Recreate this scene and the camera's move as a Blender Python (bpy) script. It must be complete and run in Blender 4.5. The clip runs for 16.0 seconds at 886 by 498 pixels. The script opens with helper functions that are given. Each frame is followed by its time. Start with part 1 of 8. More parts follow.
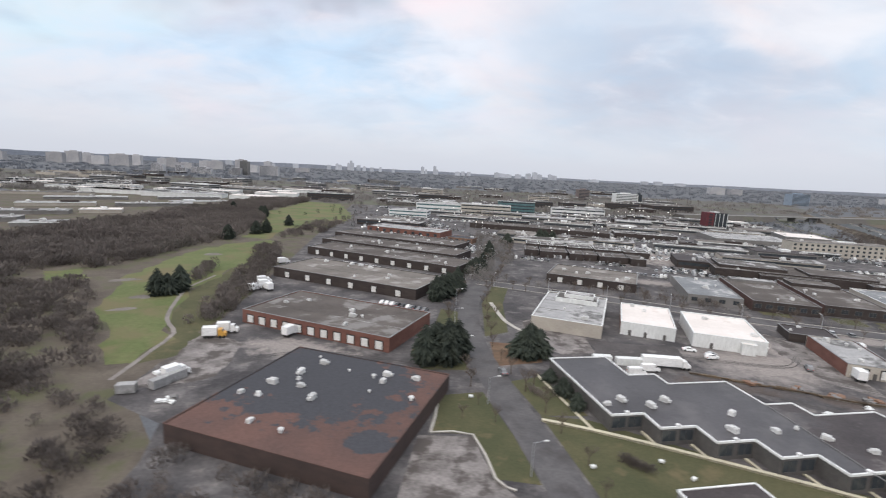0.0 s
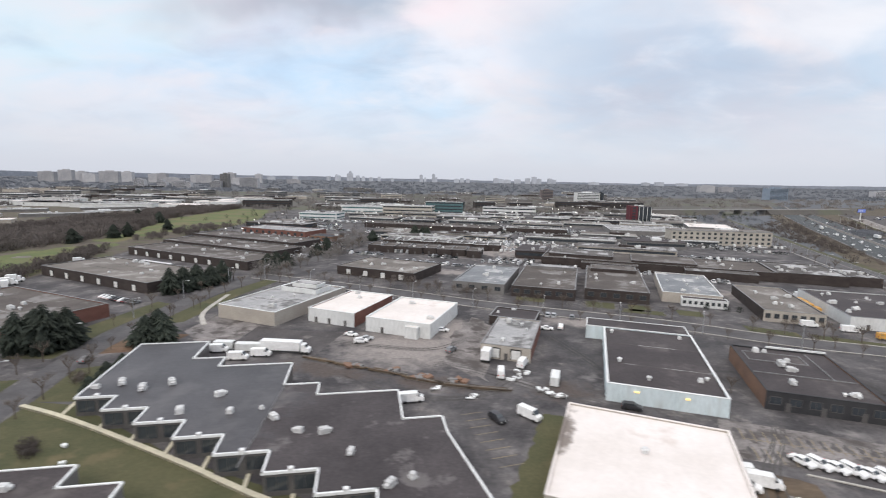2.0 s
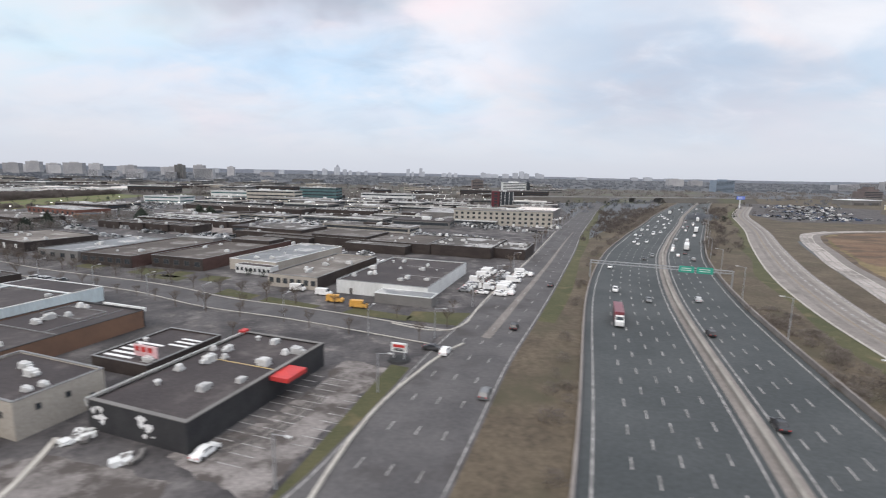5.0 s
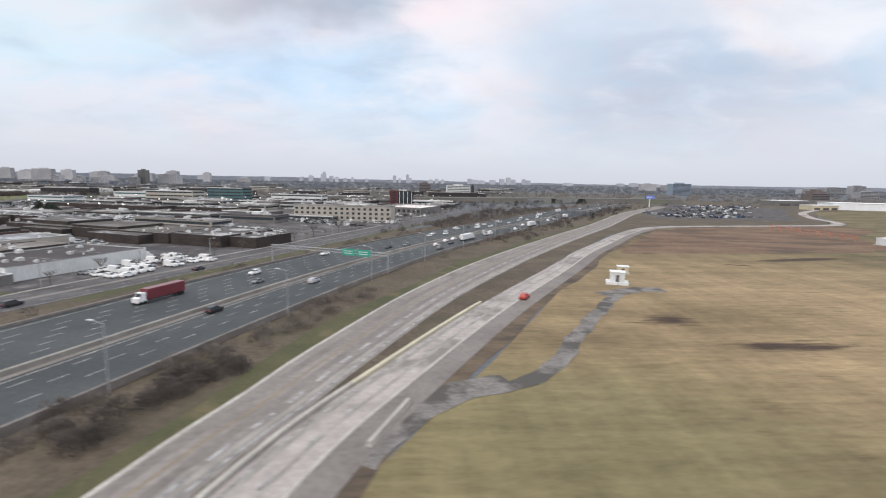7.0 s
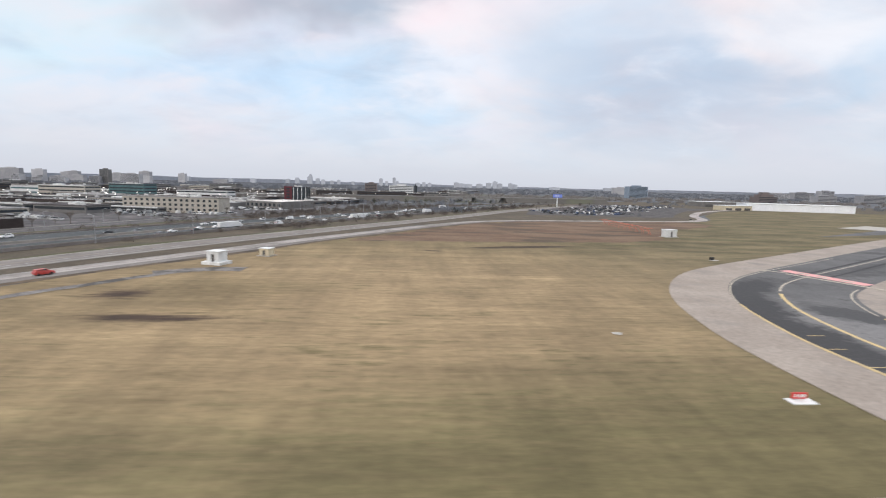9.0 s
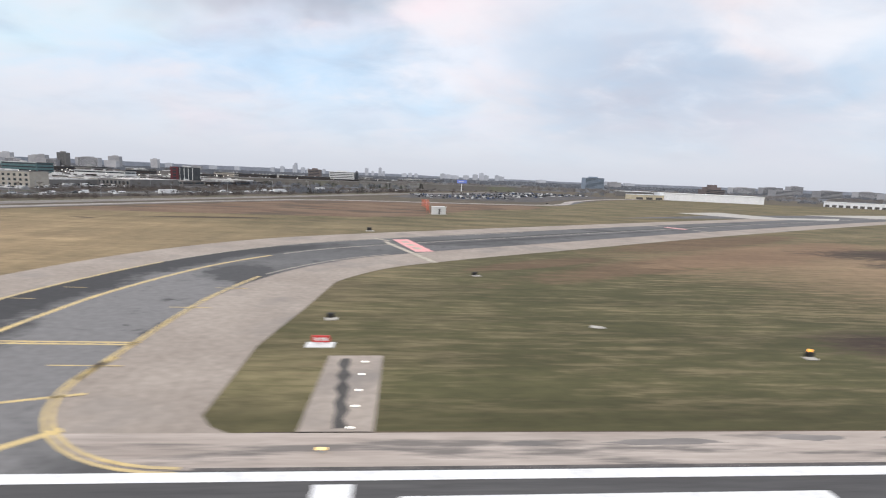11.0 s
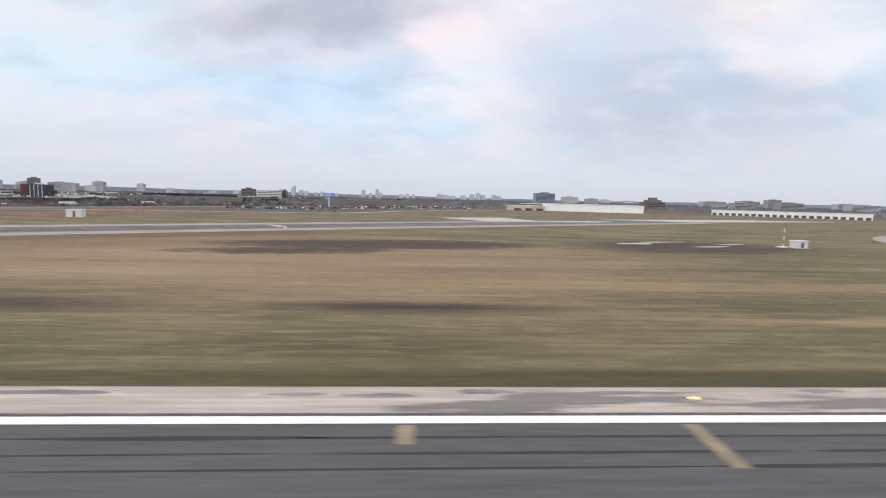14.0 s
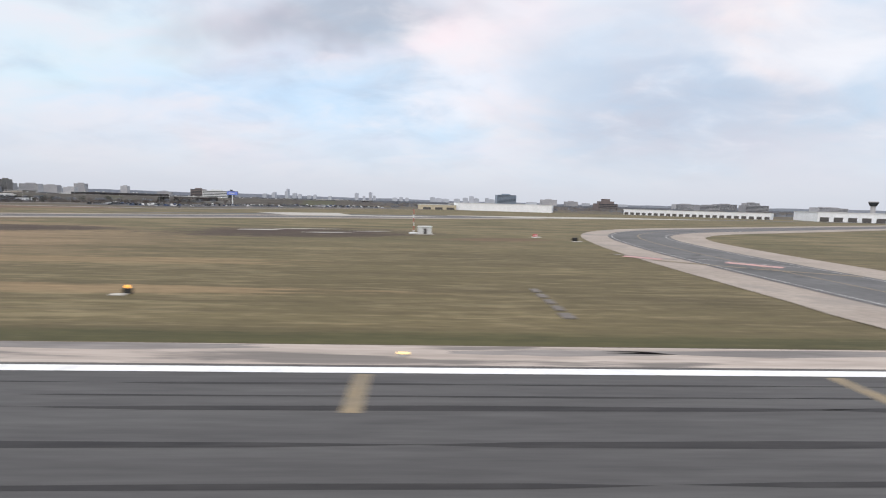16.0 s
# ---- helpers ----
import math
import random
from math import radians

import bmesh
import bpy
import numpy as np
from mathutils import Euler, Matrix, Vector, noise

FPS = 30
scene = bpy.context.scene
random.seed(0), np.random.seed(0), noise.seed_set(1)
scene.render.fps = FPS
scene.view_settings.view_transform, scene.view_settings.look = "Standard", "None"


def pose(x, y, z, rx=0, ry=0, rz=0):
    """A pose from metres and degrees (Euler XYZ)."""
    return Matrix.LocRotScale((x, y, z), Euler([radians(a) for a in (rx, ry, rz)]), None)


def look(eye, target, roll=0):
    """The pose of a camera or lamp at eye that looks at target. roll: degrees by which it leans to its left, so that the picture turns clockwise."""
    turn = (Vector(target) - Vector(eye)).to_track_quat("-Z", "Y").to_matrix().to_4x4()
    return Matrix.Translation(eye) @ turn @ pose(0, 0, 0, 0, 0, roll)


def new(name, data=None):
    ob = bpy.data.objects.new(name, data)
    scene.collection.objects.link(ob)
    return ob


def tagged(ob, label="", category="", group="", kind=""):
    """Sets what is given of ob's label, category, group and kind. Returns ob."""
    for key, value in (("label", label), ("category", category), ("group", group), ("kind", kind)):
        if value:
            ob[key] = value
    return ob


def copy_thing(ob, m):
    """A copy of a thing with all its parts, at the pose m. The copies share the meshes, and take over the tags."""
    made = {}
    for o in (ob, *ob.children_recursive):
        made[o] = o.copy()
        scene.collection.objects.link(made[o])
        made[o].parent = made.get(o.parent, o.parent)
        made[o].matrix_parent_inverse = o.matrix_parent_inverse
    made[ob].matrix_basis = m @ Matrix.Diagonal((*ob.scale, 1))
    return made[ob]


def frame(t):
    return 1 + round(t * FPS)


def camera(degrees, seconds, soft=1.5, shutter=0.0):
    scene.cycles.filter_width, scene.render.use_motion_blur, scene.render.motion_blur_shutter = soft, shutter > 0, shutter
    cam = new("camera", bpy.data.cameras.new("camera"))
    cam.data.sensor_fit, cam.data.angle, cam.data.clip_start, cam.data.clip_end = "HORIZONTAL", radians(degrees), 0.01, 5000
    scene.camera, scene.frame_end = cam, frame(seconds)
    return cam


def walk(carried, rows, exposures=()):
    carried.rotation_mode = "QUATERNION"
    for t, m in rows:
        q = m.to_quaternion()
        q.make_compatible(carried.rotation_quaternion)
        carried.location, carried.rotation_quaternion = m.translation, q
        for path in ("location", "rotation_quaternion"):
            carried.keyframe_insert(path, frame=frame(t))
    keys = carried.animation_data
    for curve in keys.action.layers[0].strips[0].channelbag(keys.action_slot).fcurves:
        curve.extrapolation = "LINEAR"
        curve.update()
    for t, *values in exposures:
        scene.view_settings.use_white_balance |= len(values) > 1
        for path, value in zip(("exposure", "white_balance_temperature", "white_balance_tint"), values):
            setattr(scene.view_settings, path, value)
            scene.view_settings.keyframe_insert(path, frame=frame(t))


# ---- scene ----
cam = camera(86.4, 16.0, soft=1.1, shutter=0.3)
PATH = [
    (0.0, 0.00, 0.00, 33.58, -3.75, -9.41, -2.78),
    (0.5, 17.39, 0.03, 32.66, -3.88, -9.51, -3.06),
    (1.0, 34.84, 0.07, 31.74, -3.99, -9.23, -2.86),
    (1.5, 52.37, 0.10, 30.82, -3.18, -8.81, -1.68),
    (2.0, 69.96, 0.13, 29.89, -2.86, -8.47, -0.95),
    (2.5, 87.61, 0.15, 28.95, -3.07, -8.74, -1.22),
    (3.0, 105.34, 0.18, 27.98, -3.12, -9.01, -1.43),
    (3.5, 123.13, 0.20, 26.96, -3.13, -9.06, -1.60),
    (4.0, 140.99, 0.22, 25.87, -2.94, -9.01, -1.40),
    (4.5, 158.92, 0.23, 24.70, -2.82, -9.00, -1.21),
    (5.0, 176.91, 0.25, 23.48, -2.81, -9.02, -1.14),
    (5.5, 194.97, 0.26, 22.25, -2.90, -9.00, -1.13),
    (6.0, 213.10, 0.27, 21.06, -3.03, -8.88, -1.12),
    (6.5, 231.29, 0.28, 19.95, -3.19, -8.59, -1.07),
    (7.0, 249.55, 0.28, 18.95, -3.34, -8.17, -1.01),
    (7.5, 267.88, 0.29, 18.02, -3.51, -7.90, -1.20),
    (8.0, 286.28, 0.29, 17.09, -3.61, -7.65, -1.38),
    (8.5, 304.74, 0.29, 16.11, -3.72, -7.58, -1.44),
    (9.0, 323.27, 0.28, 15.12, -3.85, -7.68, -1.43),
    (9.5, 341.87, 0.28, 14.16, -4.00, -7.91, -1.44),
    (10.0, 360.54, 0.27, 13.26, -4.15, -8.22, -1.58),
    (10.5, 379.27, 0.26, 12.47, -4.30, -8.54, -1.91),
    (11.0, 398.07, 0.25, 11.82, -4.40, -8.65, -2.33),
    (11.5, 416.94, 0.23, 11.27, -4.32, -8.00, -2.23),
    (12.0, 435.87, 0.22, 10.75, -4.28, -7.25, -2.05),
    (12.5, 454.87, 0.20, 10.21, -4.12, -6.57, -1.83),
    (13.0, 473.94, 0.18, 9.65, -3.83, -6.19, -1.58),
    (13.5, 493.07, 0.15, 9.10, -3.45, -6.06, -1.44),
    (14.0, 512.28, 0.13, 8.55, -3.11, -6.15, -1.38),
    (14.5, 531.55, 0.10, 8.02, -2.87, -6.30, -1.28),
    (15.0, 550.88, 0.07, 7.50, -2.78, -6.27, -1.31),
    (15.5, 570.29, 0.03, 7.00, -2.78, -6.12, -1.41),
    (16.0, 589.76, 0.00, 6.50, -2.77, -5.71, -1.51),
]
walk(cam, [(t, pose(x, y, z, 90 + pitch, roll, yaw)) for t, x, y, z, yaw, pitch, roll in PATH])

# ---- sky and sun ----
SUN_UP, SUN_TURN = radians(38), radians(215)
world = bpy.data.worlds.new("overcast_sky")
scene.world = world
world.use_nodes = True
wn, wl = world.node_tree.nodes, world.node_tree.links
wn.clear()


def wnode(kind, **props):
    n = wn.new(kind)
    for k, v in props.items():
        setattr(n, k, v)
    return n


w_out = wnode("ShaderNodeOutputWorld")
w_bg = wnode("ShaderNodeBackground")
w_sky = wnode("ShaderNodeTexSky", sky_type="NISHITA", sun_disc=False, sun_elevation=SUN_UP, sun_rotation=SUN_TURN)
w_sky.air_density, w_sky.dust_density, w_sky.ozone_density = 1.2, 2.0, 1.5
w_co = wnode("ShaderNodeTexCoord")
w_sep = wnode("ShaderNodeSeparateXYZ")
w_add = wnode("ShaderNodeMath", operation="ADD")
w_add.inputs[1].default_value = 0.34
w_abs = wnode("ShaderNodeMath", operation="MAXIMUM")
w_abs.inputs[1].default_value = 0.0
w_dx = wnode("ShaderNodeMath", operation="DIVIDE")
w_dy = wnode("ShaderNodeMath", operation="DIVIDE")
w_comb = wnode("ShaderNodeCombineXYZ")
wl.new(w_co.outputs["Generated"], w_sep.inputs[0])
wl.new(w_sep.outputs[2], w_abs.inputs[0])
wl.new(w_abs.outputs[0], w_add.inputs[0])
for div, i in ((w_dx, 0), (w_dy, 1)):
    wl.new(w_sep.outputs[i], div.inputs[0])
    wl.new(w_add.outputs[0], div.inputs[1])
    wl.new(div.outputs[0], w_comb.inputs[i])


def cloud_noise(scale, detail, shift, turn=0.35, stretch=0.55):
    mp = wnode("ShaderNodeMapping")
    mp.inputs["Location"].default_value = shift
    mp.inputs["Rotation"].default_value = (0, 0, turn)
    mp.inputs["Scale"].default_value = (stretch, 1.0, 1.0)
    n = wnode("ShaderNodeTexNoise")
    n.inputs["Scale"].default_value, n.inputs["Detail"].default_value, n.inputs["Roughness"].default_value = scale, detail, 0.52
    n.inputs["Distortion"].default_value = 0.35
    wl.new(w_comb.outputs[0], mp.inputs[0])
    wl.new(mp.outputs[0], n.inputs["Vector"])
    return n


def wramp(src, stops):
    r = wnode("ShaderNodeValToRGB")
    while len(r.color_ramp.elements) < len(stops):
        r.color_ramp.elements.new(0.5)
    for e, (p, c) in zip(r.color_ramp.elements, stops):
        e.position, e.color = p, (*c, 1)
    wl.new(src, r.inputs[0])
    return r


def wmix(fac, a, b, blend="MIX"):
    m = wnode("ShaderNodeMix", data_type="RGBA", blend_type=blend)
    if isinstance(fac, float):
        m.inputs[0].default_value = fac
    else:
        wl.new(fac, m.inputs[0])
    wl.new(a, m.inputs[6])
    wl.new(b, m.inputs[7])
    return m.outputs[2]


def cloud_bank(u, v, ru, rv, colour, amount, under):
    """A broad soft bank of cloud or clear sky over the one under it, with its edge broken by the finer cloud."""
    mp = wnode("ShaderNodeMapping", vector_type="TEXTURE")
    mp.inputs["Location"].default_value, mp.inputs["Scale"].default_value = (u, v, 0), (ru, rv, 1)
    wl.new(warped.outputs[0], mp.inputs[0])
    g = wnode("ShaderNodeTexGradient", gradient_type="SPHERICAL")
    wl.new(mp.outputs[0], g.inputs[0])
    k = wnode("ShaderNodeMath", operation="MULTIPLY_ADD")
    wl.new(fine.outputs[0], k.inputs[0])
    k.inputs[1].default_value = 0.9
    wl.new(g.outputs["Fac"], k.inputs[2])
    f = wnode("ShaderNodeMapRange", interpolation_type="SMOOTHSTEP")
    f.inputs["From Min"].default_value, f.inputs["From Max"].default_value, f.inputs["To Max"].default_value = 0.42, 1.15, amount
    wl.new(k.outputs[0], f.inputs[0])
    c = wnode("ShaderNodeRGB")
    c.outputs[0].default_value = (*colour, 1)
    return wmix(f.outputs[0], under, c.outputs[0])


big = cloud_noise(2.1, 6, (3.1, 1.7, 0.4), 0.5, 0.8)
fine = cloud_noise(5.2, 7, (7.3, 2.2, 1.4), 0.3, 0.75)
tint = cloud_noise(2.6, 4, (1.3, 8.8, 4.0), -0.4, 0.8)
bend = cloud_noise(1.8, 4, (5.1, 0.6, 2.2), 0.2, 0.8)
w_off = wnode("ShaderNodeVectorMath", operation="SUBTRACT")
w_off.inputs[1].default_value = (0.5, 0.5, 0.5)
wl.new(bend.outputs["Color"], w_off.inputs[0])
w_scale = wnode("ShaderNodeVectorMath", operation="SCALE")
w_scale.inputs["Scale"].default_value = 0.75
wl.new(w_off.outputs[0], w_scale.inputs[0])
warped = wnode("ShaderNodeVectorMath", operation="ADD")
wl.new(w_comb.outputs[0], warped.inputs[0])
wl.new(w_scale.outputs[0], warped.inputs[1])
cloud = wramp(big.outputs[0], [(0.28, (0.58, 0.62, 0.70)), (0.42, (0.66, 0.73, 0.83)), (0.53, (0.75, 0.79, 0.87)), (0.68, (0.86, 0.85, 0.89))])
soft = wramp(fine.outputs[0], [(0.30, (0.88, 0.89, 0.92)), (0.70, (1.09, 1.08, 1.07))])
hue = wramp(tint.outputs[0], [(0.36, (0.93, 1.01, 1.05)), (0.50, (1.0, 1.0, 1.0)), (0.66, (1.06, 0.985, 0.985))])
c2 = cloud.outputs[0]
for bank in ((-1.0, 1.55, 0.70, 0.60, (0.76, 0.86, 0.92), 0.75), (-0.62, 1.80, 0.80, 0.40, (0.63, 0.76, 0.92), 0.8), (-0.25, 2.20, 0.70, 0.40, (0.65, 0.77, 0.91), 0.7), (-1.05, 1.98, 0.60, 0.30, (0.80, 0.78, 0.84), 0.7),
             (-0.30, 1.38, 0.60, 0.18, (0.46, 0.49, 0.57), 0.8), (0.14, 1.62, 0.46, 0.40, (0.92, 0.86, 0.89), 0.8), (1.02, 1.80, 0.95, 0.75, (0.58, 0.62, 0.72), 0.95), (0.98, 1.24, 0.34, 0.26, (0.95, 0.86, 0.86), 0.8), (0.55, 1.36, 0.40, 0.22, (0.66, 0.70, 0.79), 0.7)):
    c2 = cloud_bank(*bank, c2)
c2 = wmix(1.0, wmix(1.0, c2, soft.outputs[0], "MULTIPLY"), hue.outputs[0], "MULTIPLY")
low = wramp(w_sep.outputs[2], [(0.0, (0.63, 0.66, 0.74)), (0.09, (0.68, 0.71, 0.79)), (0.25, (0.71, 0.745, 0.83))])
low_f = wramp(w_sep.outputs[2], [(0.02, (1, 1, 1)), (0.15, (0, 0, 0))])
c3 = wmix(low_f.outputs[0], c2, low.outputs[0])
w_gain = wnode("ShaderNodeMix", data_type="RGBA", blend_type="MULTIPLY")
w_gain.inputs[0].default_value, w_gain.inputs[7].default_value = 1.0, (0.12, 0.12, 0.12, 1)
wl.new(w_sky.outputs[0], w_gain.inputs[6])
final = wmix(0.94, w_gain.outputs[2], c3)
zenith = wramp(w_sep.outputs[2], [(0.42, (1, 1, 1)), (0.95, (2.3, 2.22, 2.08))])
wl.new(wmix(1.0, final, zenith.outputs[0], "MULTIPLY"), w_bg.inputs[0])
w_bg.inputs[1].default_value = 1.09
wl.new(w_bg.outputs[0], w_out.inputs[0])

sun = new("sun", bpy.data.lights.new("sun", "SUN"))
sun.data.energy, sun.data.angle, sun.data.color = 1.2, radians(25), (1.0, 0.90, 0.80)
sun.matrix_world = look((0, 0, 200), (-200 * math.sin(SUN_TURN) / math.tan(SUN_UP), -200 * math.cos(SUN_TURN) / math.tan(SUN_UP), 0))
scene.view_settings.exposure = 0.0

# ---- materials ----


def mat(name, a, b=None, scale=0.4, fine=6.0, rough=0.85, metal=0.0, bump=0.15, c=None, cscale=0.08, place="Object", stretch=(1, 1, 1), vary=0.0, lo=0.38, hi=0.62, clo=0.5, chi=0.6, spec=0.3, turn=0.0, zones=(), speck=0.2, streaks=(), edge=0.35, edgeway=None):
    """A surface of two tones at a coarse and a fine scale, with patches of a third, and fine relief."""
    m = bpy.data.materials.new(name)
    m.use_nodes = True
    nt = m.node_tree
    N, L = nt.nodes, nt.links
    p = N["Principled BSDF"]
    p.inputs["Roughness"].default_value, p.inputs["Metallic"].default_value = rough, metal
    p.inputs["Specular IOR Level"].default_value = spec
    b = b or tuple(v * 0.8 for v in a)
    if place == "World":
        co = N.new("ShaderNodeNewGeometry").outputs["Position"]
    else:
        co = N.new("ShaderNodeTexCoord").outputs["Object"]
    mp = N.new("ShaderNodeMapping")
    mp.inputs["Scale"].default_value = stretch
    mp.inputs["Rotation"].default_value = (0, 0, turn)
    L.new(co, mp.inputs[0])

    def noise_of(s, d, r=0.6):
        n = N.new("ShaderNodeTexNoise")
        n.inputs["Scale"].default_value, n.inputs["Detail"].default_value, n.inputs["Roughness"].default_value = s, d, r
        L.new(mp.outputs[0], n.inputs["Vector"])
        return n

    def ramp_of(src, x0, x1):
        r = N.new("ShaderNodeMapRange")
        r.inputs["From Min"].default_value, r.inputs["From Max"].default_value = x0, x1
        L.new(src, r.inputs[0])
        return r.outputs[0]

    def mix_of(f, x, y, blend="MIX"):
        k = N.new("ShaderNodeMix")
        k.data_type, k.blend_type = "RGBA", blend
        for sock, v in ((k.inputs[0], f), (k.inputs[6], x), (k.inputs[7], y)):
            if isinstance(v, (int, float)):
                sock.default_value = v
            elif isinstance(v, tuple):
                sock.default_value = (*v, 1)
            else:
                L.new(v, sock)
        return k.outputs[2]

    n1, n2 = noise_of(scale, 6), noise_of(fine, 5, 0.65)
    n_edge = noise_of(edge, 9, 0.66) if zones else None
    if edgeway:
        em = N.new("ShaderNodeMapping")
        em.inputs["Scale"].default_value = edgeway
        L.new(co, em.inputs[0])
        L.new(em.outputs[0], n_edge.inputs["Vector"])
    col = mix_of(ramp_of(n1.outputs[0], lo, hi), a, b)
    grain = N.new("ShaderNodeValToRGB")
    grain.color_ramp.elements[0].color, grain.color_ramp.elements[1].color = (1 - speck, 1 - speck, 1 - speck, 1), (1 + speck, 1 + speck, 1 + speck, 1)
    grain.color_ramp.elements[0].position, grain.color_ramp.elements[1].position = 0.3, 0.7
    L.new(n2.outputs[0], grain.inputs[0])
    col = mix_of(0.8, col, grain.outputs[0], "MULTIPLY")
    if c:
        n3 = noise_of(cscale, 7, 0.62)
        col = mix_of(ramp_of(n3.outputs[0], clo, chi), col, c)
    for zx, zy, zr, zs, zc, zt, ze in zones:
        zm = N.new("ShaderNodeMapping")
        zm.vector_type = "TEXTURE"
        zm.inputs["Location"].default_value, zm.inputs["Scale"].default_value = (zx, zy, 0), (zr, zs, 1000)
        zm.inputs["Rotation"].default_value = (0, 0, zt)
        L.new(co, zm.inputs[0])
        zg = N.new("ShaderNodeTexGradient")
        zg.gradient_type = "SPHERICAL"
        L.new(zm.outputs[0], zg.inputs[0])
        reach = zg.outputs["Fac"]
        for src, weight in ((n1, 0.7), (n_edge, 1.3)):
            zn = N.new("ShaderNodeMath")
            zn.operation = "MULTIPLY_ADD"
            L.new(src.outputs[0], zn.inputs[0])
            zn.inputs[1].default_value = weight
            L.new(reach, zn.inputs[2])
            reach = zn.outputs[0]
        tinted = mix_of(0.8, zc, grain.outputs[0], "MULTIPLY")
        at = 1.36 if ze > 0 else 1.66
        col = mix_of(ramp_of(reach, at - abs(ze), at + abs(ze)), col, tinted)
    for sx, sy, amount, x0, x1 in streaks:
        sm = N.new("ShaderNodeMapping")
        sm.inputs["Scale"].default_value = (sx, sy, 1)
        L.new(co, sm.inputs[0])
        sn = N.new("ShaderNodeTexNoise")
        sn.inputs["Scale"].default_value, sn.inputs["Detail"].default_value, sn.inputs["Roughness"].default_value = 1.0, 4, 0.6
        L.new(sm.outputs[0], sn.inputs["Vector"])
        sr = N.new("ShaderNodeValToRGB")
        for q, pos, v in ((0, 0.32, 1 - amount), (1, 0.68, 1 + amount)):
            sr.color_ramp.elements[q].position, sr.color_ramp.elements[q].color = pos, (v, v * 0.985, v * 0.96, 1)
        L.new(sn.outputs[0], sr.inputs[0])
        sep = N.new("ShaderNodeSeparateXYZ")
        L.new(co, sep.inputs[0])
        col = mix_of(ramp_of(sep.outputs[0], x0, x1), col, mix_of(1.0, col, sr.outputs[0], "MULTIPLY"))
    if vary:
        info = N.new("ShaderNodeObjectInfo")
        hv = N.new("ShaderNodeHueSaturation")
        mr = N.new("ShaderNodeMapRange")
        mr.inputs["To Min"].default_value, mr.inputs["To Max"].default_value = 1 - vary, 1 + vary
        L.new(info.outputs["Random"], mr.inputs[0])
        L.new(mr.outputs[0], hv.inputs["Value"])
        L.new(col, hv.inputs["Color"])
        col = hv.outputs[0]
    L.new(col, p.inputs["Base Color"])
    if bump:
        bp = N.new("ShaderNodeBump")
        bp.inputs["Strength"].default_value, bp.inputs["Distance"].default_value = bump, 0.05
        L.new(n2.outputs[0], bp.inputs["Height"])
        L.new(bp.outputs[0], p.inputs["Normal"])
    return m


def glow(name, colour, strength):
    m = bpy.data.materials.new(name)
    m.use_nodes = True
    p = m.node_tree.nodes["Principled BSDF"]
    p.inputs["Base Color"].default_value = p.inputs["Emission Color"].default_value = (*colour, 1)
    p.inputs["Emission Strength"].default_value = strength
    return m


# zones of the airfield's grass: place, half widths, colour, turn, softness
OLIVE, TAN, MUD, WEED = (0.068, 0.067, 0.032), (0.262, 0.206, 0.134), (0.052, 0.037, 0.029), (0.118, 0.082, 0.052)
FIELD = [
    (425, 36, 118, 74, OLIVE, 0.0, 0.24), (602, 40, 112, 66, (0.098, 0.083, 0.045), 0.0, 0.26), (318, 66, 95, 80, TAN, 0.0, 0.4), (496, 66, 80, 46, (0.205, 0.149, 0.097), 0.0, 0.26),
    (290, 8, 110, 30, (0.158, 0.142, 0.084), 0.0, 0.3), (352, 20, 56, 24, (0.125, 0.113, 0.062), 0.0, 0.3), (436, 67, 44, 6, WEED, 0.5, 0.15), (470, 84, 60, 12, (0.180, 0.122, 0.080), 0.5, 0.14), (296, 66, 30, 26, (0.165, 0.132, 0.080), 0.3, -0.3),
    (352, 118, 22, 3.0, MUD, 0.2, 0.12), (492, 73.5, 40, 13, MUD, 0.1, -0.06), (506, 86, 46, 13, MUD, 0.12, 0.08), (366, 150, 58, 15, (0.120, 0.080, 0.060), -0.2, 0.1), (482, 36.2, 24, 6.0, MUD, 0.0, -0.2), (512, 36.4, 26, 4.6, MUD, 0.0, -0.2), (438, 33.4, 17, 8, MUD, 0.1, -0.14), (470, 33.0, 16, 4, MUD, 0.0, -0.14),
    (566, 91, 70, 34, MUD, 0.1, -0.05), (604, 84, 16, 6, WEED, 0.2, 0.15), (466, 98, 60, 9, WEED, 0.52, 0.10), (418, 66, 20, 4, WEED, 0.5, 0.10), (560, 33, 40, 2.4, (0.215, 0.160, 0.095), 0.0, 0.15), (530, 47, 70, 4, (0.20, 0.150, 0.088), 0.02, 0.15),
    (560, 21.6, 260, 2.2, (0.062, 0.060, 0.028), 0.0, 0.2), (262, 30, 30, 24, (0.168, 0.153, 0.090), 0.4, 0.3), (286, 63, 8.5, 6.0, MUD, 0.1, -0.2), (294, 52.0, 19, 4.0, MUD, 0.0, -0.2), (328, 109, 9, 3.0, MUD, -0.4, -0.1),
]

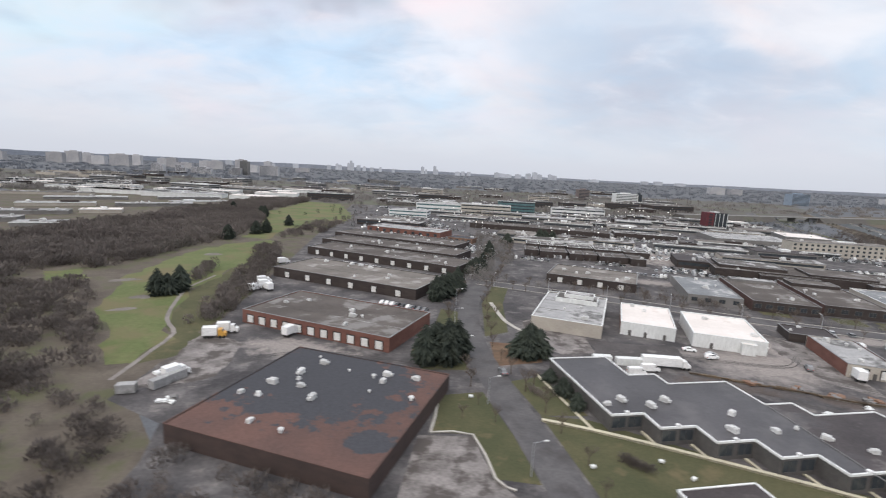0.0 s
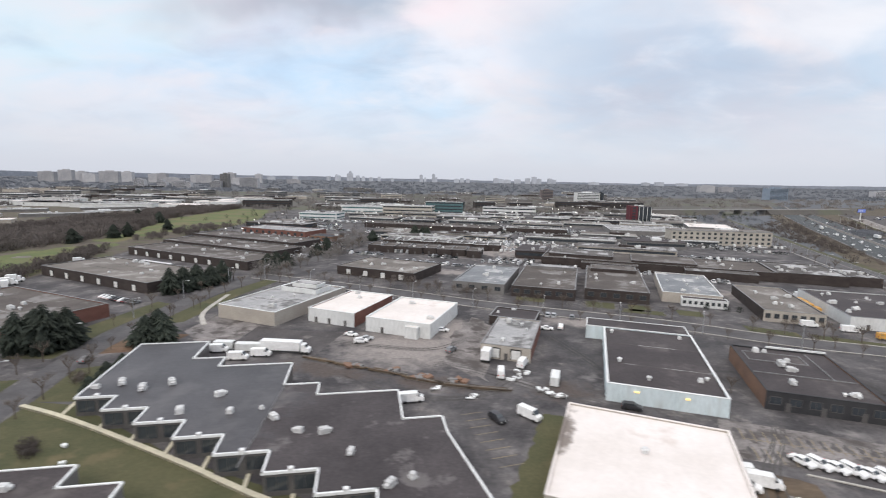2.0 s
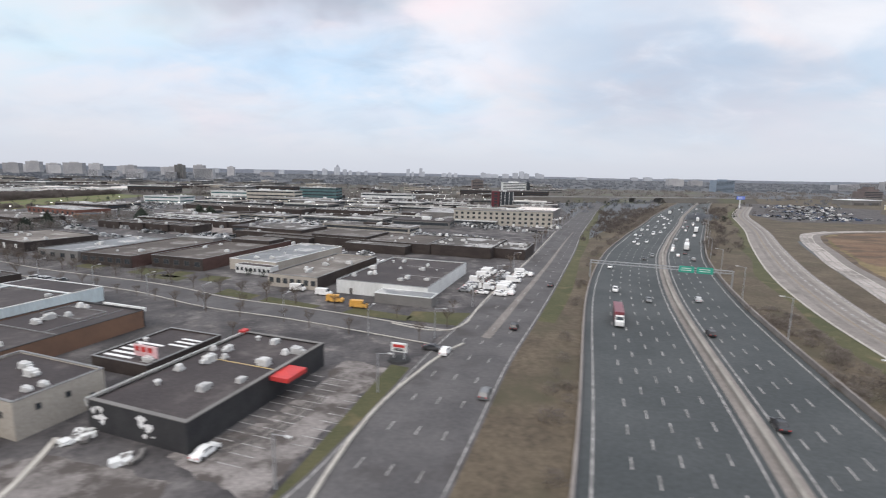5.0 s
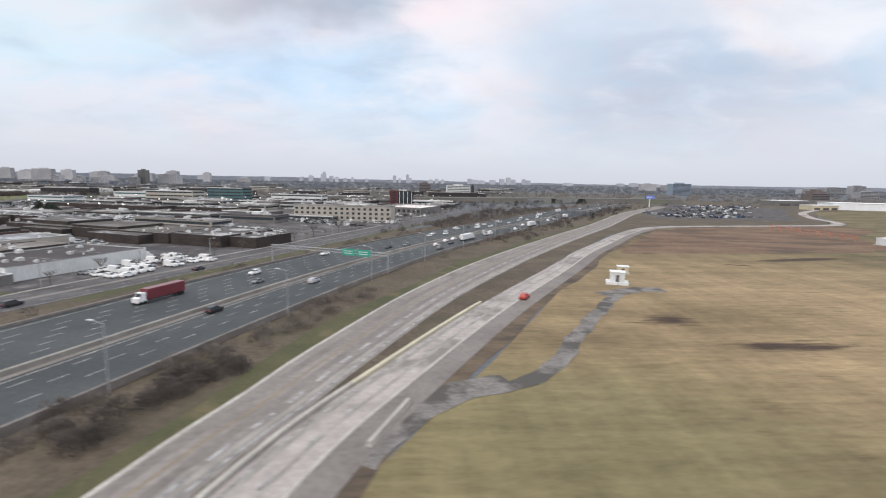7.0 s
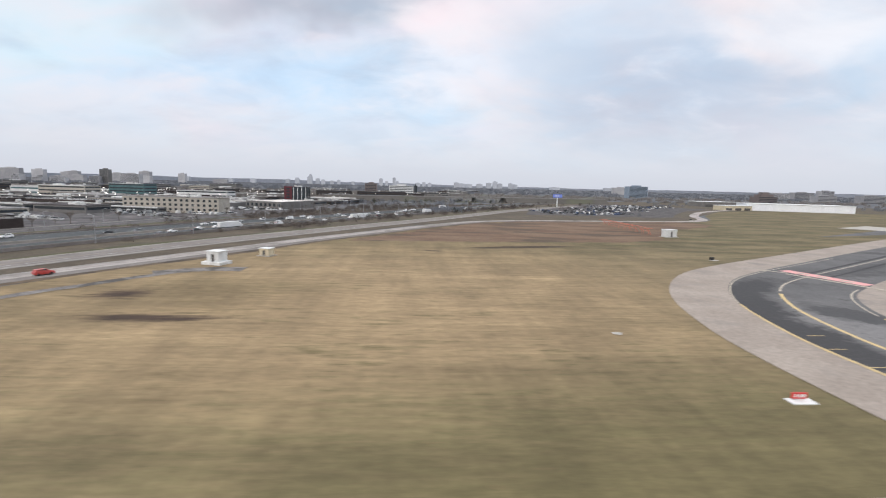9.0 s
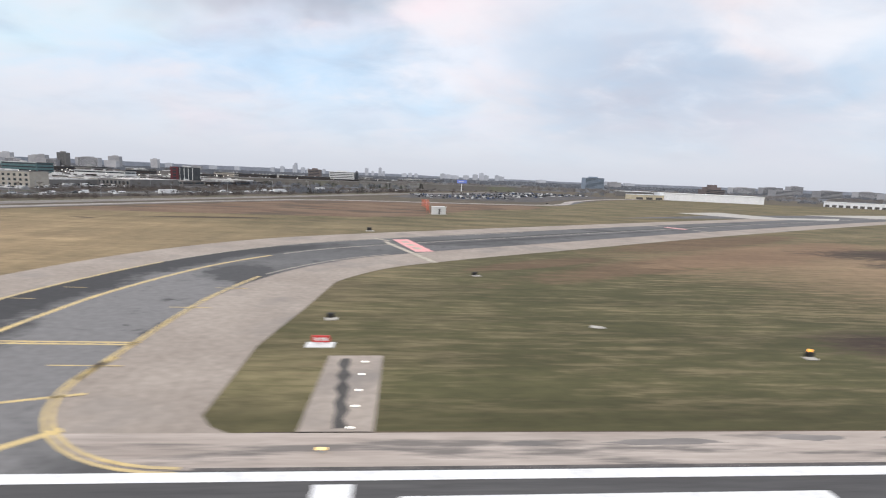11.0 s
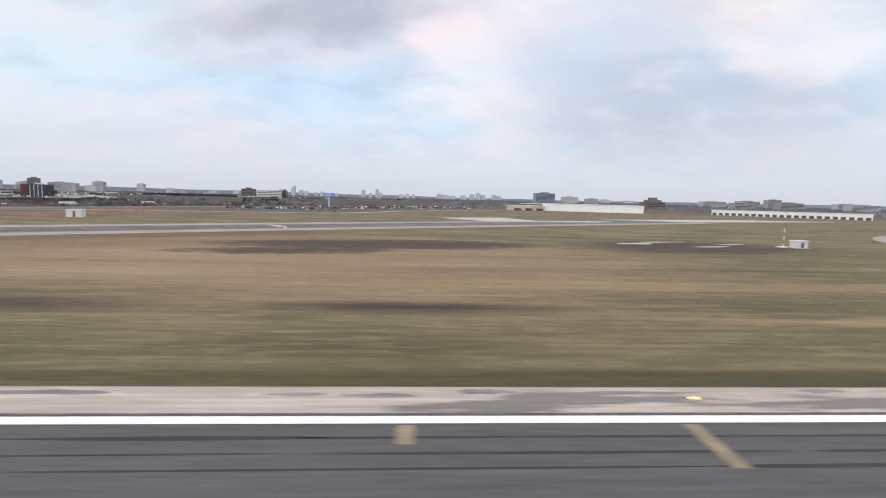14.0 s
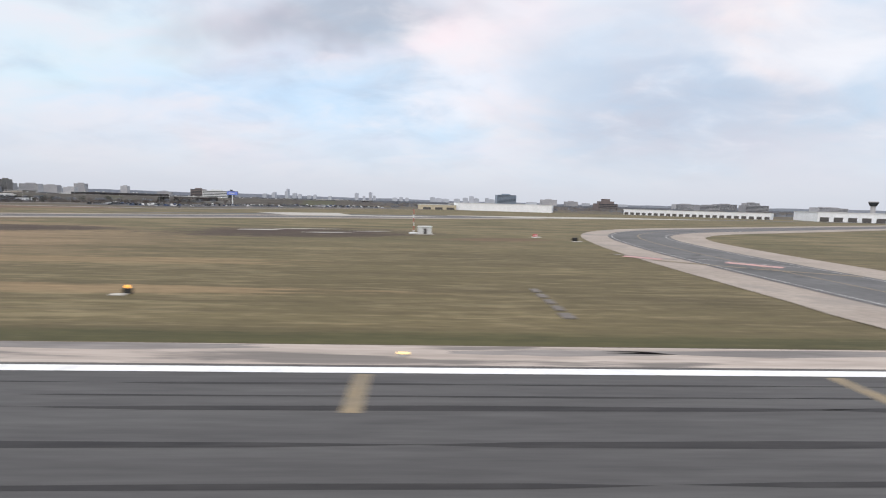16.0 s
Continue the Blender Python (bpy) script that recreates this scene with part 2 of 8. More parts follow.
# zones of the yards: pale dust, brown mud, newer dark asphalt
PALE, EARTH, DARK = (0.240, 0.215, 0.200), (0.082, 0.067, 0.060), (0.048, 0.046, 0.048)
YARDS = [
    (68, 81, 18, 12, PALE, -0.3, 0.3), (33, 97, 15, 11, PALE, 0.2, -0.2), (78, 88, 6, 16, PALE, 0.1, 0.2), (97.5, 80, 6, 26, DARK, 0.2, -0.2), (116, 48, 16, 9, PALE, -0.35, -0.2), (72, 66, 16, 6, EARTH, -0.2, -0.16),
    (56, 71, 22, 6, EARTH, -0.35, -0.16), (100, 36, 18, 13, EARTH, 0.3, -0.2), (91, 63, 12, 8, EARTH, 0.2, -0.16), (136, 66, 6, 20, DARK, 0.3, -0.2), (-20, 84, 26, 10, PALE, -0.2, -0.16), (120, 84, 16, 9, DARK, -0.3, -0.2),
    (104, 96, 18, 7, PALE, -0.35, -0.2), (150, 122, 22, 12, PALE, -0.35, -0.2), (80, 150, 50, 10, PALE, -0.4, -0.16), (180, 128, 26, 6, DARK, -0.4, -0.2), (20, 120, 14, 30, DARK, 0.2, -0.2), (110, 200, 120, 60, PALE, -0.3, -0.14),
]

M = dict(
    # open land: bluish tint of the far haze mixed into its colour
    land=mat("haze_tinted_land", (0.090, 0.096, 0.106), (0.112, 0.117, 0.126), 0.02, 1.5, 0.95, c=(0.100, 0.104, 0.108), cscale=0.012, place="World", bump=0.4),
    airgrass=mat("mown_field_grass", (0.098, 0.089, 0.047), (0.160, 0.132, 0.078), 0.09, 1.1, 0.95, speck=0.22, edge=0.8, edgeway=(0.22, 1.5, 1), c=(0.084, 0.075, 0.040), cscale=0.11, place="World", bump=0.6, clo=0.46, chi=0.62, stretch=(0.5, 1.2, 1), zones=FIELD,
                 streaks=((0.02, 1.3, 0.14, 380, 440), (0.55, 0.03, 0.06, 400, 350), (0.16, 0.012, 0.08, 400, 350), (0.14, 0.05, 0.15, 440, 350), (0.03, 0.25, 0.16, 240, 241), (0.012, 0.10, 0.12, 240, 241))),
    lawn=mat("lawn_grass", (0.058, 0.062, 0.030), (0.084, 0.080, 0.041), 0.12, 2.5, 0.95, place="World", bump=0.4, c=(0.12, 0.10, 0.055), cscale=0.2, clo=0.56, chi=0.68),
    golf=mat("golf_grass", (0.088, 0.112, 0.040), (0.122, 0.132, 0.056), 0.07, 1.0, 0.95, c=(0.135, 0.118, 0.062), cscale=0.06, place="World", bump=0.3, clo=0.48, chi=0.60),
    verge=mat("rough_roadside_grass", (0.074, 0.059, 0.043), (0.112, 0.090, 0.064), 0.10, 1.2, 0.95, place="World", bump=0.6, c=(0.072, 0.064, 0.042), cscale=0.09, clo=0.50, chi=0.64, speck=0.4),
    dirt=mat("bare_earth", (0.088, 0.066, 0.047), (0.135, 0.100, 0.068), 0.25, 1.6, 0.95, place="World", bump=0.5, c=(0.062, 0.050, 0.040), cscale=0.12, stretch=(0.4, 1, 1)),
    brownweed=mat("dead_weeds", (0.120, 0.072, 0.046), (0.172, 0.116, 0.076), 0.12, 1.6, 0.95, place="World", bump=0.5, stretch=(0.4, 1, 1), c=(0.086, 0.062, 0.042), cscale=0.10, clo=0.52, chi=0.60, speck=0.3),
    yard=mat("worn_yard_asphalt", (0.046, 0.043, 0.045), (0.104, 0.097, 0.097), 0.13, 2.0, 0.9, place="World", c=(0.195, 0.182, 0.178), cscale=0.16, clo=0.55, chi=0.70, bump=0.2, speck=0.3, zones=YARDS, edge=0.4),
    lot=mat("dark_lot_asphalt", (0.050, 0.045, 0.045), (0.084, 0.076, 0.075), 0.12, 2.4, 0.85, place="World", bump=0.15, c=(0.150, 0.136, 0.128), cscale=0.25, clo=0.56, chi=0.66, speck=0.3),
    paleyard=mat("pale_concrete_yard", (0.140, 0.127, 0.121), (0.240, 0.220, 0.210), 0.25, 2.6, 0.9, place="World", c=(0.078, 0.068, 0.063), cscale=0.26, clo=0.48, chi=0.58, speck=0.32),
    street=mat("street_asphalt", (0.074, 0.071, 0.073), (0.104, 0.099, 0.100), 0.15, 2.2, 0.88, place="World", c=(0.062, 0.057, 0.057), cscale=0.14, clo=0.53, chi=0.66),
    highway=mat("highway_asphalt", (0.050, 0.056, 0.058), (0.067, 0.073, 0.075), 0.08, 2.0, 0.85, place="World", stretch=(1, 1, 1)),
    ramp=mat("ramp_asphalt", (0.188, 0.169, 0.156), (0.240, 0.218, 0.202), 0.12, 1.5, 0.9, place="World", c=(0.140, 0.126, 0.116), cscale=0.1, clo=0.56, chi=0.7),
    rampdark=mat("ramp_wheel_tracks", (0.160, 0.144, 0.133), (0.200, 0.182, 0.168), 0.15, 1.5, 0.9, place="World"),
    paleramp=mat("ramp_concrete", (0.315, 0.284, 0.266), (0.385, 0.350, 0.328), 0.15, 1.6, 0.9, place="World", c=(0.195, 0.178, 0.163), cscale=0.1),
    gravel=mat("grey_gravel", (0.135, 0.125, 0.117), (0.215, 0.200, 0.187), 0.35, 3.0, 0.95, place="World", c=(0.078, 0.072, 0.066), cscale=0.22, clo=0.48, chi=0.58, speck=0.4),
    track=mat("worn_concrete_track", (0.31, 0.29, 0.262), (0.225, 0.21, 0.19), 0.25, 2.0, 0.9, place="World"),
    concrete=mat("pavement_concrete", (0.270, 0.230, 0.196), (0.325, 0.280, 0.240), 0.14, 1.8, 0.9, place="World", c=(0.225, 0.20, 0.18), cscale=0.12, clo=0.54, chi=0.68),
    runshoulder=mat("runway_shoulder", (0.315, 0.272, 0.243), (0.405, 0.358, 0.324), 0.4, 2.4, 0.9, place="World", c=(0.165, 0.150, 0.140), cscale=0.45, clo=0.535, chi=0.60, stretch=(0.13, 1.0, 1), streaks=((0.05, 2.2, 0.12, 240, 241),)),
    shoulderstain=mat("damp_concrete_stain", (0.150, 0.138, 0.130), (0.225, 0.204, 0.190), 0.5, 3.0, 0.85, place="World", stretch=(0.2, 1, 1)),
    runway=mat("runway_asphalt", (0.068, 0.066, 0.066), (0.086, 0.084, 0.083), 0.5, 3.0, 0.85, place="World", stretch=(0.12, 1.4, 1)),
    taxi=mat("taxiway_asphalt", (0.092, 0.090, 0.090), (0.125, 0.122, 0.121), 0.12, 1.8, 0.85, place="World", c=(0.070, 0.068, 0.068), cscale=0.10, clo=0.56, chi=0.64,
             zones=((374.5, 30, 15, 46, (0.172, 0.167, 0.165), 0.0, 0.16), (366.8, 46, 5.6, 23, (0.046, 0.045, 0.046), 0.0, 0.16), (370.0, 27, 4.4, 13, (0.046, 0.045, 0.046), 0.0, 0.25), (370.6, 60, 5, 15, (0.046, 0.045, 0.046), -0.45, 0.16), (380.8, 35.5, 1.5, 6, (0.062, 0.061, 0.062), 0.0, 0.1), (379.5, 55, 6, 8, (0.064, 0.063, 0.064), 0.5, 0.08), (378, 71, 18, 4.4, (0.048, 0.047, 0.048), 0.75, 0.2), (420, 92, 44, 5, (0.06, 0.059, 0.06), 0.52, -0.25)), edge=0.5),
    rubber=mat("tyre_rubber_marks", (0.024, 0.023, 0.024), (0.038, 0.036, 0.036), 1.2, 5.0, 0.8, place="World", stretch=(0.2, 1, 1)),
    whitepaint=mat("white_road_paint", (0.74, 0.74, 0.74), (0.64, 0.64, 0.63), 0.8, 5.0, 0.7, place="World", bump=0.05),
    wornwhite=mat("worn_white_paint", (0.38, 0.37, 0.36), (0.18, 0.175, 0.17), 0.9, 5.0, 0.8, place="World", bump=0.05),
    yellowpaint=mat("yellow_road_paint", (0.58, 0.44, 0.20), (0.46, 0.36, 0.20), 0.8, 5.0, 0.7, place="World", bump=0.05),
    fadedcream=mat("faded_cream_paint", (0.46, 0.41, 0.33), (0.32, 0.29, 0.24), 0.8, 4.0, 0.8, place="World", bump=0.05),
    tanpaint=mat("faded_yellow_paint", (0.24, 0.19, 0.12), (0.18, 0.15, 0.11), 0.8, 4.0, 0.8, place="World", bump=0.05),
    redpaint=mat("red_marking_paint", (0.70, 0.30, 0.29), (0.62, 0.36, 0.34), 1.0, 5.0, 0.7, place="World", bump=0.05),
    wornred=mat("worn_red_marking_paint", (0.48, 0.27, 0.25), (0.38, 0.26, 0.24), 0.6, 3.0, 0.8, place="World", bump=0.05),
    litter=mat("leaf_litter", (0.082, 0.068, 0.055), (0.118, 0.100, 0.080), 0.2, 2.0, 0.95, place="World", bump=0.5, c=(0.082, 0.082, 0.046), cscale=0.1),
    trackmark=mat("faint_tyre_marks", (0.062, 0.058, 0.055), (0.085, 0.080, 0.075), 0.6, 4.0, 0.9, place="World"),
    hangarwall=mat("white_hangar_cladding", (0.82, 0.84, 0.86), (0.76, 0.78, 0.80), 0.2, 3.0, 0.6, stretch=(1, 1, 0.2)),
    oil=mat("oil_stains", (0.068, 0.062, 0.060), (0.115, 0.105, 0.100), 0.8, 4.0, 0.8, place="World"),
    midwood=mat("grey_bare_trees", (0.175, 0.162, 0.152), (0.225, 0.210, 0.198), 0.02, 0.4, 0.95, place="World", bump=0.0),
    fields=mat("far_winter_fields", (0.075, 0.070, 0.064), (0.105, 0.098, 0.088), 0.02, 0.5, 0.95, place="World", c=(0.095, 0.098, 0.068), cscale=0.015),
    kerb=mat("kerb_concrete", (0.42, 0.40, 0.36), (0.34, 0.32, 0.29), 0.4, 3.0, 0.9, place="World"),
    creampath=mat("cream_concrete_path", (0.52, 0.48, 0.36), (0.42, 0.39, 0.30), 0.4, 3.0, 0.9, place="World"),
    darkroof=mat("tar_roof", (0.040, 0.033, 0.034), (0.058, 0.049, 0.049), 0.12, 3.0, 0.75, c=(0.098, 0.086, 0.082), cscale=0.2, clo=0.57, chi=0.68, speck=0.3),
    steproof=mat("wet_tar_roof", (0.038, 0.032, 0.033), (0.062, 0.053, 0.054), 0.12, 3.0, 0.7, c=(0.115, 0.104, 0.102), cscale=0.13, clo=0.56, chi=0.60, speck=0.3, zones=((6, 4, 26, 34, (0.062, 0.059, 0.062), 0.2, 0.16),)),
    # tar made a little paler: a grazing sky reflection put into the colour
    greytar=mat("reflection_toned_tar_roof", (0.048, 0.045, 0.048), (0.068, 0.064, 0.068), 0.10, 3.0, 0.45, c=(0.098, 0.092, 0.094), cscale=0.14, clo=0.55, chi=0.70, speck=0.25),
    brownroof=mat("brown_gravel_roof", (0.072, 0.062, 0.056), (0.108, 0.094, 0.085), 0.12, 3.0, 0.9, c=(0.19, 0.18, 0.172), cscale=0.16, clo=0.545, chi=0.63),
    redroof=mat("red_gravel_roof", (0.122, 0.069, 0.057), (0.094, 0.057, 0.049), 0.15, 3.0, 0.9, edge=0.5, zones=((-4.5, 4.5, 24.0, 19.0, (0.050, 0.051, 0.058), 0.1, 0.04), (11.0, -7.5, 4.4, 3.2, (0.050, 0.051, 0.058), 0.1, 0.04))),
    patchroof=mat("patched_grey_roof", (0.070, 0.064, 0.060), (0.108, 0.100, 0.094), 0.14, 3.0, 0.88, c=(0.36, 0.355, 0.352), cscale=0.17, clo=0.54, chi=0.60),
    tanroof=mat("tan_gravel_roof", (0.125, 0.112, 0.10), (0.175, 0.158, 0.142), 0.14, 3.0, 0.9, c=(0.28, 0.265, 0.25), cscale=0.16, clo=0.57, chi=0.66),
    whiteroof=mat("white_membrane_roof", (0.62, 0.57, 0.53), (0.70, 0.65, 0.615), 0.12, 2.0, 0.7, c=(0.50, 0.42, 0.37), cscale=0.17, clo=0.60, chi=0.78, speck=0.06, zones=((-8.5, 2, 3.0, 14, (0.20, 0.17, 0.15), 0.0, -0.12),)),
    paleroof=mat("pale_grey_roof", (0.27, 0.27, 0.27), (0.38, 0.375, 0.37), 0.16, 2.5, 0.8, c=(0.12, 0.118, 0.115), cscale=0.2, clo=0.52, chi=0.62),
    blueroof=mat("blue_grey_roof", (0.150, 0.160, 0.170), (0.215, 0.222, 0.228), 0.16, 2.5, 0.8, c=(0.40, 0.40, 0.395), cscale=0.2, clo=0.56, chi=0.63),
    # brick for far towers, greyed in the base colour as haze would
    farbrick=mat("haze_dulled_brick", (0.180, 0.150, 0.144), (0.150, 0.126, 0.122), 0.1, 2.0, 0.9),
    oldbrick=mat("old_red_brick", (0.066, 0.046, 0.041), (0.050, 0.037, 0.034), 0.3, 8.0, 0.9, stretch=(1, 1, 2.5)),
    brick=mat("red_brick", (0.140, 0.066, 0.053), (0.185, 0.090, 0.070), 0.3, 12.0, 0.9, stretch=(1, 1, 2.5)),
    darkbrick=mat("dark_brown_brick", (0.040, 0.032, 0.030), (0.058, 0.047, 0.043), 0.3, 12.0, 0.9, stretch=(1, 1, 2.5)),
    hallbrick=mat("dull_red_brick", (0.085, 0.050, 0.044), (0.110, 0.066, 0.057), 0.3, 8.0, 0.9, stretch=(1, 1, 2.5)),
    orangebrick=mat("orange_brown_brick", (0.21, 0.125, 0.085), (0.17, 0.105, 0.076), 0.4, 12.0, 0.9),
    bluewall=mat("pale_blue_white_wall", (0.62, 0.70, 0.72), (0.54, 0.62, 0.64), 0.3, 4.0, 0.8, stretch=(1, 1, 0.2), c=(0.44, 0.48, 0.48), cscale=0.5, clo=0.56, chi=0.7),
    hotelwall=mat("pale_cream_render", (0.43, 0.40, 0.345), (0.36, 0.335, 0.295), 0.3, 4.0, 0.85),
    whitewall=mat("white_ribbed_wall", (0.66, 0.67, 0.66), (0.58, 0.59, 0.58), 0.3, 4.0, 0.8, stretch=(1, 1, 0.2)),
    beigewall=mat("beige_stucco", (0.42, 0.385, 0.335), (0.36, 0.33, 0.29), 0.25, 4.0, 0.9),
    creamwall=mat("cream_wall", (0.60, 0.53, 0.38), (0.52, 0.46, 0.34), 0.3, 4.0, 0.85),
    blackwall=mat("black_painted_wall", (0.03, 0.03, 0.033), (0.045, 0.045, 0.047), 0.4, 6.0, 0.7),
    greywall=mat("grey_block_wall", (0.20, 0.193, 0.186), (0.155, 0.15, 0.144), 0.25, 6.0, 0.9),
    parapet=mat("white_metal_coping", (0.72, 0.73, 0.72), (0.62, 0.63, 0.62), 0.6, 5.0, 0.5),
    darkcoping=mat("grey_metal_coping", (0.22, 0.22, 0.22), (0.17, 0.17, 0.17), 0.6, 5.0, 0.5),
    unit=mat("galvanised_unit", (0.62, 0.62, 0.61), (0.48, 0.48, 0.47), 0.9, 6.0, 0.55, metal=0.15, vary=0.15),
    unitdark=mat("dark_grille", (0.08, 0.08, 0.085), (0.12, 0.12, 0.12), 2.0, 8.0, 0.6),
    door=mat("white_dock_door", (0.70, 0.70, 0.68), (0.60, 0.60, 0.58), 0.8, 6.0, 0.6),
    frame=mat("window_frame", (0.11, 0.105, 0.10), (0.085, 0.08, 0.08), 1.0, 6.0, 0.5),
    glass=mat("dark_window_glass", (0.035, 0.042, 0.05), (0.05, 0.058, 0.065), 0.8, 2.0, 0.12, bump=0.0, spec=0.6),
    greenglass=mat("green_window_glass", (0.07, 0.13, 0.14), (0.10, 0.17, 0.18), 0.5, 2.0, 0.15, bump=0.0, spec=0.6),
    tyre=mat("tyre", (0.02, 0.02, 0.02), (0.03, 0.03, 0.03), 3.0, 9.0, 0.85),
    trunk=mat("bark", (0.09, 0.07, 0.055), (0.13, 0.105, 0.085), 1.5, 8.0, 0.95),
    twig=mat("bare_twigs", (0.10, 0.082, 0.068), (0.15, 0.125, 0.105), 0.5, 3.0, 0.95, vary=0.25, bump=0.0),
    wood=mat("winter_woodland", (0.112, 0.096, 0.088), (0.172, 0.150, 0.138), 0.03, 0.5, 0.95, place="World", bump=0.0, c=(0.105, 0.098, 0.084), cscale=0.02, clo=0.56, chi=0.7),
    needle=mat("conifer_needles", (0.022, 0.029, 0.023), (0.038, 0.046, 0.034), 0.8, 4.0, 0.9, vary=0.2, bump=0.0),
    shrub=mat("grey_scrub", (0.145, 0.125, 0.110), (0.200, 0.176, 0.157), 0.4, 2.0, 0.95, place="World", bump=0.0),
    darkscrub=mat("dark_scrub", (0.082, 0.070, 0.064), (0.125, 0.108, 0.098), 0.4, 2.0, 0.95, place="World", bump=0.0),
    galv=mat("galvanised_steel", (0.40, 0.41, 0.42), (0.32, 0.33, 0.34), 1.0, 5.0, 0.5, metal=0.4),
    signgreen=mat("green_sign", (0.04, 0.30, 0.22), (0.05, 0.34, 0.25), 1.0, 3.0, 0.4, bump=0.0),
    red=mat("red_paint", (0.55, 0.05, 0.045), (0.45, 0.05, 0.05), 0.8, 4.0, 0.5, bump=0.0),
    orange=mat("aviation_orange", (0.58, 0.17, 0.10), (0.50, 0.16, 0.11), 0.8, 4.0, 0.5, bump=0.0),
    maroon=mat("maroon_cladding", (0.115, 0.026, 0.034), (0.095, 0.024, 0.03), 0.4, 3.0, 0.6, bump=0.0),
    # far trees: the blue-grey of distance haze is put into the base colour
    farwood=mat("haze_tinted_trees", (0.148, 0.160, 0.182), (0.182, 0.194, 0.216), 0.01, 0.2, 0.95, place="World", bump=0.0),
    # ridge: its haze is only this pale blue-grey base colour
    ridge=mat("haze_tinted_ridge", (0.25, 0.275, 0.315), (0.28, 0.30, 0.345), 0.004, 0.05, 0.95, place="World", bump=0.0),
    pink=mat("pink_banner", (0.62, 0.36, 0.38), (0.7, 0.5, 0.5), 0.8, 3.0, 0.6, bump=0.0),
    yellowcar=mat("yellow_vehicle", (0.60, 0.32, 0.07), (0.52, 0.29, 0.07), 0.6, 3.0, 0.4, bump=0.0),
    black=mat("matt_black", (0.02, 0.02, 0.02), (0.03, 0.03, 0.03), 2.0, 6.0, 0.7),
    # skyline concrete paled towards blue to stand for haze
    hazetower=mat("haze_tinted_concrete", (0.42, 0.44, 0.48), (0.48, 0.50, 0.54), 0.02, 0.2, 0.9, bump=0.0, vary=0.12),
    apartment=mat("pale_concrete_tower", (0.34, 0.34, 0.355), (0.41, 0.405, 0.41), 0.05, 0.5, 0.9, bump=0.0, vary=0.2),
    bluetower=mat("blue_grey_glazing", (0.20, 0.25, 0.31), (0.25, 0.30, 0.36), 0.1, 0.6, 0.4, bump=0.0),
    billblue=glow("lit_blue_panel", (0.12, 0.17, 0.45), 0.45),
    lampwarm=glow("warm_lamp", (1.0, 0.70, 0.26), 0.9),
    lamporange=glow("orange_lamp", (1.0, 0.45, 0.08), 1.0),
    lampwhite=glow("white_lamp", (1.0, 0.97, 0.9), 2.0),
)

# ---- building tools ----


def part(name, bm, material, parent=None, label="", m=None):
    """Links a bmesh, or a mesh that is shared, as one mesh object, under a thing or a part if one is given."""
    if isinstance(bm, bmesh.types.BMesh):
        me = bpy.data.meshes.new(name)
        zs = [v.co.z for v in bm.verts]
        if max(zs) - min(zs) < 1e-4:
            bm.normal_update()
            bmesh.ops.reverse_faces(bm, faces=[f for f in bm.faces if f.normal.z < 0])
        else:
            bmesh.ops.recalc_face_normals(bm, faces=bm.faces)
        bm.to_mesh(me)
        bm.free()
        if material:
            me.materials.append(material)
    else:
        me = bm
    ob = new(name, me)
    if parent:
        ob.parent = parent
    if m is not None:
        ob.matrix_basis = m
    if label:
        tagged(ob, label)
    return ob


def thing(name, label, category, m, group="", kind=""):
    e = new(name)
    e.empty_display_size = 0.5
    e.matrix_basis = m
    return tagged(e, label, category, group, kind)


def box(bm, x0, x1, y0, y1, z0, z1):
    v = [bm.verts.new((x, y, z)) for z in (z0, z1) for x, y in ((x0, y0), (x1, y0), (x1, y1), (x0, y1))]
    for f in ((3, 2, 1, 0), (4, 5, 6, 7), (0, 1, 5, 4), (1, 2, 6, 5), (2, 3, 7, 6), (3, 0, 4, 7)):
        bm.faces.new([v[i] for i in f])
    return v


def prism(bm, pts, z0, z1):
    """An upright block over a plan outline."""
    lo = [bm.verts.new((x, y, z0)) for x, y in pts]
    hi = [bm.verts.new((x, y, z1)) for x, y in pts]
    caps = [bm.faces.new(hi), bm.faces.new(lo[::-1])]
    for i in range(len(pts)):
        j = (i + 1) % len(pts)
        bm.faces.new((lo[i], lo[j], hi[j], hi[i]))
    if len(pts) > 4:
        bm.normal_update()
        bmesh.ops.triangulate(bm, faces=caps, ngon_method="EAR_CLIP")


def tube(bm, a, b, r0, r1, n=6):
    a, b = Vector(a), Vector(b)
    q = (b - a).to_track_quat("Z", "Y")
    rings = []
    for p, r in ((a, r0), (b, r1)):
        rings.append([bm.verts.new(p + q @ Vector((r * math.cos(k * 2 * math.pi / n), r * math.sin(k * 2 * math.pi / n), 0))) for k in range(n)])
    for k in range(n):
        bm.faces.new((rings[0][k], rings[0][(k + 1) % n], rings[1][(k + 1) % n], rings[1][k]))
    bm.faces.new(rings[0][::-1])
    bm.faces.new(rings[1])


def bevelled(bm, w=0.04, seg=1):
    bmesh.ops.bevel(bm, geom=bm.edges[:], offset=w, segments=seg, affect="EDGES", clamp_overlap=True)
    return bm


SHARED = {}


def shared(key, make, material):
    """A mesh made once, and used by all its repeats."""
    if key not in SHARED:
        bm = bmesh.new()
        make(bm)
        me = bpy.data.meshes.new(key[0])
        bmesh.ops.recalc_face_normals(bm, faces=bm.faces)
        bm.to_mesh(me)
        bm.free()
        me.materials.append(material)
        SHARED[key] = me
    return SHARED[key]


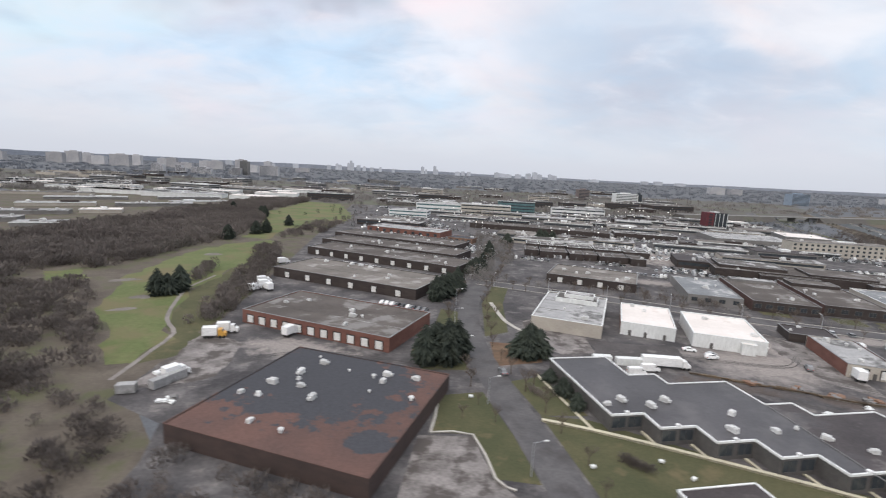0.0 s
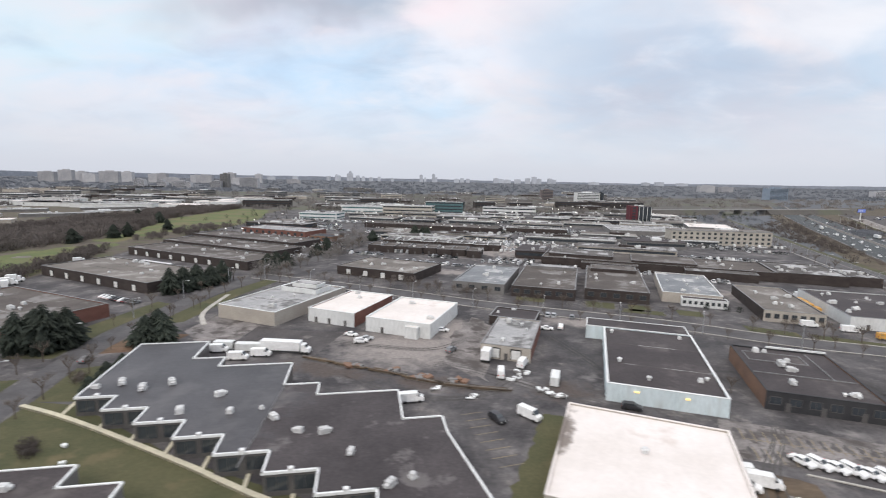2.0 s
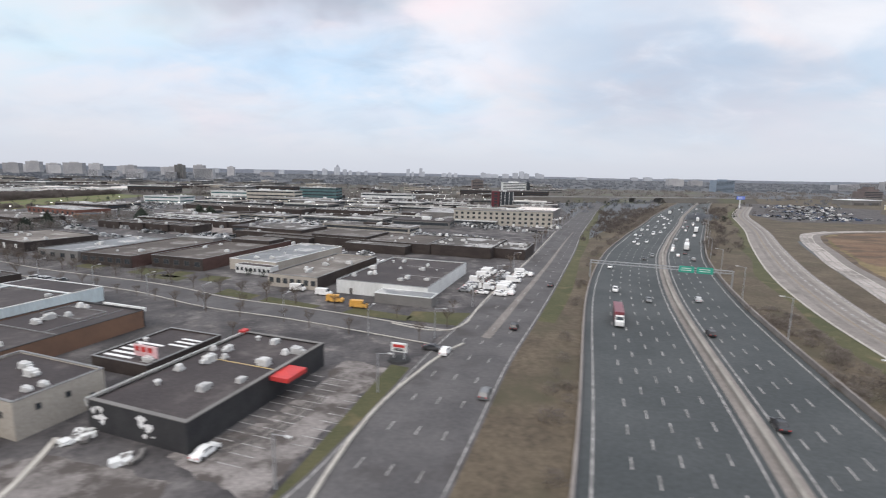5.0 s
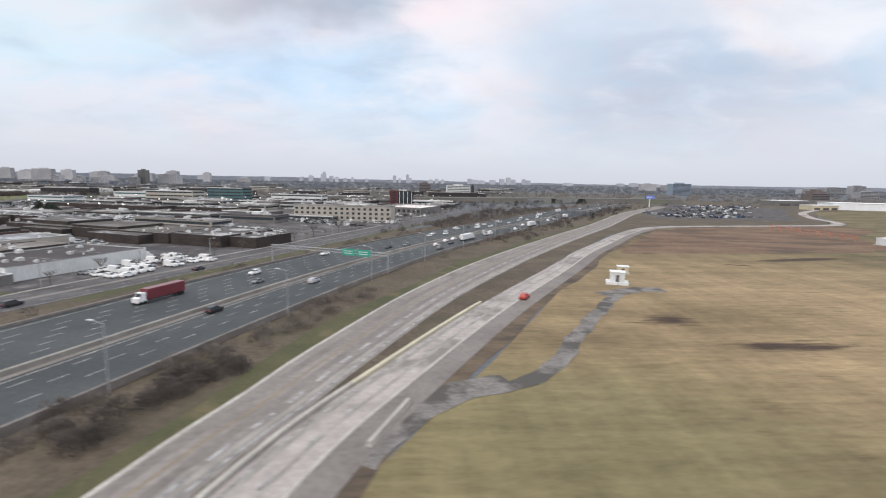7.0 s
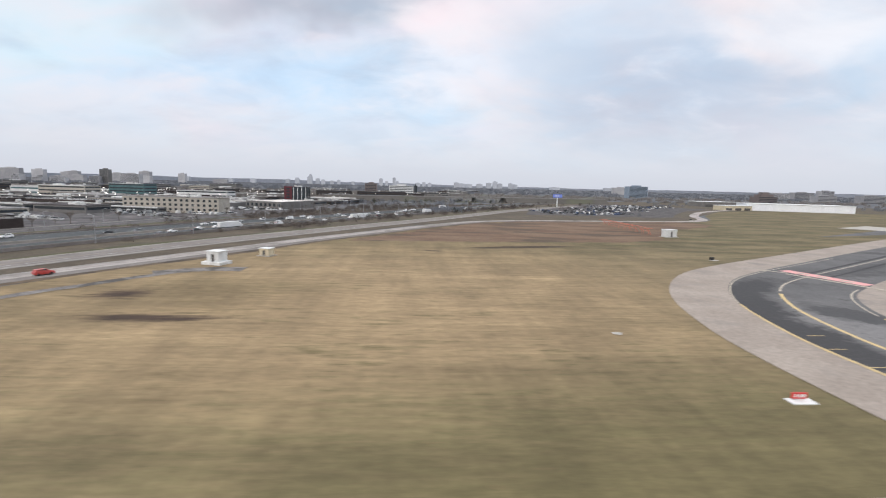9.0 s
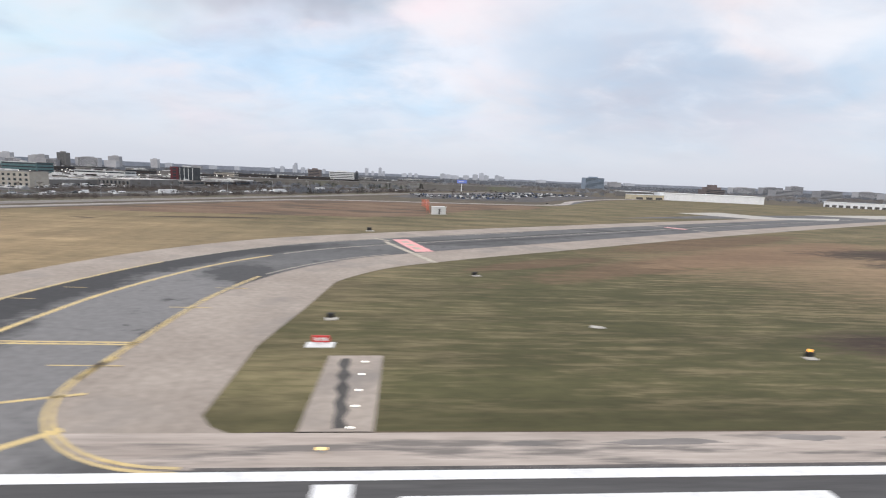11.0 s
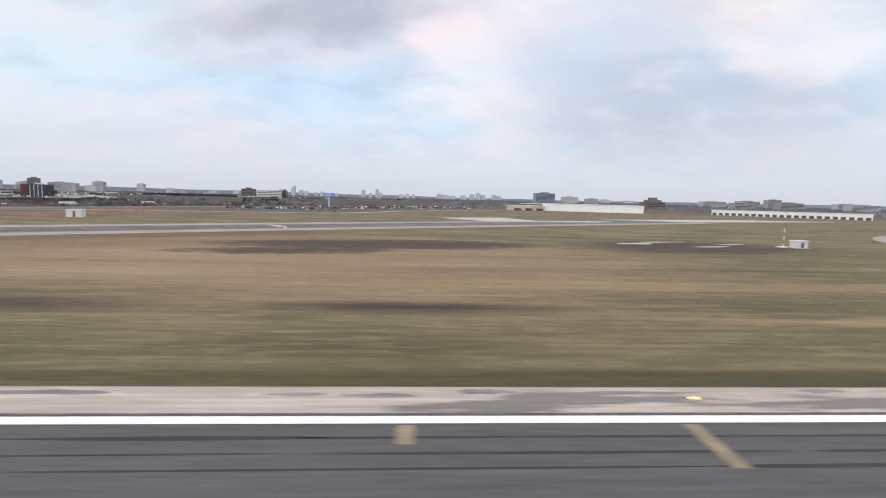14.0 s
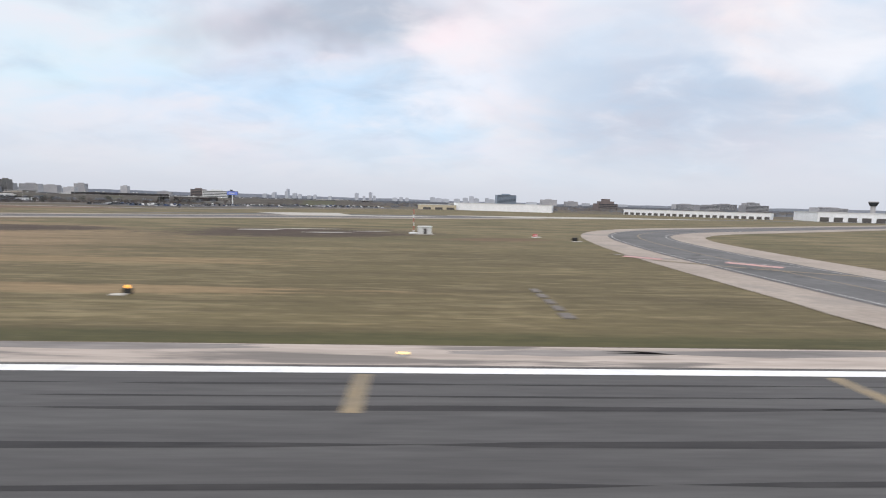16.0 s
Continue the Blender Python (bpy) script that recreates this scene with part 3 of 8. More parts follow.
def spline(pts, step=3.0):
    """A smooth line through the points."""
    P = [Vector((*p, 0)) for p in pts]
    P = [2 * P[0] - P[1]] + P + [2 * P[-1] - P[-2]]
    out = []
    for i in range(1, len(P) - 2):
        n = max(2, int((P[i + 1] - P[i]).length / step))
        for k in range(n):
            t = k / n
            a, b, c, d = P[i - 1], P[i], P[i + 1], P[i + 2]
            out.append(0.5 * ((2 * b) + (c - a) * t + (2 * a - 5 * b + 4 * c - d) * t * t + (3 * b - a - 3 * c + d) * t ** 3))
    out.append(P[-2])
    return out


def across(line, i):
    d = line[min(i + 1, len(line) - 1)] - line[max(i - 1, 0)]
    d.normalize()
    return Vector((d.y, -d.x, 0))


def ribbon(bm, line, left, right, z, thick=0.0):
    """A strip along a line, from left to right of it (numbers, or functions of the share of its length)."""
    rows = []
    for i, p in enumerate(line):
        s = i / (len(line) - 1)
        n = across(line, i)
        a, b = (v(s) if callable(v) else v for v in (left, right))
        rows.append([bm.verts.new((p.x + n.x * w, p.y + n.y * w, z)) for w in (a, b)])
    for r, q in zip(rows, rows[1:]):
        bm.faces.new((r[0], r[1], q[1], q[0]))
    if thick:
        ret = bmesh.ops.extrude_face_region(bm, geom=bm.faces[:])
        bmesh.ops.translate(bm, verts=[g for g in ret["geom"] if isinstance(g, bmesh.types.BMVert)], vec=(0, 0, thick))


def dashes(bm, line, off, width, on, gap, z, phase=0.0):
    """Broken paint along a line."""
    s, want, start, i = 0.0, phase, None, 0
    run = [0.0]
    for a, b in zip(line, line[1:]):
        run.append(run[-1] + (b - a).length)

    def at(d):
        k = min(max(np.searchsorted(run, d) - 1, 0), len(line) - 2)
        f = (d - run[k]) / max(run[k + 1] - run[k], 1e-6)
        n = across(line, k)
        return line[k].lerp(line[k + 1], f) + n * off, n
    d = phase
    while d + on < run[-1]:
        (p, n), (q, k) = at(d), at(d + on)
        v = [bm.verts.new((c.x, c.y, z)) for c in (p - n * width / 2, p + n * width / 2, q + k * width / 2, q - k * width / 2)]
        bm.faces.new(v)
        d += on + gap


def sheet(name, pts, z, material, label, category, rag=0.0, kind="structure"):
    """A flat piece of ground; rag roughens its outline."""
    bm = bmesh.new()
    rng = random.Random(len(name) + int(abs(pts[0][0]) * 10))
    out = []
    for i, (x, y) in enumerate(pts):
        x1, y1 = pts[(i + 1) % len(pts)]
        n = max(1, int(math.hypot(x1 - x, y1 - y) / (rag * 2.5))) if rag else 1
        for k in range(n):
            f = k / n
            out.append((x + (x1 - x) * f + rng.uniform(-rag, rag), y + (y1 - y) * f + rng.uniform(-rag, rag)))
    bm.faces.new([bm.verts.new((x, y, z)) for x, y in out])
    bm.normal_update()
    bmesh.ops.triangulate(bm, faces=bm.faces[:], ngon_method="EAR_CLIP")
    return tagged(part(name, bm, material), label, category, kind=kind)


def blob(name, cx, cy, rx, ry, z, material, label, category, turn=0.0, n=40, rough=0.25, seed=0):
    """A rounded patch of ground with an uneven edge."""
    rng = random.Random(seed)
    ph = [rng.uniform(0, 6.28) for _ in range(4)]
    pts = []
    for k in range(n):
        a = 2 * math.pi * k / n
        r = 1 + rough * sum(math.sin(a * (j + 2) + ph[j]) / (j + 2) for j in range(4)) + rng.uniform(-1, 1) * rough * 0.12
        x, y = rx * r * math.cos(a), ry * r * math.sin(a)
        pts.append((cx + x * math.cos(turn) - y * math.sin(turn), cy + x * math.sin(turn) + y * math.cos(turn)))
    return sheet(name, pts, z, material, label, category)


def road(name, line, left, right, z, material, label):
    bm = bmesh.new()
    ribbon(bm, line, left, right, z)
    return tagged(part(name, bm, material), label, "road", kind="structure")


def paint(name, material, label, draw):
    bm = bmesh.new()
    draw(bm)
    return tagged(part(name, bm, material), label, "marking", kind="structure")

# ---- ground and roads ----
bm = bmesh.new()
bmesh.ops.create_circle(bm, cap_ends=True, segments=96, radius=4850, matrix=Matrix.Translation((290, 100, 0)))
tagged(part("ground", bm, M["land"]), "winter land tinted blue-grey for haze reaching out to the horizon", "ground", kind="structure")

AIRPORT = [(120, -900), (196, -120), (226, -10), (236, 12), (247, 29), (258, 48), (278, 86), (300, 122), (334, 174), (358, 201), (424, 216), (470, 228),
           (486, 246), (508, 286), (560, 350), (640, 392), (900, 330), (1500, 300), (1500, -900)]
sheet("airfield_grass", AIRPORT, 0.02, M["airgrass"], "tan and olive mown grass of an airfield in winter", "grass")
sheet("yard_asphalt", [(-26, -520), (-29, 50), (-31, 58), (-41, 64), (-39, 92), (-42, 170), (-46, 260), (-52, 430), (300, 430), (262, 250), (238, 186), (214, 132), (188, 74), (170, 30), (150, -120), (20, -520)], 0.02,
      M["yard"], "worn patched asphalt of an industrial district", "asphalt")
sheet("far_fields", [(-340, 420), (-60, 425), (300, 425), (420, 430), (520, 560), (760, 900), (-760, 900)], 0.008, M["fields"], "brown and olive winter fields between far blocks", "ground", rag=6)
sheet("car_park_verge", [(300, 168), (424, 214), (470, 226), (500, 280), (560, 345), (640, 388), (900, 326), (1100, 420), (760, 640), (520, 560), (420, 430), (330, 300)], 0.010, M["verge"], "brown winter grass round the airport car park", "grass")
sheet("woodland_floor", [(-22, 20), (-27, 50), (-36, 62), (-38, 92), (-41, 170), (-45, 260), (-51, 430), (-340, 440), (-360, 20)], 0.012, M["litter"], "brown leaf litter and dead grass under bare trees", "ground")
sheet("golf_fairway", [(-44, 76), (-49, 76), (-58, 91), (-72, 112), (-79, 138), (-80, 165), (-74, 195), (-61, 209), (-55, 203), (-54, 170), (-55, 146), (-56, 124), (-50, 98), (-44, 89)], 0.03, M["golf"], "bright green golf fairway with bare patches", "grass", rag=1.5)
sheet("golf_rough", [(-63, 249), (-42, 262), (-38, 320), (-60, 420), (-93, 440), (-98, 330), (-80, 262), (-74, 214), (-62, 210)], 0.028, M["golf"], "green golf course clearing among bare woods", "grass", rag=1.5)
sheet("golf_green", [(-103, 138), (-96, 142), (-87, 132), (-93, 125)], 0.028, M["golf"], "small green lawn among bare trees", "grass", rag=0.8)
sheet("yard_bank", [(-44, 76), (-44, 89), (-50, 98), (-56, 124), (-55, 146), (-54, 186), (-44, 152), (-40, 120), (-40, 92), (-38, 80)], 0.026, M["lawn"], "dull green bank between fairway and yards", "grass", rag=0.8)
for i, (cx, cy, rx, ry) in enumerate(((-77, 131, 4.0, 1.6), (-64, 115, 2.2, 2.0), (-62.5, 105, 2.6, 1.3), (-70, 172, 2.6, 3.0))):
    blob("sand_bunker", cx, cy, rx, ry, 0.045, M["tanroof"], "tan sand bunker on the golf course", "bunker", 0.3, seed=70 + i)
bm = bmesh.new()
ribbon(bm, spline([(-44.2, 70), (-44.2, 76), (-44.4, 82), (-44.8, 90.8), (-50.2, 99.1), (-54.4, 111.5), (-57.4, 125.0), (-56.4, 140)]), -0.42, 0.42, 0.05)
tagged(part("golf_path", bm, M["ramp"]), "narrow grey path through the golf course", "path", kind="structure")

HW = spline([(150, -120), (190, -10), (207, 34), (227.2, 88), (248.8, 134), (270.4, 171), (280.4, 187.5), (312.5, 238.5), (343, 289), (405, 384), (470, 482), (560, 610)])
RA = spline([(205, -110), (221, -30), (227, 3), (233.6, 28), (238, 40), (241.5, 50), (251.6, 75), (264.3, 100), (280, 127), (306, 168), (333, 209), (356, 247), (395, 310), (470, 410)])
RB = spline([(212, -110), (228.5, -30), (234.6, 3), (241.7, 28), (249.2, 44), (263.3, 70), (283.8, 103.5), (297.6, 127), (311.3, 147), (329.5, 174), (345, 193.5), (354, 202), (372, 212)])
RC = spline([(352, 200), (378, 213), (424, 221), (462, 229), (482, 247), (500, 284), (540, 338), (600, 392)])
AR = spline([(128, -120), (163, 5), (174.5, 34), (183.6, 58), (191.5, 76), (201.8, 100), (214.3, 130), (222.5, 150), (241.5, 198), (266, 255), (296, 325), (340, 420), (420, 560)])
EW = spline([(22, 142), (60, 124), (88, 109), (122, 95), (141, 84), (158, 77), (180, 66)])
NR = spline([(25, -90), (20, 0), (18.5, 43), (15.7, 66), (13.7, 89), (16, 116), (24, 145), (35, 182), (40.5, 206), (36, 240), (30, 262), (16, 318), (-6, 400), (-20, 440)])
CR = spline([(100, -60), (116, 40), (118, 60), (114, 82), (108, 100)])

def by_y(line, *stops):
    """A width that changes along a line, given as pairs of y and metres."""
    ys, ws = zip(*stops)
    return lambda s: float(np.interp(line[round(s * (len(line) - 1))].y, ys, ws))


RA_L, RA_R = by_y(RA, (0, -3.2), (28, -3.2), (50, -4.1), (75, -4.6), (100, -5.2)), by_y(RA, (0, 3.0), (28, 3.0), (50, 3.8), (75, 4.3), (100, 4.8))
shift = lambda edge, d: (lambda s: edge(s) + d)
road("highway", HW, -16.0, 11.8, 0.06, M["highway"], "dark wide motorway carriageway with many lanes")
road("ramp_outer", RA, RA_L, RA_R, 0.07, M["ramp"], "grey slip road beside the motorway")
road("ramp_inner", RB, -3.6, 3.5, 0.08, M["paleramp"], "pale concrete slip road along the airfield")
road("airport_service_road", RC, -2.6, 2.6, 0.075, M["paleramp"], "pale service road curving round the airfield")
road("avenue", AR, -5.8, 5.4, 0.06, M["street"], "grey avenue running beside the motorway")
road("cross_street", EW, -3.0, 3.0, 0.06, M["street"], "grey street between low industrial buildings")
road("north_street", NR, -2.5, 2.5, 0.055, M["street"], "grey patched street lined with lawns")
for nm, pts, a, b, z, mt, lb in (("highway_south", [(150, -120), (112, -232), (20, -520)], -16.0, 11.8, 0.06, "highway", "dark wide motorway carriageway with many lanes"), ("ramp_outer_south", [(205, -110), (184, -220), (110, -520)], -4.9, 5.2, 0.07, "ramp", "grey slip road beside the motorway"),
                                 ("ramp_inner_south", [(212, -110), (192, -220), (122, -520)], -3.8, 4.4, 0.08, "paleramp", "pale concrete slip road along the airfield")):
    road(nm, spline(pts), a, b, z, M[mt], lb)
for off, nm in ((-3.2, "kerb_far"), (3.05, "kerb_near")):
    bm = bmesh.new()
    ribbon(bm, EW, off, off + 0.25, 0.06, 0.08)
    tagged(part(nm, bm, M["kerb"]), "pale concrete kerb along the street", "kerb", kind="structure")
bm = bmesh.new()
ribbon(bm, spline([(163, -20), (170, 34), (178.5, 56), (183.5, 63)]), -0.35, 0.0, 0.06, 0.1)
ribbon(bm, spline([(172.7, 72.2), (178, 69), (182, 69), (185.0, 73), (187.0, 79), (190.4, 88), (197.6, 105), (208.6, 131), (217, 152), (236, 200)]), -0.35, 0.0, 0.06, 0.1)
tagged(part("kerb_avenue", bm, M["kerb"]), "pale concrete kerb curving round the corner", "kerb", kind="structure")
for pts, nm in (([(165.9, 30), (167.6, 30), (176, 55), (173.6, 56)], "verge_a"), ([(175, 74), (183, 71.2), (186, 74), (186.5, 78), (176, 79)], "verge_b"), ([(148, 85), (158, 80), (160, 82), (149, 88)], "verge_c"),
                ([(164, 78), (175, 73.5), (176, 76), (166, 81)], "verge_d"), ([(117, 104), (126, 100.5), (127, 104), (119, 107)], "verge_e"), ([(138, 90), (146, 86), (147, 89), (139, 94)], "verge_f"), ([(112, 114), (118.5, 111.5), (116.5, 106), (110.5, 108.5)], "verge_g"), ([(121.5, 110.5), (126, 108.8), (124, 103.5), (119.5, 105)], "verge_h"),
                ([(131, 106), (136, 104), (134.5, 99.5), (129.5, 101.5)], "verge_i"), ([(96, 120), (103, 117), (101, 112), (94.5, 115)], "verge_j")):
    sheet(nm, pts, 0.05, M["lawn"], "small lawn beside the street", "grass")

bm = bmesh.new()
ribbon(bm, [p for p in AR if p.y > 74], 5.4, lambda s: 8.2 + 0.5 * math.sin(s * 40), 0.045)
tagged(part("avenue_grass", bm, M["lawn"]), "dull green grass strip along the avenue", "grass", kind="structure")
bm = bmesh.new()
ribbon(bm, spline([(243.7, 199.8), (226, 158), (212.6, 125.5), (204.5, 106.5), (198, 91.5), (189.6, 72), (186.8, 65.6)]), lambda s: -0.15 - 0.55 * s, lambda s: 0.15 + 0.55 * s, 0.075)
tagged(part("avenue_median", bm, M["rampdark"]), "worn pale median strip of the avenue", "median", kind="structure")

def hw_lines(bm):
    for off in (-15.0, -1.7, 1.7, 10.8):
        ribbon(bm, HW, off - 0.1, off + 0.1, 0.085)
    for off in (-11.9, -9.9, -7.9, -5.9, -3.9, 3.2, 5.2, 7.2):
        dashes(bm, HW, off, 0.15, 1.9, 3.8, 0.085, phase=abs(off))
paint("highway_markings", M["wornwhite"], "white lane lines of the motorway", hw_lines)
bm = bmesh.new()
ribbon(bm, HW, -1.05, 1.05, 0.09)
tagged(part("highway_median", bm, M["ramp"]), "grey paved strip under the central barrier", "median", kind="structure")
bm = bmesh.new()
ribbon(bm, HW, -0.22, 0.22, 0.09, 0.55)
tagged(part("median_barrier", bm, M["track"]), "concrete barrier between the motorway's carriageways", "barrier", kind="structure")
bm = bmesh.new()
ribbon(bm, HW, 11.9, 12.2, 0.05, 0.4)
ribbon(bm, HW, -16.5, -16.2, 0.05, 0.4)
tagged(part("motorway_edge_barrier", bm, M["ramp"]), "low concrete barrier along the motorway's edge", "barrier", kind="structure")
def ramp_lines(bm):
    ribbon(bm, RA, shift(RA_R, -0.75), shift(RA_R, -0.45), 0.10)
    dashes(bm, RA, 1.35, 0.40, 2.6, 1.9, 0.10)
    ribbon(bm, RB, -3.1, -2.85, 0.11)
    dashes(bm, RB, -1.2, 0.26, 1.6, 3.4, 0.11)
    for off in (-5.4, 5.0):
        ribbon(bm, AR, off - 0.08, off + 0.08, 0.09)
    for off in (-2.7, 0.0, 2.6):
        dashes(bm, AR, off, 0.13, 1.6, 4.6, 0.09)
for line, off, w, z in ((RA, -2.1, 0.5, 0.074), (RA, 0.4, 0.42, 0.074), (RA, 2.2, 0.35, 0.074)):
    paint("wheel_track", M["rampdark"], "darker wheel track along the slip road", lambda bm: ribbon(bm, line, off - w, off + w, z))
def ramp_tan(bm):
    for off in (-0.7,):
        ribbon(bm, RA, off - 0.13, off + 0.13, 0.078)
paint("ramp_tan_lines", M["tanpaint"], "faded tan lane lines on the slip road", ramp_tan)
def ramp_pale(bm):
    ribbon(bm, RA, shift(RA_R, -1.5), shift(RA_R, -0.9), 0.079)
    for off, w in ((-2.7, 0.3), (-0.9, 0.2)):
        ribbon(bm, RB, off - w, off + w, 0.085)
paint("ramp_pale_tracks", M["track"], "paler worn tracks along the concrete slip road", ramp_pale)
bm = bmesh.new()
ribbon(bm, RB, 0.85, 3.55, 0.083)
tagged(part("ramp_inner_shoulder", bm, M["rampdark"]), "darker asphalt shoulder of the concrete slip road", "shoulder", kind="structure")
paint("ramp_markings", M["wornwhite"], "white lines on the slip roads and the avenue", ramp_lines)
def ramp_edges(bm):
    ribbon(bm, RA, shift(RA_L, 0.05), shift(RA_L, 0.5), 0.101)
    ribbon(bm, RB, 0.5, 0.85, 0.112)
paint("ramp_edge_lines", M["kerb"], "broad pale edge lines of the slip roads", ramp_edges)
for y0, y1, mt, lb in ((43, 72, "creampath", "low tan concrete barrier between the slip roads"), (8, 43, "kerb", "low pale concrete barrier between the slip roads")):
    bm = bmesh.new()
    ribbon(bm, [p for p in RB if y0 - 3 < p.y < y1], -4.05, -3.62, 0.06, 0.38)
    tagged(part("ramp_barrier", bm, M[mt]), lb, "barrier", kind="structure")
e = thing("barrier_block", "short pale concrete barrier at the edge of the slip road", "barrier", pose(247.8, 35.2, 0.03, 0, 0, 68))
bm = bmesh.new()
box(bm, -3.7, 3.7, -0.22, 0.22, 0, 0.2)
part("foot", bm, M["kerb"], e)
bm = bmesh.new()
prism(bm, [(-3.65, -0.13), (3.65, -0.13), (3.65, 0.13), (-3.65, 0.13)], 0.2, 0.5)
part("wall", bm, M["kerb"], e)
bm = bmesh.new()
ribbon(bm, RA, -26.0, shift(RA_L, 0.1), 0.03)
tagged(part("motorway_verge", bm, M["verge"]), "rough brown grass between the motorway and the slip road", "grass", kind="structure")
bm = bmesh.new()
ribbon(bm, HW, -27.0, -16.2, 0.032)
tagged(part("avenue_verge", bm, M["verge"]), "rough brown grass between the motorway and the avenue", "grass", kind="structure")
bm = bmesh.new()
ribbon(bm, RA, shift(RA_R, -0.1), 11.5, 0.034)
tagged(part("ramp_gore", bm, M["verge"]), "rough brown grass between the two slip roads", "grass", kind="structure")
bm = bmesh.new()
ribbon(bm, RA, lambda s: RA_L(s) - 2.6 - 0.8 * math.sin(s * 70), shift(RA_L, 0.05), 0.04)
tagged(part("ramp_verge", bm, M["lawn"]), "green grass strip beside the slip road", "grass", kind="structure")
bm = bmesh.new()
ribbon(bm, RB, 3.5, lambda s: 4.4 + 0.8 * math.sin(s * 23) ** 2 + 0.6 * math.sin(s * 61 + 1) ** 2 + 0.4 * math.sin(s * 310) ** 2, 0.045)
tagged(part("weed_strip", bm, M["dirt"]), "strip of reddish brown dead weeds beside the road", "weeds", kind="structure")
bm = bmesh.new()
wob = lambda k, w: (lambda s: w * (1 + 0.13 * math.sin(s * 37 + k) + 0.10 * math.sin(s * 83 + 2 * k)))
ribbon(bm, spline([(246.5, 31), (250.5, 37), (254.8, 40.3), (259.0, 42.1), (262.6, 44.6), (265.8, 48.9), (269.9, 56.0), (275.8, 65.3), (283.1, 76.1), (286, 80)], 1.0), wob(1, -1.05), wob(4, 1.05), 0.055)
ribbon(bm, spline([(282, 78), (289.5, 82.0), (295, 82.1)], 1.0), wob(2, -1.9), wob(3, 1.9), 0.056)
ribbon(bm, spline([(245.6, 30), (249.0, 36), (252.8, 41), (258.5, 43.4)], 0.8), wob(5, -1.2), wob(7, 1.5), 0.054)
tagged(part("gravel_track", bm, M["gravel"]), "grey gravel track leading to a hut", "track", kind="structure")

sheet("weed_field", [(306, 125.5), (318, 145), (338, 175), (352, 193.5), (374, 206.5), (424, 216.5), (458, 223), (462, 208), (448, 192), (424, 176), (412, 158), (402, 142), (388, 132.5), (350, 128.5)], 0.030, M["brownweed"], "field of reddish brown dead weeds beside the service road", "weeds", rag=0.9)

# ---- buildings ----


def unit_mesh(kind):
    """Rooftop plant: a cased air handler, a low vent, a hooded fan."""
    def cased(bm):
        box(bm, -0.42, 0.42, -0.3, 0.3, 0.06, 0.5)
        bevelled(bm, 0.03)
        box(bm, -0.46, 0.46, -0.34, 0.34, 0.0, 0.06)
        box(bm, 0.42, 0.72, -0.2, 0.2, 0.08, 0.34)
        tube(bm, (-0.15, 0, 0.5), (-0.15, 0, 0.58), 0.2, 0.2, 10)

    def vent(bm):
        tube(bm, (0, 0, 0), (0, 0, 0.3), 0.16, 0.16, 8)
        tube(bm, (0, 0, 0.3), (0, 0, 0.42), 0.28, 0.2, 8)

    def hood(bm):
        box(bm, -0.3, 0.3, -0.3, 0.3, 0, 0.18)
        tube(bm, (0, 0, 0.18), (0, 0, 0.46), 0.32, 0.26, 10)
        tube(bm, (0, 0, 0.46), (0, 0, 0.54), 0.26, 0.1, 10)
    return shared(("roof_unit", kind), (cased, vent, hood)[kind], M["unit"])


def pane_parts(parent, w, h, m, glass="glass", sill=True):
    """A window: frame with a recessed pane and a sill."""
    def fr(bm):
        t = min(0.06, w * 0.12)
        box(bm, -w / 2, -w / 2 + t, -0.05, 0.03, 0, h)
        box(bm, w / 2 - t, w / 2, -0.05, 0.03, 0, h)
        box(bm, -w / 2 + t, w / 2 - t, -0.05, 0.03, 0, t)
        box(bm, -w / 2 + t, w / 2 - t, -0.05, 0.03, h - t, h)
        if w > 0.9:
            box(bm, -t / 3, t / 3, -0.045, 0.02, t, h - t)
    f = part("window", shared(("window_frame", w, h), fr, M["frame"]), None, parent, m=m)
    part("pane", shared(("pane", w, h, glass), lambda bm: box(bm, -w / 2 + 0.03, w / 2 - 0.03, -0.02, 0.0, 0.03, h - 0.03), M[glass]), None, f)
    return f


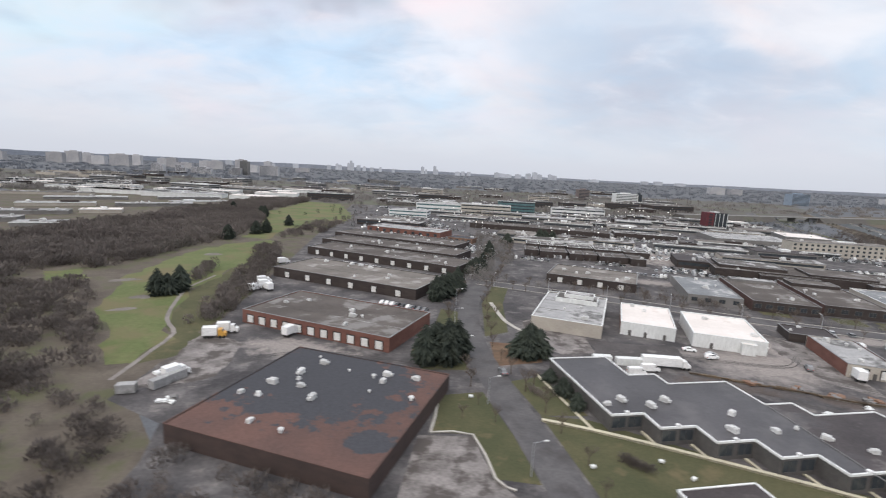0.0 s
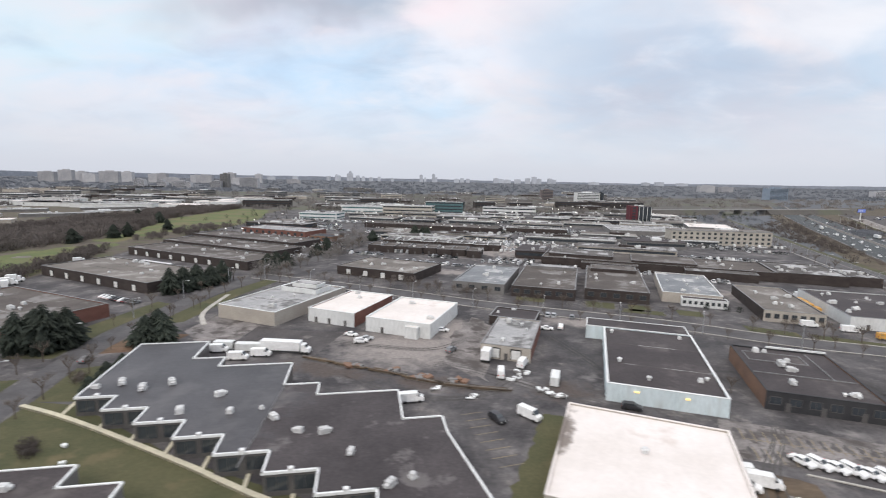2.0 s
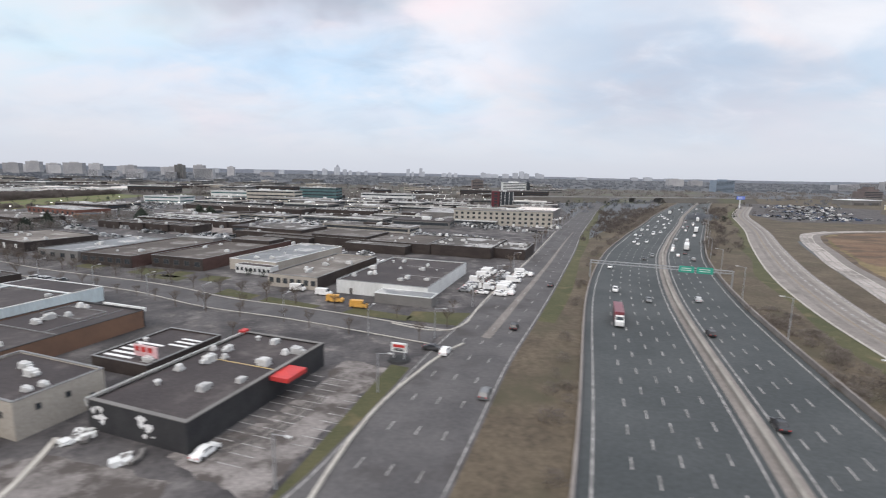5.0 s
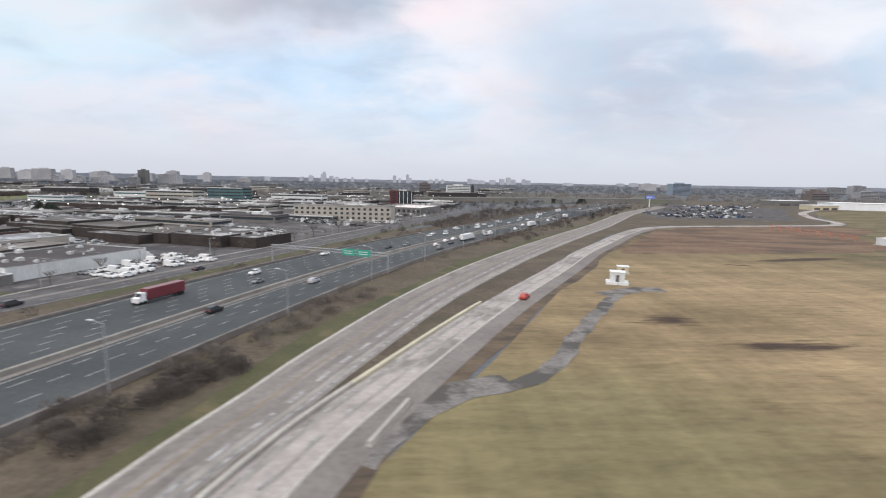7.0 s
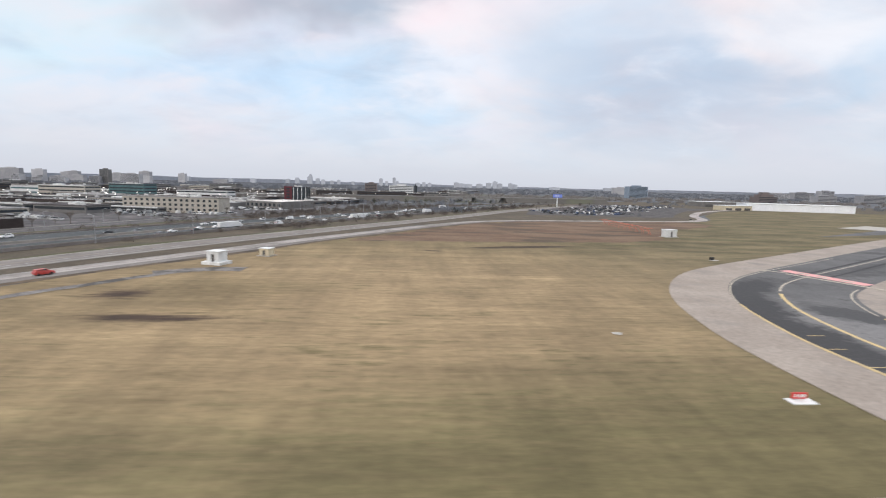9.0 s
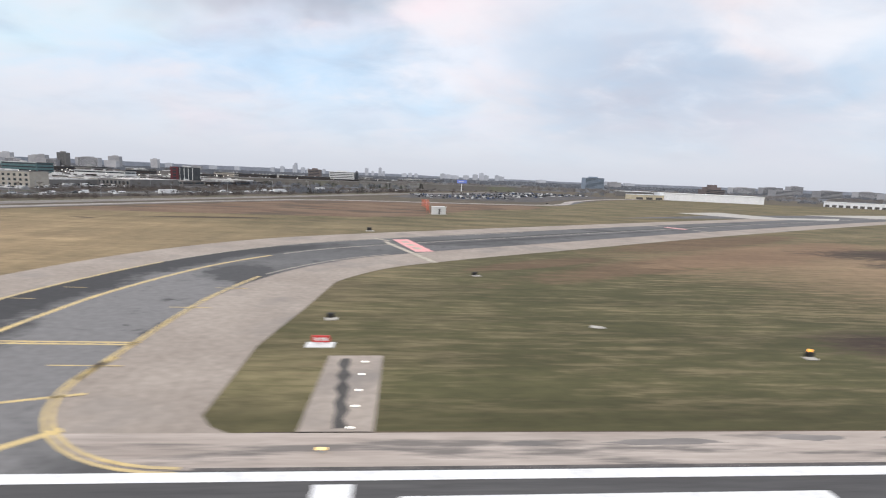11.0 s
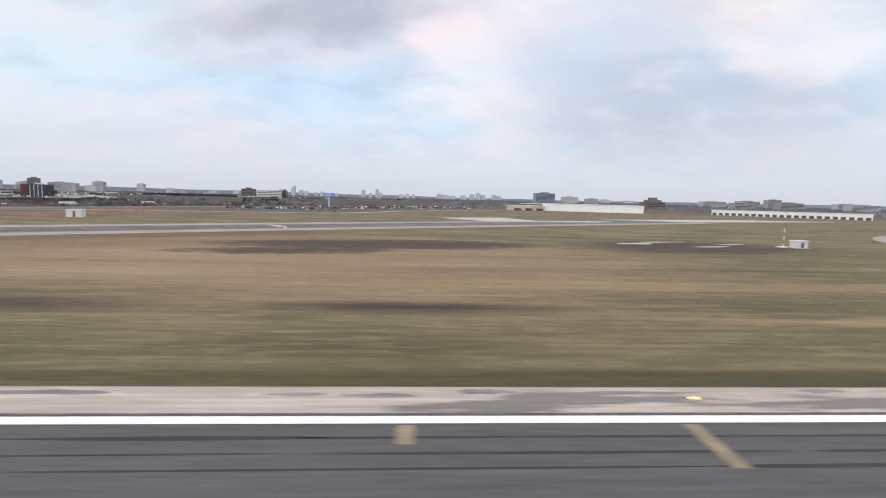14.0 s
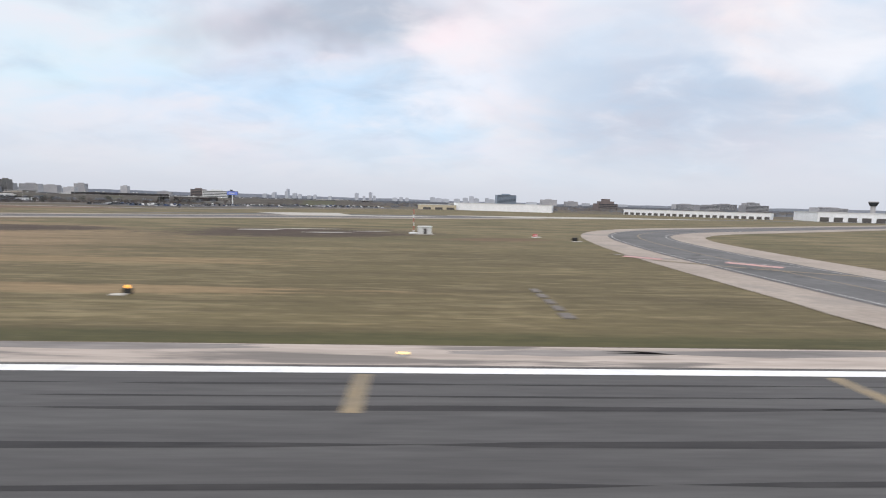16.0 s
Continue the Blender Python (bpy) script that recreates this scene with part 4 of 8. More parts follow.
def building(name, label, cx, cy, L, W, h, turn, wall="greywall", roof="darkroof", coping="darkcoping", side=None, units=6, docks=0, windows=0, storeys=1, right_windows=0,
             doors=0, seed=0, glass="glass", coping_w=0.22, lip=0.16, category="building", group="", right_docks=0):
    """A flat-roofed block: four walls, a recessed roof with a coping round it, plant, doors and windows. Its front looks along its own -y."""
    rng = random.Random(seed + int(cx * 7 + cy * 13))
    e = thing(name, label, category, pose(cx, cy, 0, 0, 0, turn), group)
    t = 0.2
    x, y = L / 2, W / 2
    side = side or wall
    for nm, b, mt in (("wall", (-x, x, -y, -y + t), wall), ("wall", (-x, x, y - t, y), wall), ("wall", (-x, -x + t, -y + t, y - t), side), ("wall", (x - t, x, -y + t, y - t), side)):
        bm = bmesh.new()
        box(bm, *b, 0.0, h)
        part(nm, bm, M[mt], e)
    bm = bmesh.new()
    box(bm, -x + t, x - t, -y + t, y - t, h - lip - 0.15, h - lip)
    part("roof", bm, M[roof], e)
    bm = bmesh.new()
    c = coping_w
    for b in ((-x - 0.04, x + 0.04, -y - 0.04, -y + c), (-x - 0.04, x + 0.04, y - c, y + 0.04), (-x - 0.04, -x + c, -y + c, y - c), (x - c, x + 0.04, -y + c, y - c)):
        box(bm, *b, h, h + 0.07)
    part("coping", bm, M[coping], e)
    for k in range(units):
        u = rng.choice((0, 0, 1, 2))
        s = rng.uniform(0.8, 1.5)
        px, py = rng.uniform(-x * 0.85, x * 0.85), rng.uniform(-y * 0.85, y * 0.85)
        part("roof_unit", unit_mesh(u), None, e, m=pose(px, py, h - lip, 0, 0, rng.choice((0, 90, 180, 270))) @ Matrix.Scale(s, 4))
    if W > 14 and L > 14 and roof not in ("whiteroof", "redroof"):
        bm = bmesh.new()
        for k in range(1, 3):
            yy = -y + W * k / 3 + rng.uniform(-1, 1)
            box(bm, -x + t + 0.1, x - t - 0.1, yy, yy + 0.12, h - lip, h - lip + 0.025)
        part("roof_seam", bm, M["patchroof"], e)
    for k in range(docks):
        px = -x + L * (k + 0.7) / (docks + 0.4)
        def dock(bm):
            box(bm, -0.75, 0.75, -0.06, 0.02, 0.35, 1.9)
            for j in range(4):
                box(bm, -0.7, 0.7, -0.08, -0.06, 0.42 + j * 0.36, 0.70 + j * 0.36)
        d = part("dock_door", shared(("dock_door",), dock, M["door"]), None, e, m=pose(px, -y, 0))
        part("door_surround", shared(("door_surround",), lambda bm: [box(bm, -0.9, -0.76, -0.12, 0.0, 0.2, 2.05), box(bm, 0.76, 0.9, -0.12, 0.0, 0.2, 2.05), box(bm, -0.9, 0.9, -0.12, 0.0, 1.92, 2.08)], M["black"]), None, d)
    for k in range(right_docks):
        py = -y + W * (k + 0.7) / (right_docks + 0.4)
        part("dock_door", shared(("side_dock_door",), lambda bm: box(bm, -0.75, 0.75, -0.06, 0.02, 0.1, 1.7), M["door"]), None, e, m=pose(x, py, 0, 0, 0, 90))
    for s in range(storeys):
        z0 = h * (s + 0.32) / storeys
        wh = h / storeys * 0.42
        for n, span, place in ((windows, L, "front"), (right_windows, W, "right")):
            for k in range(n):
                d = -span / 2 + span * (k + 0.5) / n
                w = min(span / n * 0.62, 1.6)
                m = pose(d, -y, z0) if place == "front" else pose(x, d, z0, 0, 0, 90)
                pane_parts(e, round(w, 2), round(wh, 2), m, glass)
    for k in range(doors):
        px = -x + L * (k + 0.5) / doors + rng.uniform(-0.4, 0.4)
        part("door", shared(("door",), lambda bm: [box(bm, -0.3, 0.3, -0.04, 0.02, 0.02, 1.2), box(bm, 0.2, 0.24, -0.07, -0.04, 0.55, 0.62)], M["frame"]), None, e, m=pose(px, -y, 0))
    return e


def low_wing(e, name, mt, roof, x0, x1, y0, y1, z0, z1, coping="parapet"):
    """A block that belongs to a building: walls with a roof slab and coping on top."""
    bm = bmesh.new()
    box(bm, x0, x1, y0, y1, z0, z1)
    w = part(name, bm, M[mt], e)
    bm = bmesh.new()
    box(bm, x0 + 0.15, x1 - 0.15, y0 + 0.15, y1 - 0.15, z1, z1 + 0.05)
    part("wing_roof", bm, M[roof], w)
    bm = bmesh.new()
    for b in ((x0 - 0.05, x1 + 0.05, y0 - 0.05, y0 + 0.15), (x0 - 0.05, x1 + 0.05, y1 - 0.15, y1 + 0.05), (x0 - 0.05, x0 + 0.15, y0 + 0.15, y1 - 0.15), (x1 - 0.15, x1 + 0.05, y0 + 0.15, y1 - 0.15)):
        box(bm, *b, z1, z1 + 0.12)
    part("wing_coping", bm, M[coping], w)
    return w


# the rows of brick workshops west of the street
building("gravel_roof_workshop", "low brick workshop with a red gravel roof half under dark water", -10.6, 61.0, 27, 27, 2.6, -22, "oldbrick", "redroof", "redroof", units=18, seed=3, coping_w=0.1, lip=0.06)
building("brick_workshop", "long red brick workshop with white loading doors", -14.6, 99.0, 35, 18.5, 2.9, -26, "brick", "brownroof", units=6, docks=11, group="brick workshops")
building("brick_workshop", "long brown brick workshop with a patched grey roof", -14.5, 138.6, 48, 19, 2.9, -28, "darkbrick", "tanroof", units=9, docks=6, group="brick workshops", seed=5)
building("brick_workshop", "long dark brick workshop with a dark roof and parked vans", -7.5, 171.5, 62, 15, 2.9, -29, "darkbrick", "brownroof", units=9, docks=9, group="brick workshops", seed=6)
building("brick_workshop", "long dark brick workshop with a dark tar roof", -6, 193, 62, 15, 2.9, -29, "darkbrick", "brownroof", units=9, docks=8, group="brick workshops", seed=7)
building("brick_workshop", "long dark brick workshop with a brown roof", -4, 216, 62, 16, 2.9, -29, "darkbrick", "brownroof", units=9, docks=6, group="brick workshops", seed=8)
building("brick_school", "orange brick building with a red and white roof", 0, 248, 42, 16, 3.2, -28, "brick", "paleroof", units=5, windows=10, seed=9)
building("brick_school", "low orange brick wing with a pale roof", 26, 226, 12, 9, 2.4, -24, "orangebrick", "redroof", units=2, windows=4, seed=10)

# around the white-roofed sheds
e = building("stepped_office", "low pale office with a grey roof and two penthouse steps", 39.8, 107.5, 15, 25, 2.9, -25, "beigewall", "paleroof", "parapet", units=5, windows=0, seed=11)
low_wing(e, "penthouse", "whitewall", "patchroof", -4.5, 5.5, 3.5, 9.5, 2.7, 3.7)
low_wing(e, "penthouse", "whitewall", "patchroof", -2.5, 4.5, 5, 8.5, 3.75, 4.5)
building("white_shed", "white shed with a white membrane roof and a brick side", 55.6, 102.3, 11, 17, 2.9, -24, "whitewall", "whiteroof", "parapet", side="brick", units=2, doors=3, seed=12, group="white sheds")
e = building("white_shed", "white shed with a bright white roof and a dark entrance", 69.2, 95.6, 13.5, 17, 2.9, -22, "whitewall", "whiteroof", "parapet", units=2, doors=2, seed=13, group="white sheds")
low_wing(e, "porch", "whitewall", "whiteroof", 2.0, 4.5, -9.6, -8.5, 0, 2.2)
building("brick_sided_workshop", "small workshop with a pale roof and long red brick side", 87.4, 82.6, 8.4, 16.5, 2.5, -20, "beigewall", "paleroof", "darkcoping", side="brick", units=4, doors=1, docks=2, seed=14)
e = building("white_walled_warehouse", "dark-roofed warehouse with plain white walls and white coping", 107.6, 70.0, 15, 26.5, 2.6, -20.5, "bluewall", "darkroof", "parapet", units=6, seed=15, coping_w=0.28)
low_wing(e, "rear_wing", "bluewall", "darkroof", -10.6, 7.3, 13.3, 18.6, 0, 2.5)
for px in (-3.6, 2.6):
    bm = bmesh.new()
    box(bm, px - 0.3, px + 0.3, -13.42, -13.25, 1.75, 1.95)
    bevelled(bm, 0.03)
    part("wall_lamp", bm, M["lampwarm"], e, "lit yellow wall lamp")
building("dark_annex", "small dark-roofed annex behind a workshop", 90.6, 96.4, 9.5, 7.5, 1.9, -22, "darkbrick", "darkroof", "darkcoping", units=2, seed=61)
e = building("black_warehouse", "dark-roofed warehouse with a black front and brown side", 126.4, 63.9, 13.6, 19, 2.6, -21, "blackwall", "darkroof", "blackwall", side="orangebrick", units=9, windows=6, doors=3, seed=16)
bm = bmesh.new()
box(bm, -1.5, 6.9, 9.5, 9.75, 2.4, 2.95)
part("sign_parapet", bm, M["parapet"], e)
for x0, x1, y0, y1 in ((-5.6, 2.4, 3.2, 3.3), (-5.6, -5.5, 3.3, 7.2), (2.3, 2.4, 3.3, 7.2), (-6.4, 6.2, -2.2, -2.1), (3.6, 3.7, -2.1, 8.6), (-5.6, 2.4, 7.1, 7.2)):
    bm = bmesh.new()
    box(bm, x0, x1, y0, y1, 2.44, 2.56)
    part("roof_kerb", bm, M["darkcoping"], e)
building("white_roof_hall", "hall with a broad cracked white roof and grey walls", 92.7, 42.0, 17.2, 18.5, 2.9, -24, "beigewall", "whiteroof", "whiteroof", units=1, seed=17)
e = building("beige_office", "two-storey beige stucco office with small dark windows", 138.2, 45.4, 12.6, 7.8, 3.6, -22, "beigewall", "darkroof", "darkcoping", units=0, seed=18)
for px, pz in ((-4.9, 2.2), (-4.9, 1.0), (-3.6, 0.95), (-1.4, 2.1), (-0.3, 2.0), (0.9, 1.7), (4.6, 1.9)):
    pane_parts(e, 0.45, 0.6, pose(px, -3.9, pz))
for py, pz in ((-2, 2.1), (0.5, 2.1), (2.6, 1.0)):
    pane_parts(e, 0.45, 0.6, pose(6.3, py, pz, 0, 0, 90))
for px, py, s in ((-1.2, 1.4, 1.2), (1.3, 0.5, 1.3), (4.6, -1.8, 0.9), (4.9, -0.6, 0.9)):
    part("roof_unit", unit_mesh(0), None, e, m=pose(px, py, 3.45) @ Matrix.Scale(s, 4))
low_wing(e, "porch", "greywall", "darkroof", 0.8, 3.2, -5.2, -3.9, 0, 1.5, "darkcoping")
e = building("striped_roof_store", "low store with white stripes painted on its dark roof", 144.6, 58.6, 8.6, 11, 1.6, -21, "darkbrick", "darkroof", "darkcoping", units=3, seed=19)
for k in range(5):
    bm = bmesh.new()
    box(bm, -3.9, 0.4, -4.4 + k * 1.05, -3.95 + k * 1.05, 1.45, 1.49)
    part("roof_stripe", bm, M["whitepaint"], e)
for k in range(3):
    bm = bmesh.new()
    box(bm, 0.6, 4.0, 0.6 + k * 1.05, 1.0 + k * 1.05, 1.45, 1.49)
    part("roof_stripe", bm, M["whitepaint"], e)
bm = bmesh.new()
box(bm, 0.4, 3.9, -3.8, -3.66, 1.7, 3.1)
bill = part("billboard", bm, M["pink"], e, "pale pink billboard with red shapes")
for px in (0.9, 1.9, 2.9):
    bm = bmesh.new()
    box(bm, px - 0.3, px + 0.3, -3.84, -3.8, 2.3, 2.9)
    part("billboard_shape", bm, M["red"], bill)
for px in (0.7, 3.6):
    bm = bmesh.new()
    tube(bm, (px, -3.6, 1.4), (px, -3.6, 3.0), 0.06, 0.06)
    part("billboard_post", bm, M["galv"], bill)
e = building("red_awning_shop", "black shop building with rooftop units and a red awning", 156.4, 48.6, 11.6, 20, 2.9, -22, "blackwall", "darkroof", "greywall", units=13, seed=20, coping_w=0.4)
bm = bmesh.new()
prism(bm, [(5.8, 0.2), (8.0, 0.2), (8.0, 3.4), (5.8, 3.4)], 2.3, 2.75)
part("awning", bm, M["red"], e, "bright red flat awning")
rg = random.Random(91)
for px, n in ((-4.6, 9), (1.2, 12)):
    for k in range(n):
        bm = bmesh.new()
        w, hh = rg.uniform(0.15, 0.5), rg.uniform(0.1, 0.4)
        cx, cz = px + rg.uniform(-0.9, 0.9), 1.6 + rg.uniform(-0.9, 0.8)
        prism(bm, [(cx - w, cz), (cx, cz - hh), (cx + w, cz + 0.1), (cx + 0.1, cz + hh)], 10.0, 10.012 + 0.001 * k)
        bmesh.ops.rotate(bm, verts=bm.verts, matrix=Matrix.Rotation(radians(90), 3, "X"))
        part("mural_patch", bm, M["whitepaint"], e)
bm = bmesh.new()
box(bm, -4.6, 5.2, 1.6, 1.7, 2.75, 2.80)
part("roof_line", bm, M["yellowpaint"], e)
bm = bmesh.new()
box(bm, -6.0, -5.6, -10, 10, 2.2, 2.97)
part("side_fascia", bm, M["whitewall"], e)
bm = bmesh.new()
box(bm, -6.3, -5.5, 9.2, 10.2, 1.6, 3.2)
part("corner_sign", bm, M["red"], e)

# beyond the cross street
e = building("white_fronted_depot", "dark-roofed depot with a white front and a low blue wing", 174.6, 101.2, 19, 27.5, 2.7, -20.5, "whitewall", "darkroof", "darkcoping", units=14, seed=21, doors=3)
low_wing(e, "front_wing", "greywall", "blueroof", 0.5, 11.5, -17.5, -13.8, 0, 1.8, "parapet")
building("brick_office", "low building with beige front and pale gravel roof", 156.2, 107.6, 11.5, 27, 2.6, -21, "beigewall", "tanroof", "darkcoping", side="darkbrick", units=7, windows=7, seed=22)
e = building("blue_roof_office", "pale office with a blue-grey stepped roof", 143.4, 124, 13.5, 28, 2.6, -23, "beigewall", "blueroof", "parapet", units=6, windows=0, seed=23)
low_wing(e, "front_wing", "whitewall", "darkroof", -2.5, 7.5, -16.6, -14.0, 0, 1.9)
for k in range(8):
    pane_parts(e, 0.7, 0.8, pose(-1.9 + k * 1.25, -16.6, 0.65))
e = building("brown_brick_hall", "brown brick hall with a grey roof and dark entrance", 125.6, 129, 15.4, 34, 2.9, -20.5, "darkbrick", "brownroof", "darkcoping", side="hallbrick", units=4, windows=5, seed=24, group="brown halls")
low_wing(e, "penthouse", "darkbrick", "brownroof", -6.5, 6.5, 8.5, 15.5, 2.74, 3.7, "darkcoping")
e = building("brown_brick_hall", "brown brick hall with dark roof and glazed front", 107, 131, 16, 32, 2.9, -19.5, "darkbrick", "brownroof", "darkcoping", side="hallbrick", units=4, windows=6, seed=25, group="brown halls")
low_wing(e, "penthouse", "greywall", "paleroof", -6.0, 7.0, 11.0, 15.0, 2.74, 3.5, "darkcoping")
building("blue_grey_hall", "low hall with patchy blue-grey roof", 90.5, 135, 14, 27, 2.7, -20, "greywall", "blueroof", "darkcoping", units=4, windows=4, seed=26)
building("tan_roof_hall", "low hall with broad tan gravel roof", 61, 148.5, 27, 19, 2.7, -27, "darkbrick", "tanroof", "darkcoping", units=6, docks=4, seed=27)
e = building("long_dark_factory", "very long dark factory with a patched brown roof and brown walls", 151, 160, 72, 20, 3.0, -23, "darkbrick", "brownroof", "darkcoping", units=22, seed=28, windows=0, docks=0)
low_wing(e, "raised_bay", "darkbrick", "patchroof", -34, -12, -6, 9, 2.84, 3.9, "darkcoping")
low_wing(e, "raised_bay", "darkbrick", "brownroof", -6, 14, -8.5, 7, 2.84, 3.6, "darkcoping")
low_wing(e, "front_bay", "darkbrick", "patchroof", 10, 30, -14.5, -10, 0, 2.5, "darkcoping")
low_wing(e, "front_bay", "darkbrick", "brownroof", -22, -4, -13.0, -10, 0, 2.4, "darkcoping")
e = building("factory_hall", "brown factory hall with white patches on its dark roof", 192.5, 143.5, 19, 21, 3.2, -23, "darkbrick", "patchroof", "darkcoping", units=9, seed=48)
building("pale_roof_factory", "factory with a patchy white roof at the avenue", 204.6, 138.4, 11, 15, 2.9, -23, "darkbrick", "patchroof", "darkcoping", units=8, seed=29)

# the stepped terraces and the works beyond them
for row, (x0, y0, n, rf) in enumerate(((53, 199, 8, "brownroof"), (58, 217, 9, "patchroof"))):
    for k in range(n):
        building("terrace_unit", "dark stepped workshop unit with pale roof edges" if row == 0 else "stepped workshop unit with a white-patched roof", x0 + k * 5.6, y0 - k * 2.0 - (k % 2) * 1.8, 5.6, 11, 2.6 + 0.1 * (k % 2), -12, "darkbrick", rf, "parapet" if row else "darkcoping", units=1, doors=1, seed=200 + k, group="terrace units")
building("long_brown_works", "very long brown works with rows of roof vents", 78, 280, 82, 15, 3.0, -21, "darkbrick", "brownroof", "darkcoping", units=14, seed=63)
building("long_brown_works", "brown works with a white-patched roof", 138, 268, 34, 15, 3.0, -16, "darkbrick", "patchroof", "parapet", units=8, seed=64)
building("pale_roof_hall", "broad hall with a pale panelled roof", 204, 272, 44, 34, 2.8, -14, "greywall", "paleroof", "parapet", units=9, seed=65)
building("pale_roof_hall", "white-roofed hall behind the hotel", 248, 282, 24, 30, 4.0, -24, "greywall", "whiteroof", "parapet", units=5, windows=8, seed=66)

# the stepped dark-roofed complex
def stepped_complex(cx, cy, turn, steps, label, seed):
    e = thing("stepped_complex", label, "building", pose(cx, cy, 0, 0, 0, turn))
    front, back = [(0, 0)], []
    px, py = 0.0, 0.0
    for k in range(steps):
        px += 4.75
        front.append((px, py))
        py -= 3.75
        front.append((px, py))
        px += 0.65 if k % 2 else 0.35
    px += 2.6
    front.append((px, py))
    bx, by = -0.6, 19.2
    back = [(bx, by)]
    for w, d in ((10.3, 6.8), (4.6, 3.2)) * 3:
        bx += w
        back.append((bx, by))
        by -= d + w * 0.07
        back.append((bx, by))
    back = [p for p in back if p[0] < px + 5]
    end = [(px + 1.5, py + 4.5)]
    outline = front + end + back[::-1]
    h = 2.5
    bm = bmesh.new()
    prism(bm, outline, 0, h - 0.1)
    w = part("wall", bm, M["frame"], e)
    bm = bmesh.new()
    v = [bm.verts.new((x, y, h - 0.06)) for x, y in outline]
    bm.faces.new(v)
    bm.normal_update()
    bmesh.ops.triangulate(bm, faces=bm.faces[:], ngon_method="EAR_CLIP")
    part("roof", bm, M["steproof"], e)
    bm = bmesh.new()
    bm.faces.new([bm.verts.new((x, y, h - 0.052)) for x, y in outline])
    x0, y0 = px * 0.52, -steps * 3.75 * 0.52
    bmesh.ops.bisect_plane(bm, geom=bm.verts[:] + bm.edges[:] + bm.faces[:], plane_co=(x0, y0, 0), plane_no=(0.996, -0.084, 0), clear_outer=True)
    bm.normal_update()
    bmesh.ops.triangulate(bm, faces=bm.faces[:], ngon_method="EAR_CLIP")
    part("roof_section", bm, M["greytar"], e, "tar roof section coloured paler for its sky reflection")
    for a, b in zip(outline, outline[1:] + outline[:1]):
        a, b = Vector((*a, 0)), Vector((*b, 0))
        d = (b - a)
        if d.length < 0.3:
            continue
        bm = bmesh.new()
        box(bm, -0.09, d.length + 0.09, -0.1, 0.1, h - 0.2, h + 0.08)
        part("coping", bm, M["parapet"], e, m=Matrix.Translation(a) @ pose(0, 0, 0, 0, 0, math.degrees(math.atan2(d.y, d.x))))
    for k in range(steps):
        x0, y0 = front[2 * k]
        x1 = front[2 * k + 1][0]
        for j in range(2):
            pane_parts(e, 2.1, 1.6, pose(x0 + (x1 - x0) * (j + 0.5) / 2, y0, 0.5))
        bm = bmesh.new()
        box(bm, (x0 + x1) / 2 - 0.25, (x0 + x1) / 2 + 0.25, y0 - 0.1, y0 + 0.35, h + 0.1, h + 0.3)
        part("roof_light", bm, M["whitepaint"], e)
    rng = random.Random(seed)
    for k in range(15):
        f = (k + rng.uniform(0.2, 0.8)) / 15
        x = f * px
        y = -f * steps * 3.75 + 4 + rng.uniform(-2, 8) * (1 - abs(f - 0.45))
        part("roof_unit", unit_mesh(rng.choice((0, 0, 2))), None, e, m=pose(x, y, h - 0.06, 0, 0, rng.uniform(0, 360)) @ Matrix.Scale(rng.uniform(0.9, 1.4), 4))
    bm = bmesh.new()
    x0, y0 = px * 0.52, -steps * 3.75 * 0.52
    tube(bm, (x0, y0 - 2, h), (x0 + 1.6, y0 + 17, h), 0.06, 0.06, 4)
    part("roof_joint", bm, M["darkcoping"], e)
    return e, outline


stepped, OUT = stepped_complex(27.9, 57.0, 6.5, 8, "dark flat-roofed building with a stepped outline edged in white", 4)
e = thing("stepped_annex", "smaller dark-roofed building with stepped white edges on a lawn", "building", pose(31.0, 42.3, 0, 0, 0, 7))
bm = bmesh.new()
AN = [(-12, -20), (24, -20), (20, -10), (12.2, -7), (12.2, -3.4), (6.8, -3.4), (6.8, 0), (-2.5, 0), (-2.5, -6), (-12, -6)]
prism(bm, AN, 0, 2.3)
part("wall", bm, M["greywall"], e)
bm = bmesh.new()
bm.faces.new([bm.verts.new((x, y, 2.34)) for x, y in AN])
bm.normal_update()
bmesh.ops.triangulate(bm, faces=bm.faces[:], ngon_method="EAR_CLIP")
part("roof", bm, M["darkroof"], e)
for a, b in zip(AN, AN[1:] + AN[:1]):
    a, b = Vector((*a, 0)), Vector((*b, 0))
    d = b - a
    bm = bmesh.new()
    box(bm, -0.09, d.length + 0.09, -0.1, 0.1, 2.2, 2.45)
    part("coping", bm, M["parapet"], e, m=Matrix.Translation(a) @ pose(0, 0, 0, 0, 0, math.degrees(math.atan2(d.y, d.x))))
for px, py in ((2.5, -3), (5, -8), (9.5, -7), (0, -10)):
    part("roof_unit", unit_mesh(0), None, e, m=pose(px, py, 2.34) @ Matrix.Scale(1.1, 4))

